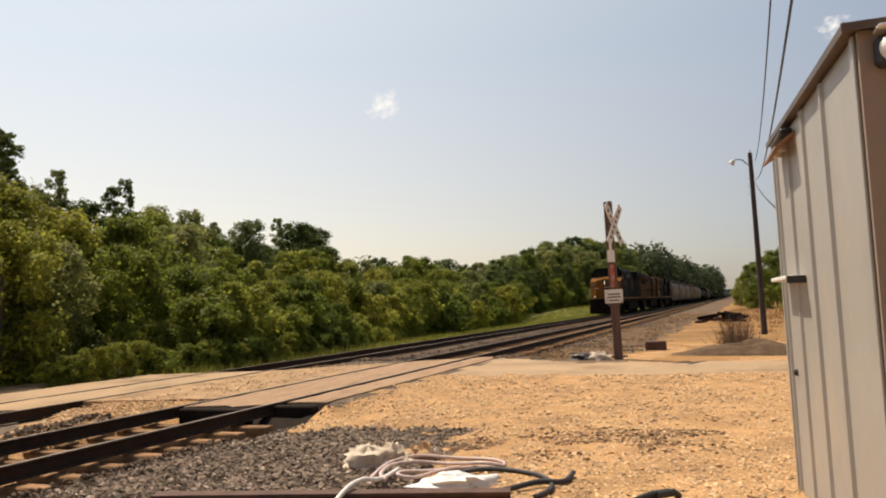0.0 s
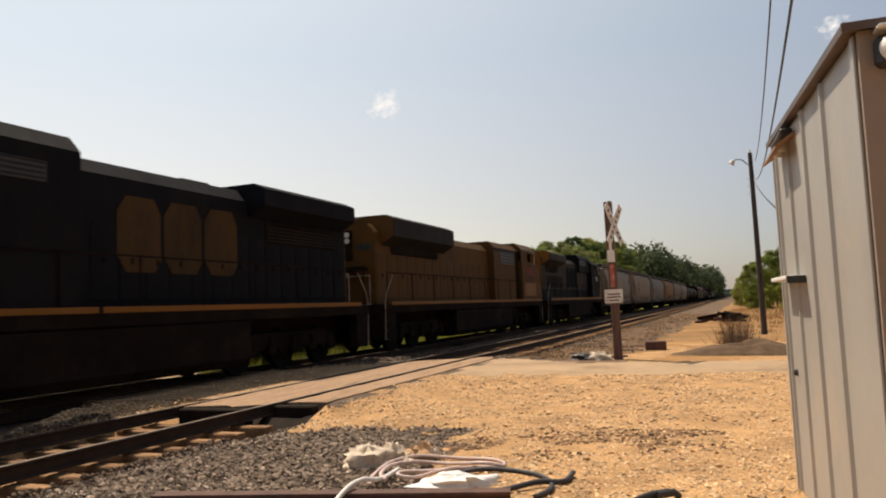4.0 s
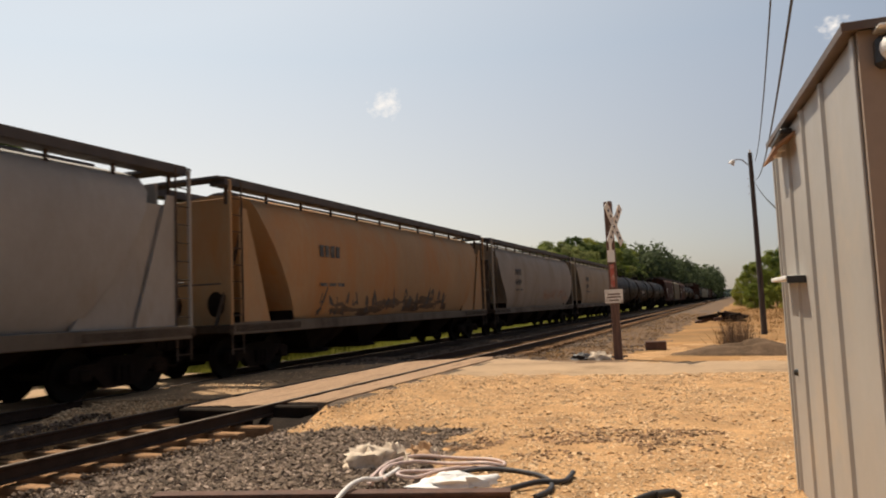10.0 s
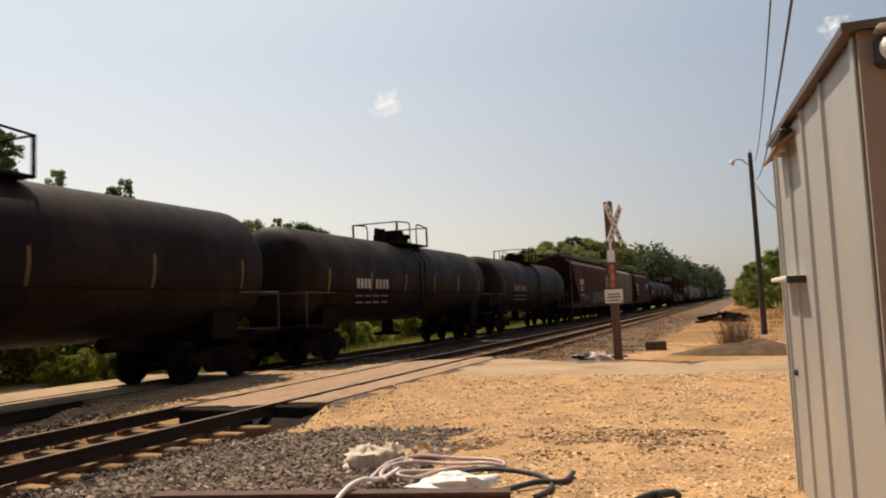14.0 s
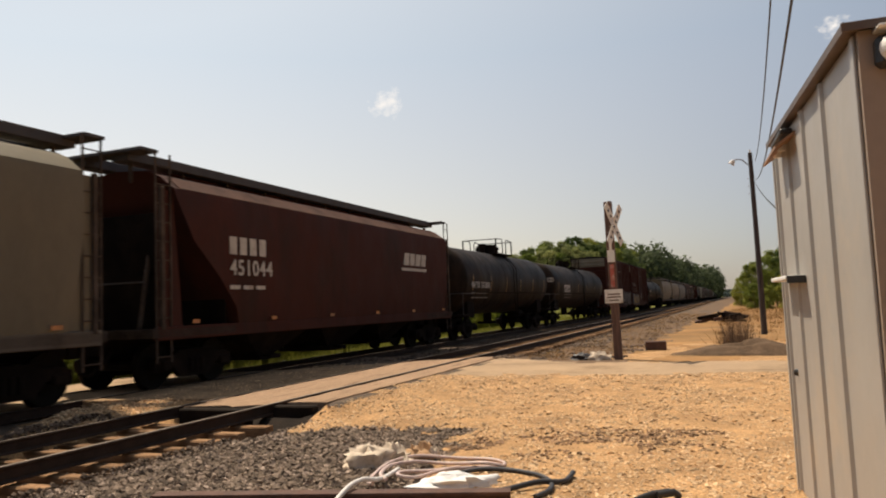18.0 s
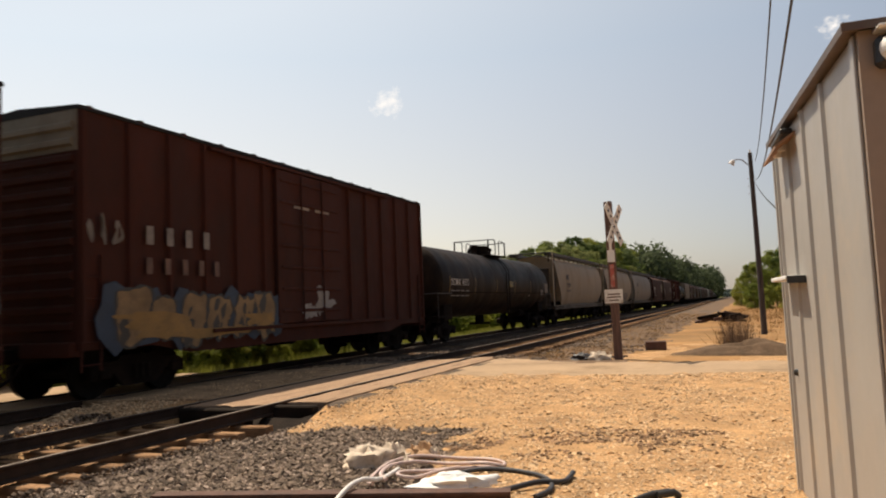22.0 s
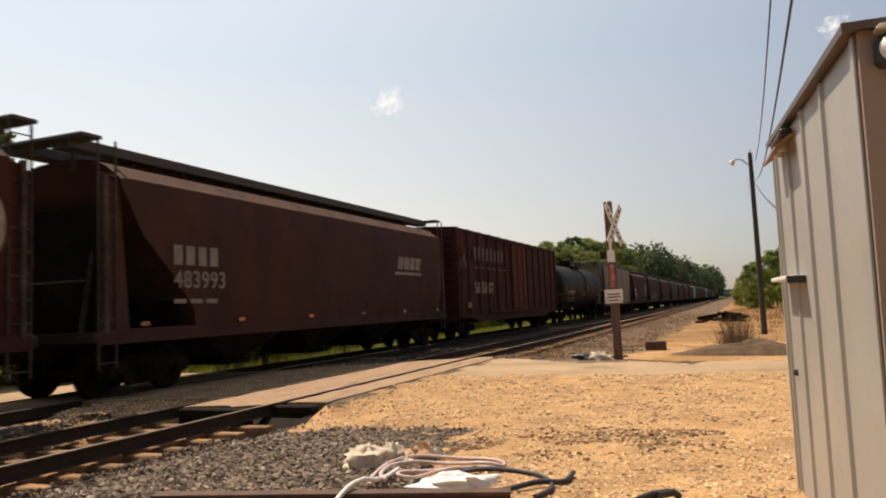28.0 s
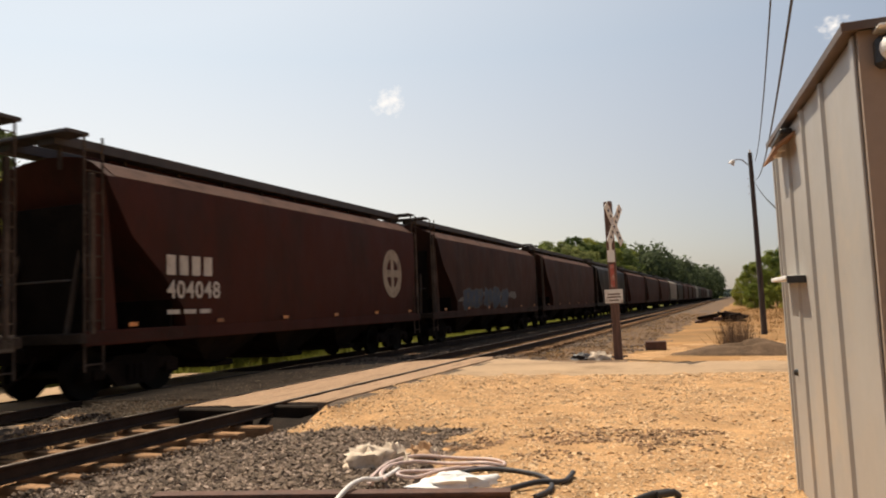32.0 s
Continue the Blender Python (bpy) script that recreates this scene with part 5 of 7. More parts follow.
ROOF_SUNLIT = mat("sunlit_dusty_red_paint", (0.105, 0.058, 0.044), 0.9, vary=0.25, scale=1.2, dirt=(0.05, 0.026, 0.02), dirt_amount=0.35, dirt_scale=0.8, spec=0.1)
# pale cars' sills: paint darkened for dirt and the shaded lower side
SILL_PAINT = paint("darkened_sill_paint", (0.13, 0.108, 0.085), (0.06, 0.045, 0.035), 0.45)
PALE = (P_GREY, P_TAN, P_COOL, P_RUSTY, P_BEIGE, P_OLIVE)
STANDS = {}
REFLECTOR = shared(Shape().box(1.545, 1.553, -0.11, 0.11, 1.30, 1.38, 0.002), "reflector", mat("orange_reflector", (0.42, 0.17, 0.05), 0.5, vary=0.3, scale=5, per_object=0.5))


def hopper(u0, u1, label, body_mat, style="curved", detail=True, deck=None, number="", marks=0, lettering=None, post_mat=None, panel=False, shift=0.0, lift=0.0, panel_mat=None):
    L = u1 - u0
    c = car("covered_hopper", label, "hopper car", u0, u1)
    prof = {"curved": CURVED, "grain": GRAIN, "flat": FLAT}[style]
    post_mat = post_mat or body_mat
    e_post = L / 2 - 0.67
    top_in, low_in = {"curved": (1.1, 2.85) if panel else (0.7, 2.55), "grain": (0.45, 2.5), "flat": (0.35, 1.25)}[style]

    def y_end(z):
        k = min(1, max(0, (z - 1.2) / 2.6)) ** 0.85 if panel else smooth(1.0, 3.1, z) if style == "curved" else smooth(1.2, 3.9, z) if style == "grain" else min(1, max(0, (z - 1.2) / 2.6))
        return e_post - (low_in + (top_in - low_in) * k)

    def y_tail(z):          # the trailing end stands steeper
        if style == "grain":
            return e_post - (0.75 + (top_in - 0.75) * smooth(1.2, 3.0, z))
        if style != "curved" or panel:
            return y_end(z)
        return e_post - (1.7 + (top_in - 1.7) * smooth(0.9, 2.3, z))
    ring = [(x, z) for x, z in prof] + [(-x, z) for x, z in prof[-2::-1]]
    stations = []
    for f in (-1, -0.5, 0, 0.5, 1):
        stations.append([(x, f * (y_tail(z) if f > 0 else y_end(z)), z) for x, z in ring])
    body = part("body", Shape().loft(stations, closed=True, caps=True), body_mat, c, smooth=35)
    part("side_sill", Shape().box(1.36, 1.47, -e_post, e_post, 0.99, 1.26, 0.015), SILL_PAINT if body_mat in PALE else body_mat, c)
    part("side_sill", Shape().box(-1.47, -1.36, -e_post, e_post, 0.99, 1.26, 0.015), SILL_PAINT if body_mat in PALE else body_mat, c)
    if style == "grain" and body_mat in (P_BROWN, P_DULL):          # roof slopes: sunlight and dust put in as a paler strip
        for sx in (-1, 1):
            q = [(1.500, 4.057), (1.166, 4.323), (1.172, 4.334), (1.508, 4.067)]
            part("roof_slope", Shape().prism([(sx * a, b) for a, b in (q if sx < 0 else q[::-1])], -e_post + 0.62, e_post - 0.62), ROOF_SUNLIT, c, "sloping roof edge in a paler sunlit, dusty tone")
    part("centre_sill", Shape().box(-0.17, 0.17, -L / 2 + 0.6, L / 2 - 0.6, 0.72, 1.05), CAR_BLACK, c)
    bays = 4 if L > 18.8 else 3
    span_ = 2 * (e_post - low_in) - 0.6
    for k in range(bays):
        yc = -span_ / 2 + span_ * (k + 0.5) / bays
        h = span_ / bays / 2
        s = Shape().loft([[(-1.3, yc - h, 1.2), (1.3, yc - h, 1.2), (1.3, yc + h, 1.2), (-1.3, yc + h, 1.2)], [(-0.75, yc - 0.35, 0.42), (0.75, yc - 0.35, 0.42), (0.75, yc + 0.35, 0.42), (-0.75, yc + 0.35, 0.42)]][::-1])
        # the dark under the car is put into the bays' colour
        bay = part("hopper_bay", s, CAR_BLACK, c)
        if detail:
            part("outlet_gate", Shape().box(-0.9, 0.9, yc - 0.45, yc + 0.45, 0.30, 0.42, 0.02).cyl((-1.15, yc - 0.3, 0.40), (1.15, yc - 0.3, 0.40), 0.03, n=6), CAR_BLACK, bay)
    # roof walk, lifted on short stands
    walk_z = deck or (4.60 if style == "curved" else 4.83 if style == "grain" else 4.80)
    edge_x = 1.12 if style == "curved" else 0.56 if style == "grain" else 0.75
    for e in (-1, 1):
        part("roof_walk", Shape().box(e * edge_x - 0.22, e * edge_x + 0.22, -e_post - 0.05, e_post + 0.05, walk_z - 0.2, walk_z, 0.01), GALV, c, "grey steel roof walkway")
    part("roof_hatch", Shape().prism([(-0.45, walk_z - 0.3), (0.45, walk_z - 0.3), (0.42, walk_z - 0.1), (0.2, walk_z - 0.05), (-0.2, walk_z - 0.05), (-0.42, walk_z - 0.1)], -e_post + 1.5, e_post - 1.5), GALV if style == "curved" else body_mat, c)
    if detail:
        me = STANDS.get(post_mat.name) or shared(Shape().box(-0.035, 0.035, -0.025, 0.025, 3.98, 4.47), "walk_stand", END_DIRT_SHADE)
        STANDS[post_mat.name] = me
        n_ = int(L / 1.6)
        for k in range(n_ + 1):
            part("walk_stand", me, None, c, at=pose(edge_x, -e_post + 0.25 + (2 * e_post - 0.5) * k / n_, walk_z - 4.58))
    for e in (-1, 1):
        part("roof_walk", Shape().box(-1.3, 1.3, e * e_post - 0.24, e * e_post + 0.24, walk_z - 0.08, walk_z - 0.01, 0.01), GALV, c)
        # end platform, posts, slope panel and the recess's black backing
        part("end_platform", Shape().box(-1.47, 1.47, min(e * (e_post - low_in + 0.1), e * (e_post + 0.12)), max(e * (e_post - low_in + 0.1), e * (e_post + 0.12)), 1.04, 1.22, 0.01), DIRT_SHADE, c)
        for sx in (-1, 1):
            if style == "curved":
                part("corner_post", Shape().box(sx * 1.43 - 0.035, sx * 1.43 + 0.035, e * e_post - 0.035, e * e_post + 0.035, 1.2, walk_z - 0.09, 0.012), post_mat, c)
                if panel:
                    part("end_panel", Shape().prism([(e * (e_post - 0.36), 1.22), (e * (e_post - 0.36), 3.9), (e * (e_post - 0.62), 3.9), (e * (e_post - 1.5), 1.22)], sx * 1.40 - 0.015, sx * 1.40 + 0.015, "x"), panel_mat or body_mat, c)
                    if e > 0:
                        part("end_panel", Shape().prism([(e_post - 0.40, 1.22), (e_post - 0.40, 3.7), (y_end(3.7) - 0.05, 3.7), (y_end(2.5) - 0.05, 2.5), (y_end(1.22) - 0.1, 1.22)], sx * 1.33 - 0.015, sx * 1.33 + 0.015, "x"), body_mat, c)
            else:
                part("corner_post", Shape().box(sx * 1.45 - 0.045, sx * 1.45 + 0.045, e * (e_post - 0.15) - 0.05, e * (e_post - 0.15) + 0.05, 1.2, 4.05, 0.012), END_DIRT_SHADE, c)
                if style == "grain":
                    part("end_panel", Shape().prism([(e * (e_post - 0.1), 1.22), (e * (e_post - 0.1), 4.0), (e * (e_post - 0.5), 4.0), (e * (e_post - 0.75), 1.22)], sx * 1.40 - 0.015, sx * 1.40 + 0.015, "x"), body_mat, c)
        if detail:
            ladder(c, 1.44, e * (e_post - 0.20), 0.55, walk_z - 0.1, 0.40, END_DIRT_SHADE)
            ladder(c, -1.0, e * (e_post + 0.06), 0.9, walk_z - 0.1, 0.42, END_DIRT_SHADE, along="x")
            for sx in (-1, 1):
                part("end_brace", Shape().tube([(sx * 0.9, e * (e_post - 0.1), 1.2), (sx * 0.7, e * (e_post - top_in - 0.3), 3.6)], 0.05), END_DIRT_SHADE, c)
            # added plates close the open end; black stands in for its shade
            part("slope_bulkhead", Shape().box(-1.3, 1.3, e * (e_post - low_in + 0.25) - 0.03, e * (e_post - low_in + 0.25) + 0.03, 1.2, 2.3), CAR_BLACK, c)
            part("slope_brace", Shape().box(-1.05, 1.05, e * (e_post - 0.5) - 0.03, e * (e_post - 0.5) + 0.03, 1.2, 4.2 if panel else 3.6, 0.01), CAR_BLACK if style == "grain" else END_DIRT_SHADE if style == "curved" and not panel else body_mat, c)
            # black ovals stand in for the dark inside the openings
            if style == "flat" or panel:
                for q in (-0.62, 0.62):
                    part("end_opening", Shape().prism([(q + (0.24 if panel else 0.34) * math.cos(a * 0.3927), (1.7 if panel else 1.95) + (0.30 if panel else 0.52) * math.sin(a * 0.3927)) for a in range(16)], e * (e_post - 0.5) - 0.045, e * (e_post - 0.5) + 0.045), CAR_BLACK, c, "black oval plate in place of a dark opening")
            part("grab_rail", Shape().tube([(-1.2, e * (e_post + 0.08), 2.15), (1.2, e * (e_post + 0.08), 2.15)], 0.018), GALV, c)
    if detail:
        part("brake_gear", Shape().cyl((0.55, -e_post + 0.7, 1.65), (-0.15, -e_post + 0.7, 1.65), 0.17, n=12).box(-0.5, 0.5, -e_post + 0.55, -e_post + 0.9, 1.22, 1.45, 0.03), CAR_BLACK, c)
        part("brake_wheel", Shape().tube([(-0.62 + 0.25 * math.cos(a * 0.5236), -e_post - 0.12, 2.5 + 0.25 * math.sin(a * 0.5236)) for a in range(13)], 0.018), CAR_BLACK, c)
    truck(c, -(L / 2 - 2.15), at=(u0 + u1) / 2)
    truck(c, L / 2 - 2.15, at=(u0 + u1) / 2)
    ends(c, L / 2 - 0.66)

    def xat(z):
        pr = prof
        for (xa, za), (xb, zb) in zip(pr, pr[1:]):
            if za <= z <= zb:
                return xa + (xb - xa) * (z - za) / (zb - za)
        return 1.55
    lm = lettering or LETTER_K
    yl = -e_post + low_in + (0.75 if style == "curved" else 0.2) + shift
    big = 1.25 if style == "grain" else 1.0
    if marks in ("CEFX", "CMHX"):
        words(marks, 0.40, lm, c, 1.564, yl, 2.92 + lift)
    elif marks:
        bars(marks, 0.32 * big, 0.20 * big, 0.09 * big, lm, c, 1.562, yl, (2.92 if big == 1 else 2.64) + lift)
    if number:
        words(number, 0.40 * big, lm, c, 1.566, yl, (2.42 if big == 1 else 2.18) + lift)
    if marks or number:
        bars(3, 0.09, 0.35, 0.12, lm, c, 1.56, yl, (2.12 if big == 1 else 1.86) + lift, name="fine_print")
    c["half"] = e_post
    if style == "grain" and detail:          # small reflective tags along the sill
        for k in range(6):
            y = -e_post + 1.0 + (2 * e_post - 2.0) * k / 5
            part("reflector", REFLECTOR, None, c, at=pose(0, y, 0))
    return c, xat


def boxcar(u0, u1, label, body_mat, tall, door_mat, ribs=15, white_top=False, number="", bright_door=False):
    L = u1 - u0
    c = car("boxcar", label, "boxcar", u0, u1)
    h = L / 2 - 0.72
    roof_h = tall - 0.16
    body = part("body", Shape().box(-1.46, 1.46, -h, h, 1.05, roof_h, 0.01), body_mat, c)
    part("roof", Shape().prism([(-1.5, roof_h - 0.02), (1.5, roof_h - 0.02), (1.5, roof_h + 0.05), (0.0, tall), (-1.5, roof_h + 0.05)], -h - 0.02, h + 0.02), P_ROOF if white_top else body_mat, c)
    seam = shared(Shape().prism([(-1.5, 0.02), (1.5, 0.02), (1.5, 0.09), (0.0, 0.20), (-1.5, 0.09)], -0.04, 0.04), "roof_seam", body_mat)
    for k in range(13):
        part("roof_seam", seam, None, c, at=pose(0, -h + 0.25 + (2 * h - 0.5) * k / 12, roof_h - 0.01))
    dw = 1.25 if bright_door else 1.55
    d0 = 0.25 if bright_door else -0.1
    post = shared(Shape().prism([(1.46, -0.07), (1.535, -0.035), (1.535, 0.035), (1.46, 0.07)], 1.08, roof_h - 0.04, "z"), "side_post", body_mat)
    for k in range(ribs + 1):
        y = -h + 0.08 + (2 * h - 0.16) * k / ribs
        if abs(y - d0) > dw + 0.1:
            part("side_post", post, None, c, at=pose(0, y, 0))
            part("side_post", post, None, c, at=pose(-2.995, y, 0))
    for sx in (-1, 1):
        x0, x1 = (1.462, 1.575) if sx > 0 else (-1.575, -1.462)
        door = part("door", Shape().box(x0, x1, d0 - dw, d0 + dw, 1.18, roof_h - 0.16, 0.015), door_mat, c, "sliding boxcar door")
        if sx > 0:
            for k in range(7):
                part("door_rib", Shape().box(1.575, 1.605, d0 - dw + 0.15, d0 + dw - 0.15, 1.45 + k * (roof_h - 1.9) / 6, 1.53 + k * (roof_h - 1.9) / 6, 0.012), door_mat, door)
            for k in (-0.5, 0.5):
                part("lock_bar", Shape().cyl((1.62, d0 + k, 1.2), (1.62, d0 + k, roof_h - 0.2), 0.022, n=8), body_mat, door)
        part("door_track", Shape().box(x0, x1 + 0.03 * sx, -h * 0.55, h * 0.62, 1.08, 1.16), body_mat, c)
        part("door_track", Shape().box(x0, x1 + 0.02 * sx, -h * 0.55, h * 0.62, roof_h - 0.14, roof_h - 0.07), body_mat, c)
        part("side_sill", Shape().prism([(-h, 1.05), (h, 1.05), (h, 0.92), (h - 1.8, 0.92), (h - 2.8, 0.72), (-h + 2.8, 0.72), (-h + 1.8, 0.92), (-h, 0.92)], sx * 1.40, sx * 1.46, "x"), body_mat, c)
    for e in (-1, 1):
        n_ = int((roof_h - 1.3) / 0.28)
        for k in range(n_):
            z = 1.25 + k * (roof_h - 1.35) / n_
            m = P_WHITE_END if white_top and z > roof_h - 0.75 else body_mat
            part("end_corrugation", Shape().loft([[(x, e * (h + d), z + q) for d, q in ((-0.01, 0.0), (0.07, 0.05), (0.07, 0.14), (-0.01, 0.19))] for x in ((-1.36, 1.36) if e > 0 else (1.36, -1.36))]), m, c)
        if white_top:
            part("end_band", Shape().box(-1.45, 1.45, e * h - 0.012, e * h + 0.012, roof_h - 0.75, roof_h - 0.02), P_WHITE_END, c, "pale band on the end")
        ladder(c, 1.50, e * (h - 0.24), 0.55, tall - 0.9 if not white_top else 2.6, 0.42, body_mat)
        ladder(c, -1.1, e * (h + 0.12), 0.8, 2.6, 0.42, body_mat, along="x")
        part("end_sill", Shape().box(-1.4, 1.4, e * h - 0.12, e * h + 0.12, 0.82, 1.08, 0.02), body_mat, c)
    part("centre_sill", Shape().box(-0.2, 0.2, -L / 2 + 0.6, L / 2 - 0.6, 0.72, 1.05), CAR_BLACK, c)
    part("brake_cylinder", Shape().cyl((0.5, -0.6, 0.75), (0.5, 0.5, 0.75), 0.16, n=12), CAR_BLACK, c)
    part("air_tank", Shape().cyl((-0.7, -1.2, 0.75), (-0.7, 0.6, 0.75), 0.2, n=12), CAR_BLACK, c)
    part("brake_wheel", Shape().tube([(-0.8 + 0.27 * math.cos(a * 0.5236), -h - 0.2, 2.9 + 0.27 * math.sin(a * 0.5236)) for a in range(13)], 0.02), CAR_BLACK, c)
    truck(c, -(L / 2 - 2.5), at=(u0 + u1) / 2)
    truck(c, L / 2 - 2.5, at=(u0 + u1) / 2)
    ends(c, L / 2 - 0.66)
    if number:
        words(number, 0.68, CREAM, c, 1.545, -h + 1.95, 1.97)
    return c, h


P_WHITE_END = paint("chalky_end_paint", (0.21, 0.185, 0.14), (0.11, 0.08, 0.055), 0.5)


def tank_car(u0, u1, label, r=1.5, zc=2.52, number="", plates=False, marks=4, hoops=6, hoop_mat=None, dome=1.0, number_y=0.0, steps_=True, body_mat=None, ink=None, number_z=0.0):
    L = u1 - u0
    ink = ink or LETTER_W
    c = car("tank_car", label, "tank car", u0, u1)
    bm_ = body_mat or P_TANK
    h = L / 2 - 0.75
    n = 32
    prof = []
    for k in range(9):
        a = math.pi / 2 * k / 8
        prof.append((r * math.sin(a), h - 0.55 + 0.55 * math.cos(a)))
    prof = [(q, -y) for q, y in prof] + [(q, y) for q, y in prof[::-1]]
    mid = [(r, -h + 0.55 + (2 * h - 1.1) * k / 6) for k in range(1, 6)]
    prof = prof[:9] + mid + prof[9:]
    rings = [[(q * math.sin(2 * math.pi * k / n), y, zc + q * math.cos(2 * math.pi * k / n)) for k in range(n)] for q, y in prof]
    rings[0] = [(0.01 * math.sin(2 * math.pi * k / n), prof[0][1], zc + 0.01 * math.cos(2 * math.pi * k / n)) for k in range(n)]
    rings[-1] = [(0.01 * math.sin(2 * math.pi * k / n), prof[-1][1], zc + 0.01 * math.cos(2 * math.pi * k / n)) for k in range(n)]
    part("tank", Shape().loft(rings), bm_, c, smooth=40)
    seam = []
    for k in range(1, 5):
        y = -h + 0.8 + (2 * h - 1.6) * k / 5
        part("weld_band", Shape().loft([[(q * math.sin(2 * math.pi * i / n), yy, zc + q * math.cos(2 * math.pi * i / n)) for i in range(n)] for q, yy in ((r - 0.01, y - 0.03), (r + 0.004, y - 0.02), (r + 0.004, y + 0.02), (r - 0.01, y + 0.03))], caps=False), bm_, c, smooth=40)
    # dome, valves and their platform
    d = part("dome_platform", Shape().box(-0.9, 0.9, 0.6 - 1.35 * dome, 0.6 + 1.35 * dome, zc + r - 0.09, zc + r - 0.03, 0.01), CAR_BLACK, c, "railed walkway round the manway")
    zt = zc + r - 0.04
    part("manway", Shape().cyl((0, 0.75, zt - 0.1), (0, 0.75, zt + 0.42), 0.36, n=16).cyl((0, 0.75, zt + 0.42), (0, 0.75, zt + 0.52), 0.40, n=16), CAR_BLACK, d)
    part("valve_housing", Shape().cyl((0, -0.35, zt - 0.1), (0, -0.35, zt + 0.40), 0.15, n=12).cyl((0, -0.35, zt + 0.36), (0, -0.35, zt + 0.52), 0.20, n=12), CAR_BLACK, d)
    part("relief_valve", Shape().cyl((0.1, 1.6, zt - 0.1), (0.1, 1.6, zt + 0.40), 0.13, n=12).cyl((0.1, 1.6, zt + 0.30), (0.1, 1.6, zt + 0.46), 0.18, n=12), CAR_BLACK, d)
    part("safety_dome", Shape().cyl((-0.3, 0.25, zt - 0.1), (-0.3, 0.25, zt + 0.36), 0.25, n=14).cyl((-0.3, 0.25, zt + 0.36), (-0.3, 0.25, zt + 0.52), 0.25, 0.10, n=14), CAR_BLACK, d)
    ya, yb, zb = 0.6 - 1.35 * dome, 0.6 + 1.35 * dome, zt + 0.76
    for sx in (-1, 1):
        for p0, p1 in ((ya, 0.35), (0.95, yb)):          # a gap for the ladder between two bent rails
            inner, outer = (p1, p0) if p0 == ya else (p0, p1)
            bend = 0.16 if inner > outer else -0.16
            part("safety_rail", Shape().tube([(sx * 0.88, outer, zb - 0.06), (sx * 0.88, inner - bend, zb), (sx * 0.88, inner - bend * 0.25, zb - 0.04), (sx * 0.88, inner, zb - 0.16), (sx * 0.88, inner, zt)], 0.024, 7), CAR_BLACK, d)
            part("rail_post", Shape().box(sx * 0.88 - 0.03, sx * 0.88 + 0.03, outer - 0.03, outer + 0.03, zt - 0.05, zb - 0.04, 0.005), CAR_BLACK, d)
        part("end_rail", Shape().tube([(-0.88, (ya, yb)[sx > 0], zb - 0.06), (0.88, (ya, yb)[sx > 0], zb - 0.06)], 0.022), CAR_BLACK, d)
        ladder(c, sx * (r + 0.07), 0.0, 0.55, zc + 0.65, 0.44, CAR_BLACK)
        part("side_ladder_top", Shape().tube([(sx * (r + 0.07), -0.22, zc + 0.65), (sx * (r * 0.92), -0.22, zc + r * 0.62), (sx * 0.88, -0.22, zt)], 0.02).tube([(sx * (r + 0.07), 0.22, zc + 0.65), (sx * (r * 0.92), 0.22, zc + r * 0.62), (sx * 0.88, 0.22, zt)], 0.02), CAR_BLACK, c)
    for e in (-1, 1):
        ys_ = e * (L / 2 - 2.3)
        part("saddle", Shape().box(-1.25, 1.25, ys_ - 0.45, ys_ + 0.45, 0.92, zc - r * 0.62, 0.03), CAR_BLACK, c)
        part("stub_sill", Shape().box(-0.22, 0.22, min(e * (h - 3.2), e * (L / 2 - 0.62)), max(e * (h - 3.2), e * (L / 2 - 0.62)), 0.72, 1.05), CAR_BLACK, c)
        part("end_platform", Shape().box(-1.52, 1.52, min(e * (h - 0.9), e * (L / 2 - 0.62)), max(e * (h - 0.9), e * (L / 2 - 0.62)), 1.0, 1.09, 0.01), CAR_BLACK, c)
        part("end_handrail", Shape().tube([(-1.5, e * (h - 1.4), 1.95), (-1.5, e * (L / 2 - 0.62), 1.95), (1.5, e * (L / 2 - 0.62), 1.95), (1.5, e * (h - 1.4), 1.95)], 0.022), GALV, c)
        for sx in (-1, 1):
            part("handrail_post", Shape().cyl((sx * 1.5, e * (L / 2 - 0.64), 1.0), (sx * 1.5, e * (L / 2 - 0.64), 1.95), 0.022, n=6), GALV, c)
            part("corner_step", Shape().tube([(sx * 1.38, e * (L / 2 - 0.72), 1.0), (sx * 1.40, e * (L / 2 - 0.72), 0.42), (sx * 1.40, e * (L / 2 - 1.14), 0.42), (sx * 1.38, e * (L / 2 - 1.14), 1.0)], 0.02), CAR_BLACK, c)
        part("side_rail", Shape().tube([(e * (r + 0.10), -h + 1.2, 2.0), (e * (r + 0.10), h - 1.2, 2.0)], 0.02), CAR_BLACK, c)
    part("bottom_outlet", Shape().cyl((0, 0, 0.55), (0, 0, zc - r + 0.1), 0.22, n=12).box(-0.5, 0.5, -0.12, 0.12, 0.5, 0.62, 0.02), CAR_BLACK, c)
    part("brake_cylinder", Shape().cyl((0.75, h - 4.6, 0.95), (0.75, h - 3.8, 0.95), 0.15, n=12), CAR_BLACK, c)
    part("brake_wheel", Shape().tube([(-0.7 + 0.25 * math.cos(a * 0.5236), -L / 2 + 0.7, 1.75 + 0.25 * math.sin(a * 0.5236)) for a in range(13)], 0.018), CAR_BLACK, c)
    for k in range(hoops):
        y = -h + 1.25 + (2 * h - 2.5) * k / max(1, hoops - 1)
        pts = [(r + 0.008, a) for a in (0.12, 0.03, -0.06, -0.15, -0.24, -0.33)]
        w = 0.026
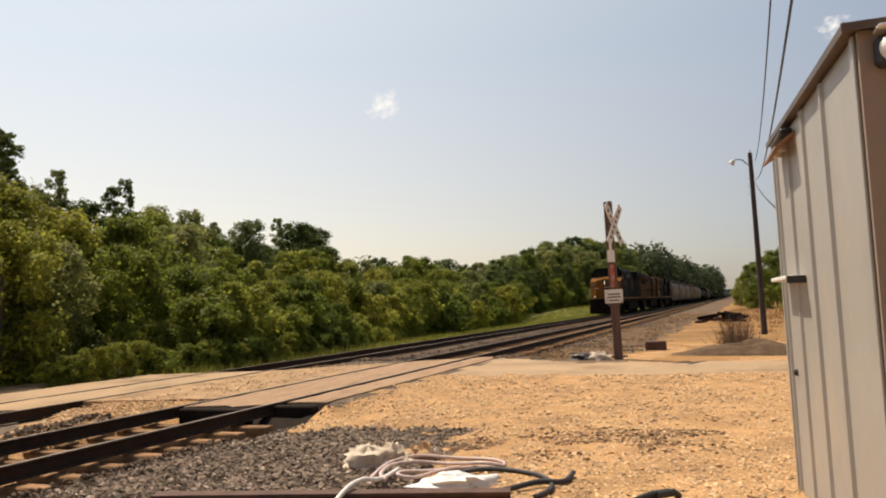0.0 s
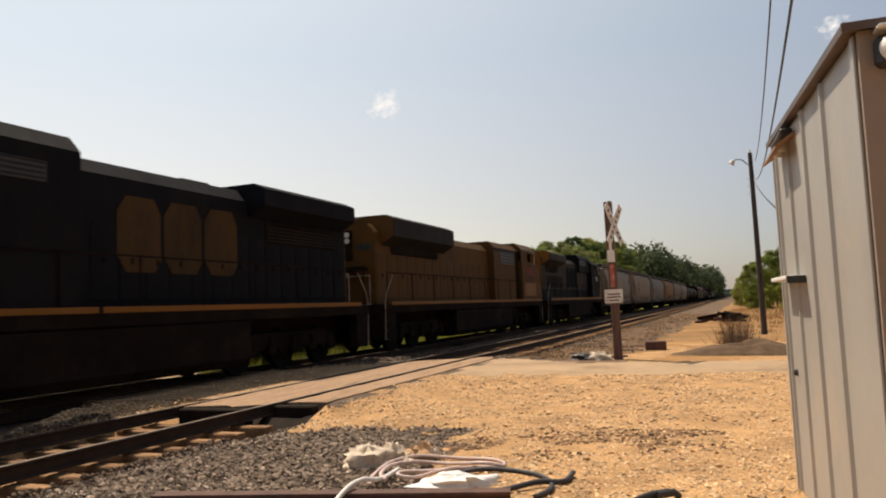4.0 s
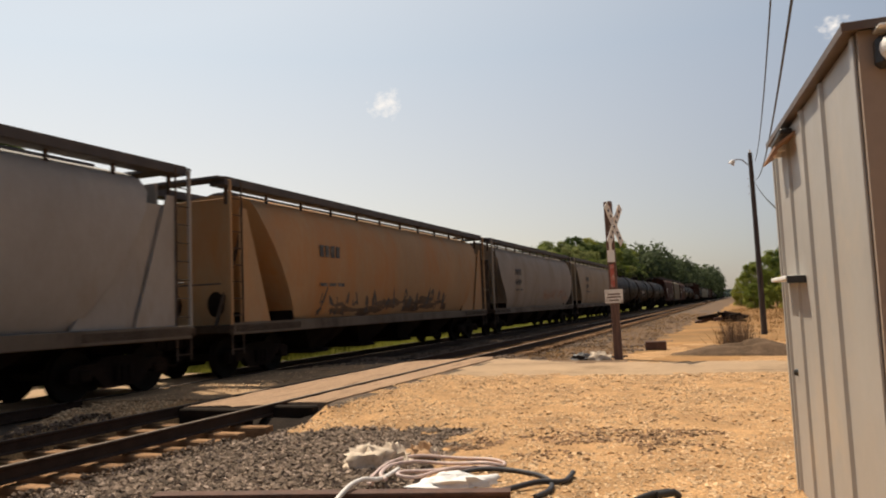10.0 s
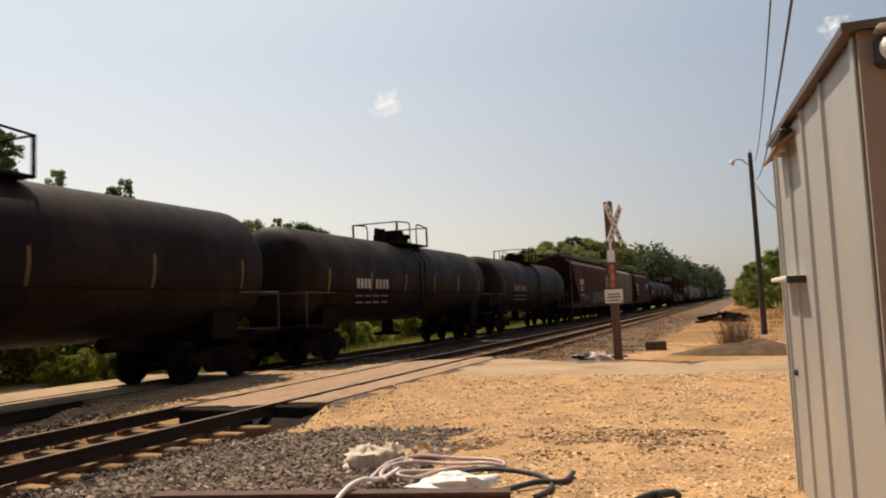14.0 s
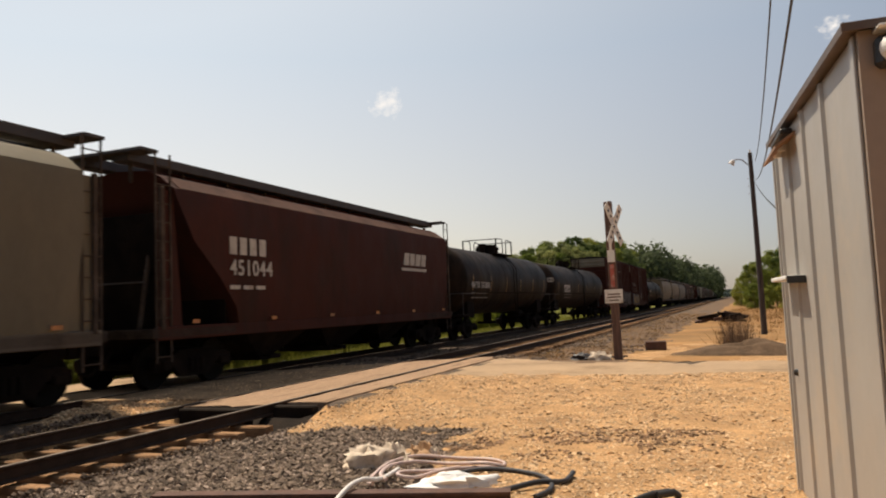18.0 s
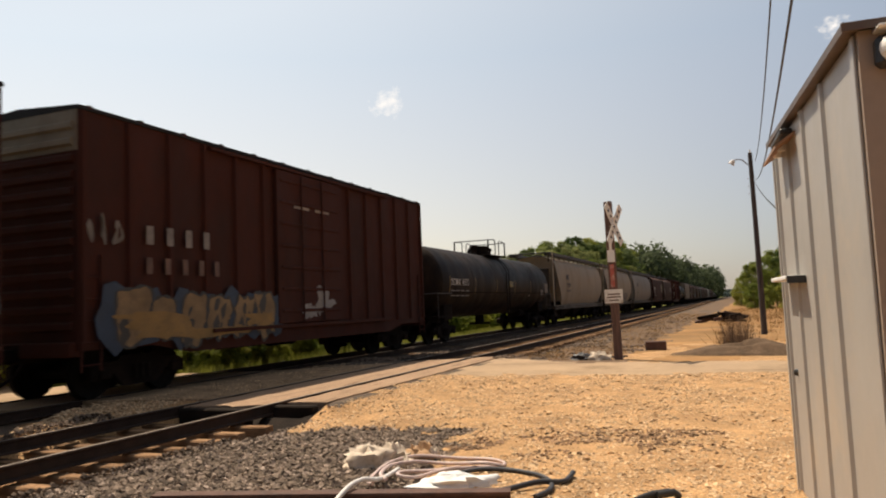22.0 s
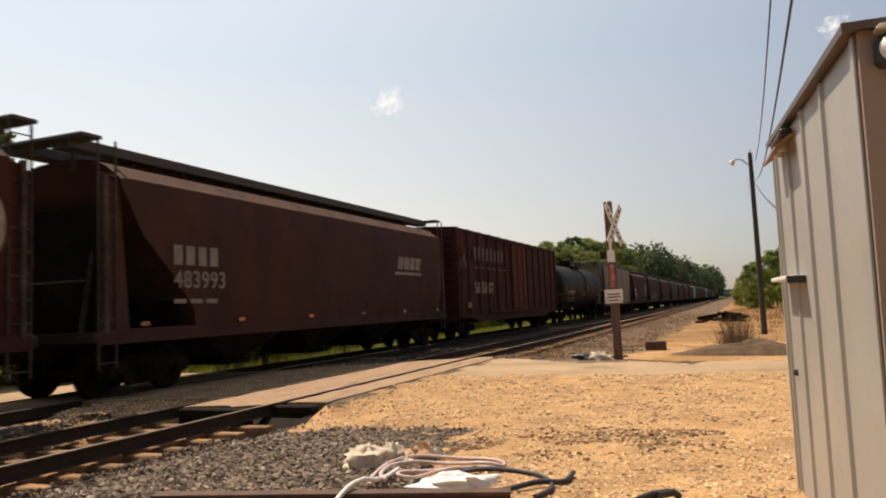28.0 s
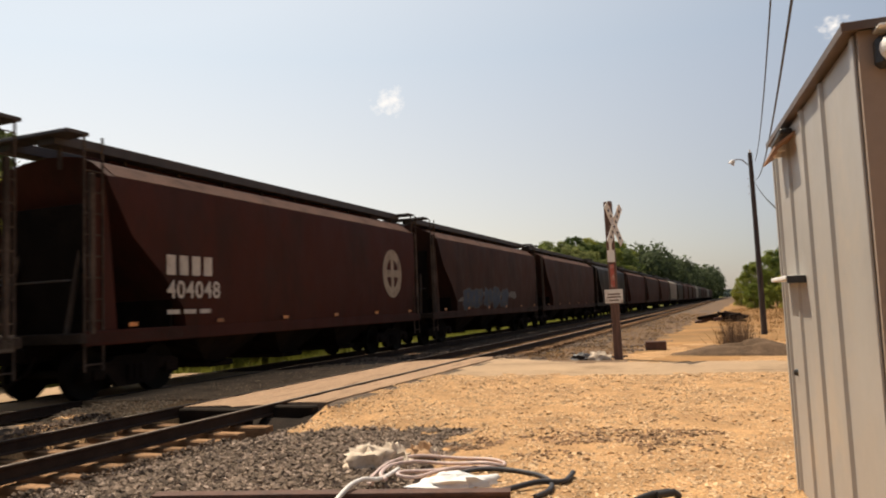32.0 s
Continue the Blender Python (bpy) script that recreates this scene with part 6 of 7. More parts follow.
        s = Shape().loft([[(q * math.cos(a), y - w, zc + q * math.sin(a)), (q * math.cos(a), y + w, zc + q * math.sin(a))] for q, a in pts], closed=False, caps=False)
        part("marker_tape", s, hoop_mat or TAPE, c)
    if number:
        y0 = -h + 2.8 + number_y
        zz = zc - 0.36 + number_z
        if plates:
            for k, w in ((0, 0.82), (0.92, 0.82)):
                part("marking_plate", Shape().box(r + 0.012, r + 0.02, y0 + k, y0 + k + w, zz - 0.08, zz + 0.40, 0.002), LETTER_W, c, "white plate with dark characters")
            words("TAEX", 0.38, LETTER_K, c, r + 0.022, y0 + 0.03, zz + 0.02, width=0.68)
            words(number, 0.38, LETTER_K, c, r + 0.022, y0 + 0.97, zz + 0.02, width=0.8)
        else:
            if marks in ("NATX", "SCMX", "ACFX"):
                words(marks, 0.38, ink, c, r + 0.012, y0, zz)
            else:
                bars(marks, 0.30, 0.17, 0.07, ink, c, r + 0.012, y0, zz)
            if number == "worn":          # a number that can no longer be read
                bars(4, 0.30, 0.15, 0.09, ink, c, r + 0.012, y0 + 1.25, zz)
            else:
                words(number, 0.38, ink, c, r + 0.012, y0 + 1.25, zz)
        for k in range(2):
            bars(4, 0.05, 0.42, 0.14, LETTER_D, c, r + 0.012 - 0.02 * k, y0 - 0.1, zz - 0.25 - 0.2 * k, name="fine_print")
    truck(c, -(L / 2 - 2.2), at=(u0 + u1) / 2)
    truck(c, L / 2 - 2.2, at=(u0 + u1) / 2)
    ends(c, L / 2 - 0.66)
    return c, r


def shell(spans):
    """A closed mesh from outlines (x, z) that stand one behind the other along y."""
    return Shape().loft([[(x, y, z) for x, z in o] for y, o in spans])


def hood_outline(half, top, low=1.62, cut=0.3):
    return [(-half, low), (half, low), (half, top - cut), (half - cut * 0.9, top), (-half + cut * 0.9, top), (-half, top - cut)]


def locomotive(u0, u1, label, forward, hoods, radiator, cab_span, paints, number="", number_at=(3.6, 2.95), wedge=0.0, stripe=(), letters=None, slots=None, intake=None, grilles=(), bands=(), lit=False, nose=(0.95, 1.6, 3.3)):
    """A six-axle road diesel; its cab end is at -y in its own space, distances are counted from there, and it is turned round where it runs long hood first."""
    L = u1 - u0
    c = car("locomotive", label, "locomotive", u0, u1)
    c["turned"] = not forward
    hood_m, nose_m, cab_m, stripe_m, roof_m, end_m = paints
    sx = 1 if forward else -1          # the side that faces the road

    def Y(d):
        return -L / 2 + d
    a, b = Y(0.6), Y(L - 0.6)
    part("frame", Shape().box(-1.52, 1.52, a, b, 1.30, 1.60, 0.03), CAR_BLACK, c)
    # black box added to fill the dark space below the frame
    part("underframe", Shape().box(-0.7, 0.7, a + 0.4, b - 0.4, 0.75, 1.32, 0.03), CAR_BLACK, c)
    for d0, d1 in stripe:
        for e in (-1, 1):
            part("sill_stripe", Shape().box(e * 1.527 - 0.006, e * 1.527 + 0.006, Y(d0), Y(d1), 1.56, 1.72 if len(stripe) > 2 else 1.67, 0.003), stripe_m, c, "reflective yellow stripe along the sill")
    # cab: a lower box, pillars round open windows, and a chamfered roof
    c0, c1 = Y(cab_span[0]), Y(cab_span[1])
    cab = part("cab", Shape().box(-1.5, 1.5, c0, c1, 1.6, 3.70, 0.02), cab_m, c)
    part("cab_roof", shell([(y, [(-1.5, 4.22), (1.5, 4.22), (1.47, 4.34), (1.1, 4.67), (-1.1, 4.67), (-1.47, 4.34)]) for y in (c0 - 0.06, c1)]), cab_m, cab, smooth=0)
    for e in (-1, 1):
        x0, x1 = (1.42, 1.5) if e > 0 else (-1.5, -1.42)
        for q0, q1 in ((c0, c0 + 0.16), (c0 + 0.86, c0 + 0.94), (c0 + 1.66, c1)):
            part("window_pillar", Shape().box(x0, x1, q0, q1, 3.69, 4.23), cab_m, cab)
        part("window_post", Shape().box(e * 1.505 - 0.02, e * 1.505 + 0.02, c0 + 0.24, c0 + 0.32, 3.62, 4.20, 0.005), LETTER_W, cab, "pale window post")
        part("sun_visor", Shape().prism([(e * 1.5, 4.24), (e * 1.66, 4.16), (e * 1.66, 4.14), (e * 1.5, 4.21)], c0 + 0.15, c0 + 1.7), cab_m, cab)
        part("windscreen", Shape().box(e * 0.68 - 0.52, e * 0.68 + 0.52, c0 + 0.02, c0 + 0.05, 3.72, 4.21, 0.005), GLASS_DARK, cab)
        part("cab_handrail", Shape().tube([(e * 1.54, c1 - 0.12, 1.7), (e * 1.56, c1 - 0.12, 3.3)], 0.018), RAIL_HEAD, cab)
    for q in (-1.46, 0, 1.46):
        part("window_pillar", Shape().box(q - 0.06, q + 0.06, c0 - 0.005, c0 + 0.1, 3.69, 4.23), cab_m, cab)
    part("cab_back", Shape().box(-1.42, 1.42, c1 - 0.08, c1 - 0.02, 3.69, 4.23), CAR_BLACK, cab)
    part("seat_back", Shape().box(sx * 0.5, sx * 1.0, c0 + 1.1, c0 + 1.25, 3.6, 4.08, 0.05), CAR_BLACK, cab)
    part("air_conditioner", Shape().box(-0.45, 0.45, c0 + 0.8, c0 + 1.5, 4.66, 4.76, 0.03), roof_m, cab)
    part("horn", Shape().cyl((0.3, c0 + 1.9, 4.66), (0.3, c0 + 1.9, 4.78), 0.03, n=8).cyl((0.3, c0 + 1.7, 4.78), (0.3, c0 + 2.1, 4.78), 0.08, 0.03, n=10), RAIL_HEAD, cab)
    part("roof_rail", Shape().tube([(-0.9, c0 + 0.25, 4.66), (-0.9, c0 + 0.25, 4.74), (0.9, c0 + 0.25, 4.74), (0.9, c0 + 0.25, 4.66)], 0.014), RAIL_HEAD, cab)
    # nose with a flat front, two slanted cheeks and a sloping top
    n0, n1, nz = Y(nose[0]), Y(nose[1]), nose[2]
    hi = nz + 0.28
    nb = part("nose", Shape().add([(-0.85, n0, 1.5), (0.85, n0, 1.5), (0.85, n0, nz + 0.1), (0, n0, hi), (-0.85, n0, nz + 0.1), (-1.5, n1, 1.5), (1.5, n1, 1.5), (1.5, n1, nz), (-1.5, n1, nz)],
                                  [(0, 1, 2, 3, 4), (1, 6, 7, 2), (5, 0, 4, 8)]), nose_m, c, "painted nose with slanted cheeks")
    part("nose_top", Shape().add([(0.85, n0, nz + 0.1), (0, n0, hi), (-0.85, n0, nz + 0.1), (-1.5, n1, nz), (1.5, n1, nz), (1.5, c0, 3.76), (0, c0, 3.86), (-1.5, c0, 3.76)], [(0, 4, 5, 6, 1), (1, 6, 7, 3, 2)]), nose_m, nb)
    for e in (-1, 1):
        q = [(e * 1.5, n1, 1.5), (e * 1.5, c0, 1.5), (e * 1.5, c0, 3.76), (e * 1.5, n1, nz)]
        part("nose_side", Shape().add(q + [(e * 1.47, y, z) for _, y, z in q], [(0, 1, 2, 3) if e > 0 else (3, 2, 1, 0), (7, 6, 5, 4) if e > 0 else (4, 5, 6, 7)]), cab_m, nb)
        if wedge:
            part("nose_wedge", Shape().prism([(n1 - 0.01, 1.52), (n1 + wedge, 1.52), (n1 + 0.03, nz - 0.2), (n1 - 0.01, nz - 0.05)], e * 1.5, e * 1.506, "x"), nose_m, nb)
        m = Matrix.Translation((e * 1.175, (n0 + n1) / 2, 0)) @ Matrix.Rotation(e * math.atan2(n1 - n0, 0.65), 4, "Z")
        part("number_board", Shape().box(-0.3, 0.3, -0.035, -0.003, nz - 0.42, nz - 0.22, 0.004, m=m), BLACK_PAINT, nb)
        part("number_bar", Shape().box(-0.2, 0.2, -0.042, -0.036, nz - 0.37, nz - 0.27, m=m), LETTER_D, nb)
        part("grab_bar", Shape().tube([m @ Vector(q) for q in ((-0.28, -0.02, 1.75), (-0.28, -0.09, 1.8), (-0.28, -0.09, 2.6), (-0.28, -0.02, 2.65))], 0.016), RAIL_HEAD, nb)
    part("nose_door", Shape().box(-0.72, -0.12, n0 - 0.03, n0 + 0.01, 1.62, nz - 0.25, 0.01), nose_m, nb)
    part("door_seam", Shape().box(-0.74, -0.72, n0 - 0.032, n0 - 0.005, 1.62, nz - 0.25), CAR_BLACK, nb)
    part("door_seam", Shape().box(-0.12, -0.10, n0 - 0.032, n0 - 0.005, 1.62, nz - 0.25), CAR_BLACK, nb)
    part("light_housing", Shape().box(-0.16, 0.16, n0 - 0.05, n0 + 0.01, nz - 0.36, nz + 0.12, 0.02), CAR_BLACK, nb)
    for z in (nz - 0.22, nz - 0.02):
        part("headlight", Shape().cyl((0, n0 - 0.07, z), (0, n0 - 0.045, z), 0.06, n=14), LAMP_GLOW if lit else WHITE_PAINT, nb, "round headlight lens")
    part("nose_grille", Shape().box(0.3, 0.72, n0 - 0.02, n0 + 0.01, nz - 0.34, nz - 0.02, 0.01), BLACK_PAINT, nb)
    part("nose_panel", Shape().box(0.02, 0.78, n0 - 0.04, n0 + 0.01, 2.35, 2.62, 0.02), CAR_BLACK, nb)
    part("grab_bar", Shape().tube([(-0.02, n0, 2.68), (0.0, n0 - 0.1, 2.70), (0.8, n0 - 0.1, 2.70), (0.82, n0, 2.68)], 0.026), LETTER_W, nb, "white grab bar")
    part("grab_bar", Shape().tube([(-1.0, n0 + 0.1, 2.62), (-0.98, n0 - 0.08, 2.64), (-0.6, n0 - 0.1, 2.64), (-0.58, n0, 2.62)], 0.026), LETTER_W, nb, "white grab bar")
    # ends: pilot, plough, steps, hoses, ditch lights and handrails
    part("plough", Shape().prism([(-1.45, 0.18), (-0.4, 0.12), (0.4, 0.12), (1.45, 0.18), (1.5, 0.85), (-1.5, 0.85)], a - 0.16, a - 0.06), CAR_BLACK, c)
    for e, y in ((-1, a), (1, b)):
        part("pilot", Shape().prism([(-1.42, 0.45), (1.42, 0.45), (1.5, 1.45), (-1.5, 1.45)], y - 0.06, y + 0.06), CAR_BLACK, c)
        for s_ in (-1, 1):
            part("step_well", Shape().box(s_ * 1.22, s_ * 1.5, y - e * 0.1, y - e * 0.75, 0.35, 1.32, 0.02), CAR_BLACK, c)
            part("corner_rail", Shape().tube([(s_ * 1.46, y, 0.5), (s_ * 1.49, y, 1.7), (s_ * 1.49, y - e * 0.15, 2.0), (s_ * 1.49, y - e * 0.62, 2.55)], 0.017), LETTER_M, c, "pale corner handrail")
            part("mu_hose", Shape().tube([(s_ * 0.6, y + e * 0.07, 1.35), (s_ * 0.54, y + e * 0.2, 0.95), (s_ * 0.4, y + e * 0.2, 0.85), (s_ * 0.3, y + e * 0.07, 1.25)], 0.03), LETTER_M if s_ > 0 else CAR_BLACK, c)
            for z in (0.45, 0.74, 1.03):
                part("step", Shape().box(s_ * 1.18, s_ * 1.5, y + e * 0.02, y - e * 0.1, z, z + 0.03), RAIL_HEAD, c)
    for e in (-1, 1):
        part("ditch_light", Shape().cyl((e * 0.95, a + 0.05, 1.86), (e * 0.95, a + 0.16, 1.86), 0.055, n=12), LAMP_GLOW if lit else WHITE_PAINT, c, "low ditch light")
        part("ditch_light_stand", Shape().box(e * 0.95 - 0.05, e * 0.95 + 0.05, a + 0.08, a + 0.14, 1.58, 1.82), CAR_BLACK, c)
    # hoods, in steps from the cab backwards
    last = c1
    for d0, d1, half, top, m, name in hoods:
        last = max(last, Y(d1))
        part(name, shell([(y, hood_outline(half, top, 3.62 if name == "roof_cover" else 1.62)) for y in (Y(d0), Y(d1))]), m, c)
    main = [q for q in hoods if q[5] == "long_hood"][0]
    y0, y1, half = Y(main[0]), Y(main[1]), main[2]
    n_ = 15
    panel = shared(Shape().box(-0.01, 0.014, -(y1 - y0) / n_ / 2 + 0.025, (y1 - y0) / n_ / 2 - 0.025, 1.80, 3.30, 0.008), "hood_door", main[4])
    latch = shared(Shape().box(0.012, 0.04, -0.03, 0.03, 2.5, 2.62, 0.006), "door_latch", CAR_BLACK)
    for e in (-1, 1):
        for k in range(n_):
            door = part("hood_door", panel, None, c, at=pose(e * half, y0 + (y1 - y0) * (k + 0.5) / n_, 0, 0, 0, 0 if e > 0 else 180))
            part("door_latch", latch, None, door)
        hr0, hr1 = c1 + 0.3, b - 0.2
        part("handrail", Shape().tube([(e * 1.47, hr0, 2.62), (e * 1.47, hr1, 2.62)], 0.018), CAR_BLACK, c)
        for k in range(9):
            y = hr0 + (hr1 - hr0) * k / 8
            part("handrail_post", Shape().cyl((e * 1.47, y, 1.6), (e * 1.47, y, 2.64), 0.017, n=6), CAR_BLACK, c)
        for d0, d1, z0, z1, x, m in bands:
            part("paint_band", Shape().box(e * x - 0.014, e * x + 0.014, Y(d0), Y(d1), z0, z1, 0.004), m, c)
        if slots:
            d0, d1, z0, z1, count = slots
            for k in range(count):
                y = Y(d0) + (Y(d1) - Y(d0)) * k / count
                part("vent_slot", Shape().box(e * (half + 0.016) - 0.008, e * (half + 0.016) + 0.008, y, y + 0.62 * (d1 - d0) / count, z0, z1, 0.003), CAR_BLACK, c)
        if intake:
            d0, d1, z0, z1 = intake
            tray = part("air_intake", Shape().prism([(Y(d0), z0 + 0.1), (Y(d0) + 0.15, z0), (Y(d1) - 0.15, z0), (Y(d1), z1), (Y(d0), z1)], e * half - 0.01, e * (half + 0.02) + 0.01, "x"), CAR_BLACK, c, "dark radiator intake screen")
            for k in range(5):
                z = z0 + 0.08 + (z1 - z0 - 0.12) * k / 5
                part("screen_bar", Shape().box(e * (half + 0.03) - 0.008, e * (half + 0.03) + 0.008, Y(d0) + 0.1, Y(d1) - 0.1, z, z + 0.02), P_ROOF, tray)
        for d0, d1, z0, z1, x in grilles:
            g = part("side_grille", Shape().box(e * x - 0.012, e * x + 0.012, Y(d0), Y(d1), z0, z1, 0.006), BLACK_PAINT, c, "dark air intake grille")
            for k in range(4):
                z = z0 + (z1 - z0) * (k + 0.5) / 4
                part("grille_slat", Shape().box(e * (x + 0.014) - 0.008, e * (x + 0.014) + 0.008, Y(d0) + 0.04, Y(d1) - 0.04, z, z + 0.03), P_ROOF, g)
    # overhanging radiator housing
    d0, d1, wz0, wz1, half_w = radiator
    rad = part("radiator", shell([(y, [(-half - 0.02, wz0 - 0.22), (half + 0.02, wz0 - 0.22), (half_w, wz0 + 0.06), (half_w, wz1 - 0.14), (half_w - 0.3, wz1), (-half_w + 0.3, wz1), (-half_w, wz1 - 0.14), (-half_w, wz0 + 0.06)]) for y in (Y(d0), Y(d1))]), roof_m, c, "overhanging radiator housing")
    part("radiator_end", shell([(y, [(-half - 0.02, wz0 - 0.2), (half + 0.02, wz0 - 0.2), (half_w - 0.02, wz0 + 0.07), (half_w - 0.02, wz1 - 0.15), (half_w - 0.32, wz1 - 0.02), (-half_w + 0.32, wz1 - 0.02), (-half_w + 0.02, wz1 - 0.15), (-half_w + 0.02, wz0 + 0.07)]) for y in (Y(d1), Y(d1) + 0.05)]), end_m, rad)
    for k in range(2):
        part("radiator_fan", Shape().cyl((0, Y(d0) + 1.1 + k * 2.0, wz1 - 0.01), (0, Y(d0) + 1.1 + k * 2.0, wz1 + 0.03), 0.75, n=20), CAR_BLACK, rad)
    part("exhaust_stack", Shape().box(-0.3, 0.3, Y(d0) - 1.5, Y(d0) - 0.5, main[3] - 0.02, main[3] + 0.16, 0.04), CAR_BLACK, c)
    part("lifting_lug", Shape().box(-0.55, -0.35, Y(d0) - 0.4, Y(d0) - 0.1, main[3] - 0.02, main[3] + 0.12, 0.03), CAR_BLACK, c)
    # rear end of the long hood
    part("hood_end", shell([(y, hood_outline(half - 0.01, main[3] - 0.02)) for y in (y1, y1 + 0.06)]), end_m, c, "painted end of the long hood")
    part("rear_light_housing", Shape().box(-0.17, 0.17, y1 + 0.04, y1 + 0.12, 3.1, 4.1, 0.03), CAR_BLACK, c)
    for z in (3.75, 3.95):
        part("rear_headlight", Shape().cyl((0, y1 + 0.12, z), (0, y1 + 0.15, z), 0.09, n=14), WHITE_PAINT, c)
    for e in (-1, 1):
        part("number_board", Shape().box(e * 0.6 - 0.28, e * 0.6 + 0.28, y1 + 0.05, y1 + 0.09, 3.42, 3.62, 0.004), BLACK_PAINT, c)
    part("rear_rail", Shape().tube([(-0.9, b - 0.1, 1.6), (-0.9, b - 0.1, 2.55), (0.9, b - 0.1, 2.55), (0.9, b - 0.1, 1.6)], 0.024), LETTER_M, c)
    part("rear_bracket", Shape().box(-0.75, 0.75, y1 + 0.06, y1 + 0.4, 2.72, 2.86, 0.03), CAR_BLACK, c)
    part("fuel_tank", Shape().prism([(-1.3, 0.26), (1.3, 0.26), (1.5, 0.45), (1.5, 1.28), (-1.5, 1.28), (-1.5, 0.45)], -3.9, 3.9), CAR_BLACK, c)
    # reservoirs added in black for the same dark space
    for e in (-1, 1):
        part("air_reservoir", Shape().cyl((e * 1.25, -5.2, 1.12), (e * 1.25, -3.95, 1.12), 0.18, n=12), CAR_BLACK, c)
    truck(c, -(L / 2 - 4.2), True, (u0 + u1) / 2)
    truck(c, L / 2 - 4.2, True, (u0 + u1) / 2)
    ends(c, L / 2 - 0.6)
    if number:
        d, z = number_at
        words(number, 0.5, LETTER_N if forward else LETTER_W, c, sx * 1.506, Y(d if forward else d), z, flip=not forward)
    if letters:          # three plain painted blocks with cut corners
        m, d, z, h, w = letters
        for k in range(3):
            ya = Y(d) + k * w * 1.08
            q = [(0.0, 0.22), (0.2, 0.0), (0.85, 0.0), (1.0, 0.16), (1.0, 0.8), (0.84, 1.0), (0.2, 1.0), (0.0, 0.8)]
            xx = sx * (half + 0.018)
            part("name_mark", Shape().prism([(ya + w * p, z + h * r_) for p, r_ in q], xx, xx + sx * 0.006, "x"), m, c, "plain painted block of the lettering")
    return c


CREAM = mat("dusty_cream_paint", (0.33, 0.275, 0.205), 0.8, vary=0.2, scale=3, dirt=(0.12, 0.07, 0.05), dirt_amount=0.4, dirt_scale=2.5)


def roundel(c, x, y, z, r):
    """A broad painted ring with a plain cross in it."""
    n = 36
    s = Shape()
    s.loft([[(x, y + q * math.cos(2 * math.pi * k / n), z + q * 1.12 * math.sin(2 * math.pi * k / n)) for k in range(n)] for q in (r, r * 0.60)], caps=False)
    s.box(x - 0.001, x + 0.003, y - r * 0.15, y + r * 0.15, z - r * 0.70, z + r * 0.70)
    s.box(x - 0.001, x + 0.0035, y - r * 0.62, y + r * 0.62, z - r * 0.17, z + r * 0.17)
    s.v = [(max(q[0], x), q[1], q[2]) for q in s.v]
    part("round_mark", s, CREAM, c, "dusty cream painted ring with a cross")


# ---- the train, front to back ----
P_DULLGOLD = paint("faded_gold_marking", (0.062, 0.036, 0.013), (0.02, 0.016, 0.012), 0.45)
P_ROOFGREY = paint("pale_grey_roof_paint", (0.17, 0.155, 0.13), (0.1, 0.08, 0.06), 0.35)
LETTER_N = mat("faded_yellow_number", (0.12, 0.085, 0.035), 0.8, vary=0.3, scale=4)
locomotive(71.8, 92.5, "dark blue diesel locomotive with a golden yellow nose", True,
           [(5.1, 9.6, 1.44, 4.68, P_BLUE, "equipment_hood"), (9.5, 19.6, 1.0, 4.48, P_BLUE, "long_hood")], (14.9, 19.4, 4.0, 4.62, 1.5), (2.72, 5.25), (P_BLUE, P_GOLD, P_BLUE, P_GOLD, P_BLUE, P_ARMOUR),
           "5353", (3.6, 2.97), 0.0, ((1.7, 9.9), (10.0, 19.6)), (P_DULLGOLD, 10.8, 2.35, 1.5, 1.15), intake=(15.6, 19.0, 3.2, 3.74), grilles=((6.2, 8.9, 3.75, 4.1, 1.45),), lit=True)
LETTER_R = mat("faded_red_number", (0.16, 0.028, 0.014), 0.8, vary=0.3, scale=4)
# the black band stands in for the shaded doorway recess behind the cab
second = locomotive(92.5, 114.1, "dirty yellow diesel locomotive running long hood first", False,
           [(4.5, 8.8, 1.3, 4.5, P_ARMOUR, "equipment_hood"), (8.7, 20.6, 1.0, 4.3, P_ARMOUR, "long_hood")], (14.6, 20.2, 3.8, 4.6, 1.5), (1.75, 4.6), (P_ARMOUR, P_ARMOUR, P_ARMOUR, P_GOLD, P_ROOF, P_ARMOUR),
           stripe=((0.8, 20.6),), intake=(15.2, 19.6, 3.3, 3.72), grilles=((5.4, 7.9, 3.45, 4.05, 1.31),), bands=((4.62, 5.2, 1.63, 4.2, 1.303, CAR_BLACK), (1.9, 4.2, 1.85, 2.55, 1.506, P_GOLD), (4.55, 8.7, 4.02, 4.2, 1.302, P_ROOF)), nose=(0.62, 1.0, 3.35))
bars(4, 0.42, 0.27, 0.09, LETTER_R, second, -1.506, -10.8 + 3.75, 2.98, flip=True)
part("roof_edge", Shape().box(-1.49, -1.44, -10.8 + 1.75, -10.8 + 4.6, 4.24, 4.36, 0.01), P_ROOFGREY, second, "pale grey edge of the cab roof")
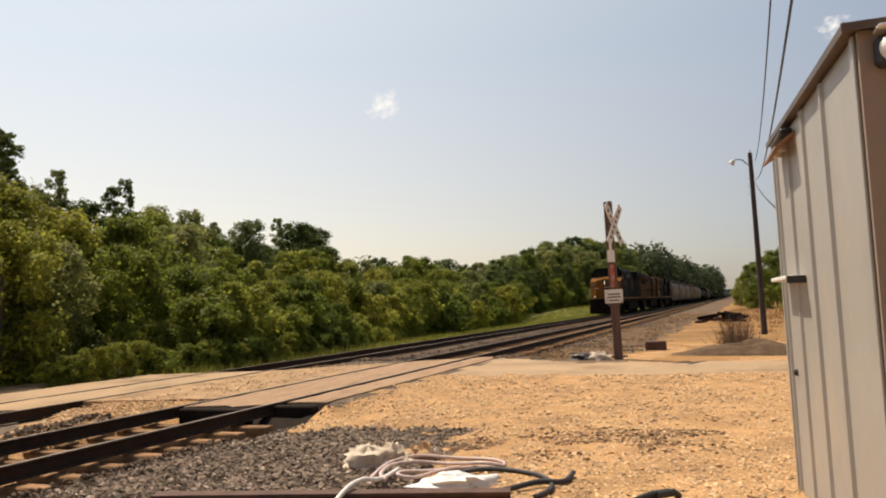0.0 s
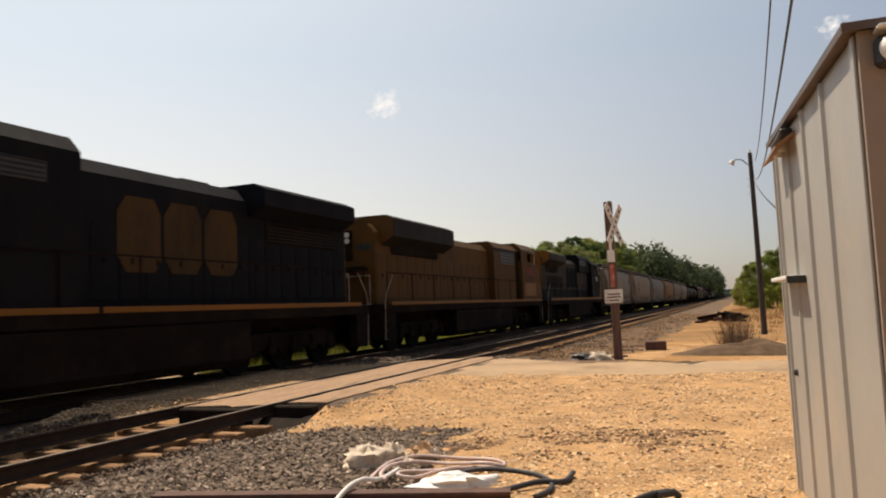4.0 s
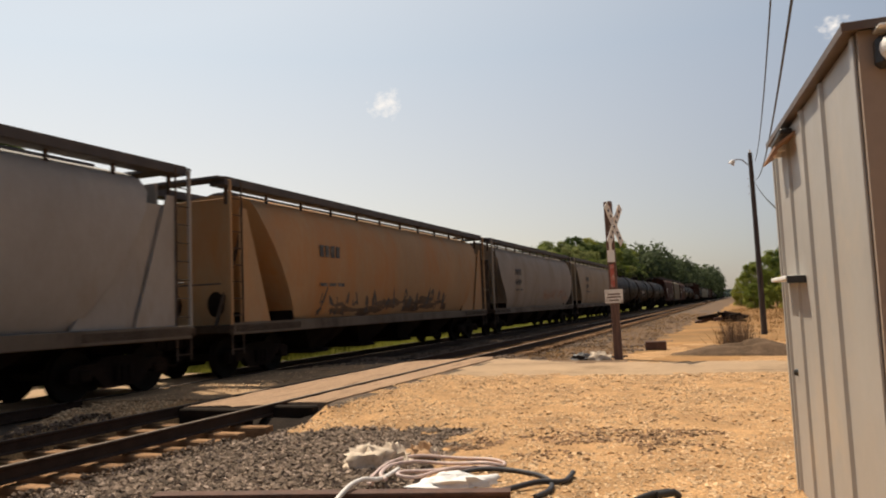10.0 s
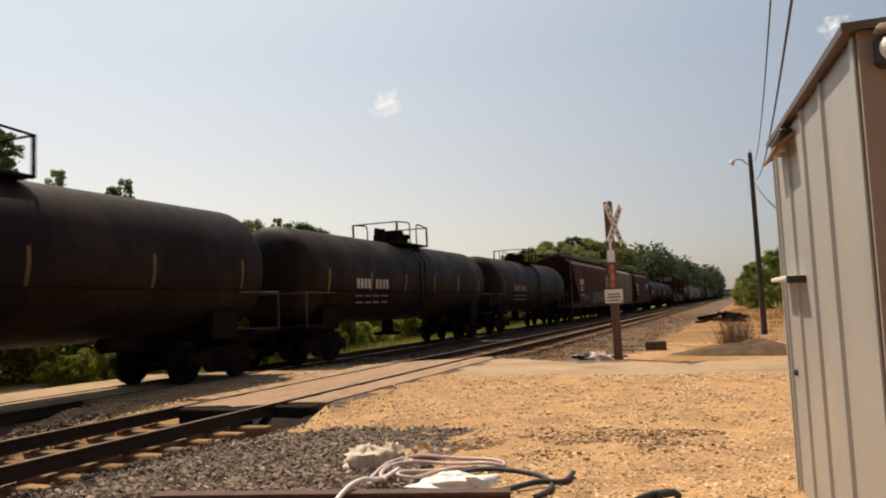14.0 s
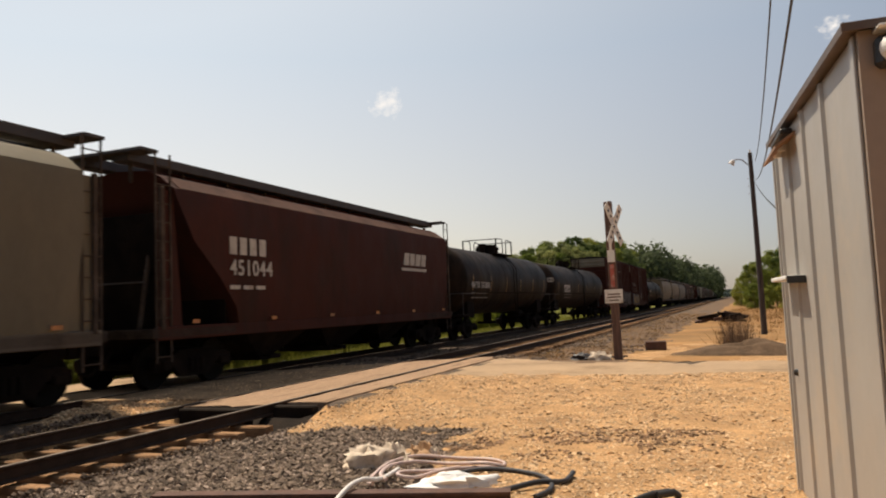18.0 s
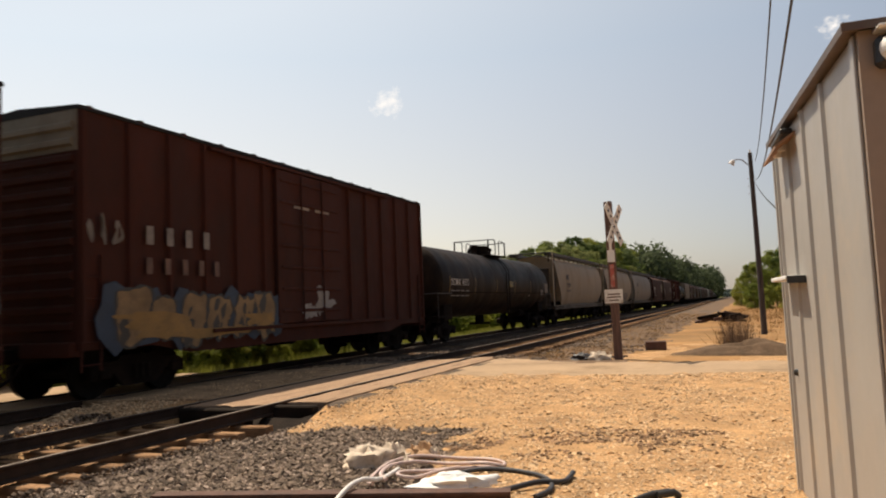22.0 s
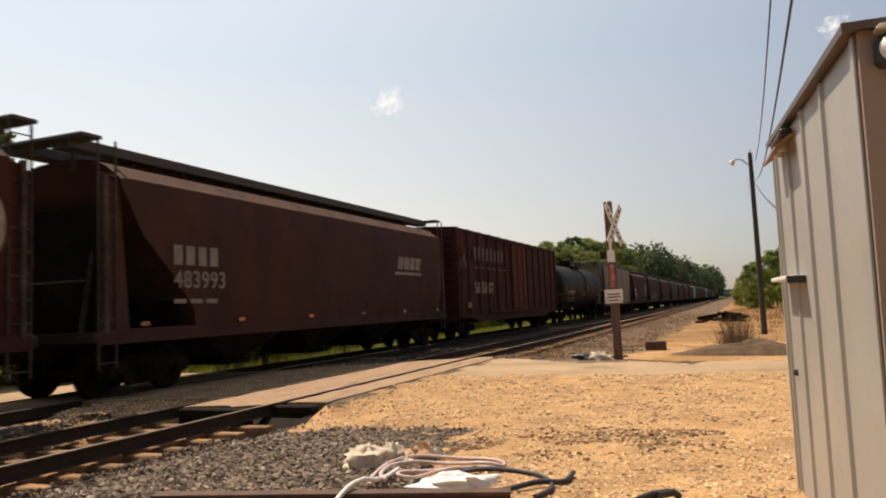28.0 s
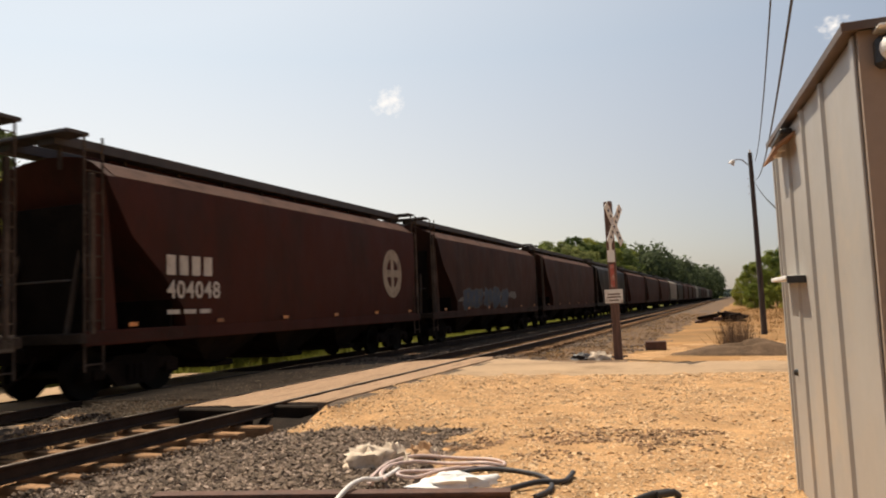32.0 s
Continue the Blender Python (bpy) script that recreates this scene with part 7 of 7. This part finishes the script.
locomotive(114.4, 134.9, "grey and blue diesel locomotive running long hood first", False,
           [(4.7, 9.0, 1.12, 4.42, P_LGREY, "equipment_hood"), (8.9, 19.35, 1.0, 4.46, P_LGREY, "long_hood"), (4.75, 8.95, 1.3, 4.92, P_BLUE, "roof_cover")], (14.3, 19.1, 4.02, 4.64, 1.5), (1.95, 5.1), (P_LGREY, P_GOLD, P_BLUE, P_GOLD, P_LGREY, P_GOLD),
           "7793", (3.65, 3.02), 0.75, ((1.4, 7.5),) + tuple((7.6 + 1.45 * k, 8.98 + 1.45 * k) for k in range(8)), (LETTER_B, 8.75, 2.45, 1.4, 1.12), (13.7, 18.2, 2.38, 3.15, 9), (15.0, 18.3, 3.36, 3.86), ((6.5, 8.8, 4.12, 4.5, 1.302),), ((5.1, 19.3, 1.63, 2.3, 1.016, P_BLUE), (5.1, 9.0, 1.63, 2.3, 1.14, P_BLUE)), nose=(0.62, 1.35, 3.4))
c, xa = hopper(134.9, 154.25, "grimy pale grey covered hopper car with black lettering", P_GREY, number="", marks=3, panel=True, panel_mat=PANEL_DIRT)
bars(4, 0.52, 0.30, 0.18, BLACK_PAINT, c, 1.545, 5.95, 3.05, slant=0.05)
part("defect_patch", Shape().box(1.44, 1.475, 5.5, 5.95, 1.62, 1.85), SPRAY_K, c, "dark rectangular patch")
part("stencil_panel", Shape().box(1.55, 1.562, 2.6, 3.5, 2.3, 2.95), mat("grey_patch", (0.2, 0.19, 0.18), 0.7), c)
part("placard", Shape().box(1.50, 1.515, 8.35, 8.65, 1.75, 2.1, 0.003), mat("pink_placard", (0.45, 0.25, 0.22), 0.6), c, "pale pink paper placard")
smears(3, -3.0, 5.0, 1.35, 1.95, 14, SMUDGE, c, xa)
c, xa = hopper(154.25, 173.4, "dusty tan covered hopper car with rust streaks", P_TAN, number="550485", marks="CMHX", panel=True, shift=-0.45)
smears(5, -3.0, 6.2, 1.3, 1.75, 12, SMUDGE, c, xa)
smears(6, -6.0, -2.0, 1.35, 2.3, 9, RED_STAIN, c, xa)
c, xa = hopper(173.4, 192.8, "cool grey covered hopper car with small graffiti", P_COOL, number="", marks=0, panel=True)
bars(9, 0.30, 0.14, 0.07, LETTER_K, c, 1.565, -5.6, 2.45)
throwup(7, 2.4, 0.62, 3, SMUDGE, SPRAY_K, c, 1.5, -2.2, 1.5, xa)
smears(9, -7.0, -5.5, 2.9, 3.7, 4, SMUDGE, c, xa)
smears(8, 1.0, 1.9, 1.4, 2.0, 2, SPRAY_R, c, xa)
c, xa = hopper(192.8, 212.0, "rust-stained yellow covered hopper car with graffiti", P_RUSTY, number="", marks=4, panel=True)
scrawl(11, 9.4, 0.85, SPRAY_K, c, 1.5, -5.2, 1.35, 15, 0.05, xa)
smears(12, -4.5, 4.6, 1.3, 1.9, 12, PANEL_DIRT, c, xa)
c, xa = hopper(212.0, 231.0, "pale grey covered hopper car with red graffiti", P_GREY, number="60989", marks=4)
scrawl(13, 6.0, 0.6, SPRAY_R, c, 1.5, 0.5, 1.75, 13, 0.03, xa)
smears(14, 0.3, 6.5, 1.5, 2.2, 7, RED_STAIN, c, xa)
c, xa = hopper(231.0, 250.15, "clean pale tan covered hopper car with black lettering", P_TAN, number="60982", marks=4)
part("defect_patch", Shape().box(1.545, 1.558, 3.0, 3.4, 1.75, 1.95), LETTER_K, c)
tank_car(250.15, 267.8, "grimy black tank car with a railed dome", 1.5, 2.5, "worn", marks=4, hoop_mat=TAPE_DULL, ink=LETTER_D)
tank_car(267.8, 284.6, "black tank car with yellow marker strips", 1.42, 2.45, "worn", marks=4)
tank_car(284.6, 301.3, "black tank car with faded white lettering", 1.42, 2.45, "worn", marks=4, hoop_mat=TAPE_DULL, ink=LETTER_D)
c, xa = hopper(301.3, 318.9, "dark red covered hopper car with a white roundel and graffiti", P_BROWN, "grain", marks=4, lettering=LETTER_W, number="4053")
roundel(c, 1.556, 6.5, 2.80, 0.72)
throwup(21, 5.0, 0.85, 7, SPRAY_W, DARK_OUTLINE, c, 1.5, -0.4, 1.32, xa)
scrawl(23, 1.3, 0.85, SPRAY_G, c, 1.5, 4.7, 1.35, 5, 0.03, xa)
scrawl(22, 4.2, 0.6, SPRAY_G, c, 1.5, -5.0, 1.45, 9, 0.025, xa)
c, xa = hopper(318.9, 334.5, "faded olive cream covered hopper car", P_OLIVE, "grain", number="5877", marks=4)
c, xa = hopper(334.5, 351.6, "dark red covered hopper car with white lettering", P_BROWN, "grain", number="451044", marks=4, lettering=LETTER_W, shift=-0.6, lift=0.15)
bars(4, 0.42, 0.40, 0.08, LETTER_W, c, 1.558, 3.4, 2.9, slant=0.12)
bars(1, 0.10, 2.1, 0.0, LETTER_W, c, 1.558, 3.2, 2.71, slant=0.05)
tank_car(351.6, 368.0, "long black tank car with yellow marker strips", 1.53, 2.56, "303800", marks="NATX", number_y=-1.85)
c, r_ = tank_car(368.0, 387.8, "black tank car with white marking plates", 1.5, 2.52, "2264", plates=True)
for xm_, ym_, turn_ in ((0.70, -9.10, 18), (1.22, -8.92, 42)):
    m_ = pose(xm_, ym_, 2.85, 0, 0, turn_)
    end_plate = part("end_plate", Shape().box(-0.21, 0.21, -0.012, 0.05, -0.12, 0.14, 0.004, m=m_), LETTER_W, c, "white plate with dark characters on the tank's head")
    for k in range(4):
        part("character_bar", Shape().box(-0.17 + 0.09 * k, -0.11 + 0.09 * k, -0.018, -0.01, -0.07, 0.09, m=m_), LETTER_K, end_plate)
c, h_ = boxcar(387.8, 404.6, "tall red-brown boxcar with white graffiti", P_BOX, 5.33, P_BOX, 15, True)
for k in range(4):
    blot(rag(random.Random(60 + k), -5.2 + 1.1 * k, 1.5 + 0.08 * (k % 2), 1.5, 1.25, 16, 3.0, 0.2), DARK_OUTLINE, c, lambda z: 1.54, 0.002 + 0.0006 * k)
ribbon([(-5.85, 0.95), (-5.75, 1.5), (-5.2, 1.75), (-4.95, 2.3), (-4.3, 2.35)], 0.11, SPRAY_W, c, lambda z: 1.54, 0.007)
ribbon([(-5.3, 0.85), (-5.2, 1.25), (-4.9, 1.45), (-4.6, 1.2), (-4.75, 0.85)], 0.14, SPRAY_W, c, lambda z: 1.54, 0.008)
ribbon([(-4.5, 2.3), (-4.45, 1.75), (-4.2, 1.3)], 0.15, SPRAY_W, c, lambda z: 1.54, 0.009)
ribbon([(-3.75, 2.3), (-3.85, 1.8), (-3.95, 1.35), (-3.6, 0.95)], 0.12, SPRAY_W, c, lambda z: 1.54, 0.010)
ribbon([(-3.5, 2.25), (-3.25, 2.0), (-3.05, 2.3)], 0.10, SPRAY_W, c, lambda z: 1.54, 0.0105)
ribbon([(-3.3, 0.9), (-2.95, 1.4), (-2.6, 1.7), (-2.5, 2.25), (-2.2, 2.2)], 0.09, SPRAY_W, c, lambda z: 1.54, 0.011)
ribbon([(-2.3, 0.9), (-2.2, 1.5), (-1.75, 1.45), (-1.65, 2.0)], 0.08, SPRAY_W, c, lambda z: 1.54, 0.012)
ribbon([(-1.9, 0.85), (-1.75, 1.15), (-1.6, 0.9)], 0.07, SPRAY_W, c, lambda z: 1.54, 0.0125)
ribbon([(-4.0, 1.1), (-3.6, 1.0), (-3.5, 1.25)], 0.08, SPRAY_C, c, lambda z: 1.54, 0.0135)
for y0_, z0_ in ((-2.5, 2.83), (-2.52, 2.62), (-2.5, 2.4), (0.2, 3.2), (0.16, 2.2), (0.13, 1.85)):
    part("chalk_mark", Shape().box(1.536, 1.545 if y0_ < -1 else 1.582, y0_ - 0.07, y0_ + 0.07, z0_ - 0.07, z0_ + 0.07 + (0.06 if y0_ > 0 else 0), 0.002), LETTER_M, c)
for x0_, x1_, z0_ in ((-0.5, 0.55, 3.76), (-0.2, 0.35, 3.2), (-1.4, -0.65, 2.66)):
    part("scuffed_rib", Shape().box(x0_, x1_, -h_ - 0.079, -h_ - 0.06, z0_, z0_ + 0.085, 0.004), P_WHITE_END, c, "pale worn patch on the end")
smears(32, -6.3, -1.0, 0.8, 2.1, 5, SPRAY_K, c, lambda z: 1.537)
bars(4, 0.34, 0.17, 0.2, LETTER_X, c, 1.54, -h_ + 0.55, 2.66)
bars(5, 0.32, 0.14, 0.2, LETTER_X, c, 1.54, -h_ + 0.55, 2.08)
bars(2, 0.1, 0.7, 0.3, LETTER_M, c, 1.61, -0.9, 4.1, name="fine_print")
throwup(35, 5.2, 1.2, 6, SPRAY_W, SPRAY_K, c, 1.54, 2.35, 0.95)
scrawl(62, 5.0, 1.0, DARK_OUTLINE, c, 1.562, 2.5, 1.05, 11, 0.05)
c, h_ = boxcar(404.6, 420.9, "tall oxide-red boxcar with orange and blue graffiti", P_BOX2, 5.33, P_BOX2, 14, True)
bars(4, 0.36, 0.18, 0.36, LETTER_D, c, 1.54, -h_ + 1.5, 2.85)
bars(5, 0.32, 0.15, 0.34, LETTER_X, c, 1.54, -h_ + 1.5, 2.28)
scrawl(39, 0.9, 0.8, SPRAY_W, c, 1.545, -h_ + 0.1, 2.7, 3, 0.05)
bars(2, 0.1, 0.7, 0.3, LETTER_M, c, 1.58, -0.9, 4.1, name="fine_print")
throwup(33, 4.9, 1.0, 6, SPRAY_E, BLACK_PAINT, c, 1.546, -6.7, 0.9, halo=SPRAY_C)
smears(37, -6.5, -2.0, 1.0, 1.7, 5, SPRAY_O, c, lambda z: 1.561)
smears(38, -0.6, 1.0, 1.3, 2.2, 5, SPRAY_G, c, lambda z: 1.58)
c, r_ = tank_car(420.9, 440.2, "long black tank car with valves and orange strips", 1.5, 2.45, "4371", marks="SCMX", hoop_mat=SPRAY_O, number_y=-1.45, number_z=0.2)
PLACARD_Y = mat("dusty_yellow_placard", (0.20, 0.165, 0.055), 0.7, vary=0.25, scale=6, dirt=(0.1, 0.08, 0.05), dirt_amount=0.4, dirt_scale=4)
part("placard", Shape().box(r_ + 0.01, r_ + 0.02, 0.36, 1.12, 2.29, 2.57, 0.003), PLACARD_Y, c, "dusty yellow notice panel")
bars(4, 0.05, 0.1, 0.06, LETTER_K, c, r_ + 0.022, 0.45, 2.42, name="fine_print")
part("placard", Shape().box(r_ - 0.02, r_ + 0.015, 6.70, 7.10, 1.90, 2.20, 0.003), LETTER_D, c, "worn white notice")
part("placard_holder", Shape().box(r_ - 0.03, r_ + 0.02, 7.60, 8.35, 2.02, 2.56, 0.01), SMUDGE, c, "pale dusty placard holder")
part("stencil_mark", Shape().box(r_ - 0.16, r_ - 0.09, 4.35, 4.58, 1.82, 1.90), LETTER_D, c)
c, xa = hopper(440.2, 458.9, "pale tan covered hopper car with black lettering", P_TAN, number="775391", marks=3, shift=-0.1)
c, xa = hopper(458.9, 477.5, "tan covered hopper car with looping black graffiti", P_TAN, number="75568", marks="CEFX", shift=-0.45)
throwup(41, 9.6, 0.62, 5, SPRAY_P, SPRAY_K, c, 1.5, -4.2, 1.35, xa)
scrawl(43, 9.0, 0.6, SPRAY_K, c, 1.5, -4.8, 1.35, 9, 0.045, xa)
c, xa = hopper(477.5, 497.2, "pale grey covered hopper car with dusty sides", P_GREY, marks=4)
c, xa = hopper(497.2, 513.1, "dark red covered hopper car with a white roundel", P_BROWN, "grain", lettering=LETTER_W, marks=4, number="4041")
roundel(c, 1.556, 6.05, 2.95, 0.70)
c, xa = hopper(513.1, 531.0, "dark brown covered hopper car with white lettering", P_DULL, "grain", number="483993", marks=4, lettering=LETTER_D, shift=-0.95, lift=-0.15)
bars(4, 0.42, 0.40, 0.08, LETTER_M, c, 1.558, 3.9, 2.75, slant=0.12)
bars(1, 0.10, 2.1, 0.0, LETTER_M, c, 1.558, 3.7, 2.56, slant=0.05)
c, h_ = boxcar(531.0, 550.0, "weathered red boxcar with a brighter red door", P_BOX2, 4.78, P_DOOR, 13, number="56 50 07", bright_door=True)
bars(8, 0.56, 0.30, 0.26, LETTER_X, c, 1.54, -6.8, 3.42, slant=0.03)
scrawl(61, 0.8, 0.8, LETTER_X, c, 1.538, -8.6, 2.95, 5, 0.05)
bars(6, 0.07, 0.5, 0.35, LETTER_X, c, 1.54, -h_ + 2.0, 3.05, name="fine_print")
part("placard", Shape().box(1.54, 1.555, -h_ + 1.0, -h_ + 1.45, 1.35, 1.58), SPRAY_O, c, "orange rectangular placard")
c, r_ = tank_car(550.0, 566.6, "black tank car with faded lettering and yellow marks", 1.55, 2.5, "71318", marks="ACFX", number_y=-1.3, number_z=-0.22)
part("placard", Shape().prism([(-0.35, 1.88), (0.18, 1.88), (0.26, 2.14), (-0.28, 2.14)], 1.49, 1.52, "x"), mat("yellow_placard", (0.40, 0.22, 0.02), 0.6), c, "slanted yellow placard")
part("marking_plate", Shape().box(1.47, 1.50, 6.0, 6.6, 1.82, 2.08, 0.004), LETTER_M, c, "pale marking plate")
c, xa = hopper(566.6, 584.8, "weathered grey flat-sided covered hopper car", P_BEIGE, "flat", number="", marks=3, shift=0.7, lift=-0.3)
c, xa = hopper(584.8, 600.5, "dark red covered hopper car with a white roundel and number", P_BROWN, "grain", number="404048", marks=4, lettering=LETTER_W, shift=-0.85, lift=-0.36)
roundel(c, 1.556, 4.9, 2.58, 0.70)
c, xa = hopper(600.5, 617.2, "dull brown covered hopper car with blue and white graffiti", P_DULL, "grain")
throwup(51, 6.4, 0.8, 5, SPRAY_C, SPRAY_K, c, 1.55, -4.6, 1.35, xa)
smears(52, -5.0, 3.5, 1.4, 2.2, 7, SPRAY_W, c, xa)
c, xa = hopper(617.2, 635.3, "dark brown covered hopper car", P_DULL, "grain")
u_ = 635.3
for k in range(18):
    p_, w_ = [(P_TANK, "black"), (P_BROWN, "dark red"), (P_DULL, "dull brown"), (P_BROWN, "dark red"), (P_GREY, "grey")][k % 5]
    hopper(u_, u_ + 17.6, w_ + " covered hopper car far down the train", p_, "grain", detail=False)
    u_ += 17.6


# ---- what moves ----
def motions():
    for c, u in CAR_ROWS:
        turn = 180 if c.get("turned") else 0
        walk(c, [(0.0, pose(FAR_TRACK, u, 0, 0, 0, turn)), (32.0, pose(FAR_TRACK, u - SPEED * 32.0, 0, 0, 0, turn))])
    # the wheels roll while their car is near
    step = SPEED / FPS
    for ws, r, w, u in WHEELS:
        if u > 640:
            continue
        sign = 1
        p = ws.parent.parent
        if p.get("turned"):
            sign = -1
        f0, f1 = round((u - 62) / step), round((u + 12) / step)
        f0, f1 = max(0, f0), min(960, f1)
        rows = [(0.0, pose(0, w, r))] if f0 > 0 else []
        rows += [(f / FPS, pose(0, w, r, sign * math.degrees(step / r) * (f - f0))) for f in range(f0, f1 + 1)]
        if f1 < 960:
            rows.append((32.0, pose(0, w, r, sign * math.degrees(step / r) * (f1 - f0))))
        walk(ws, rows)
    turn_ = look(CLOUD_FROM, EYE).to_euler()
    face = Matrix.LocRotScale(None, turn_, None)
    walk(cloud_1, [(0.0, Matrix.Translation(CLOUD_FROM) @ face), (32.0, Matrix.Translation(CLOUD_TO) @ face)])


motions()
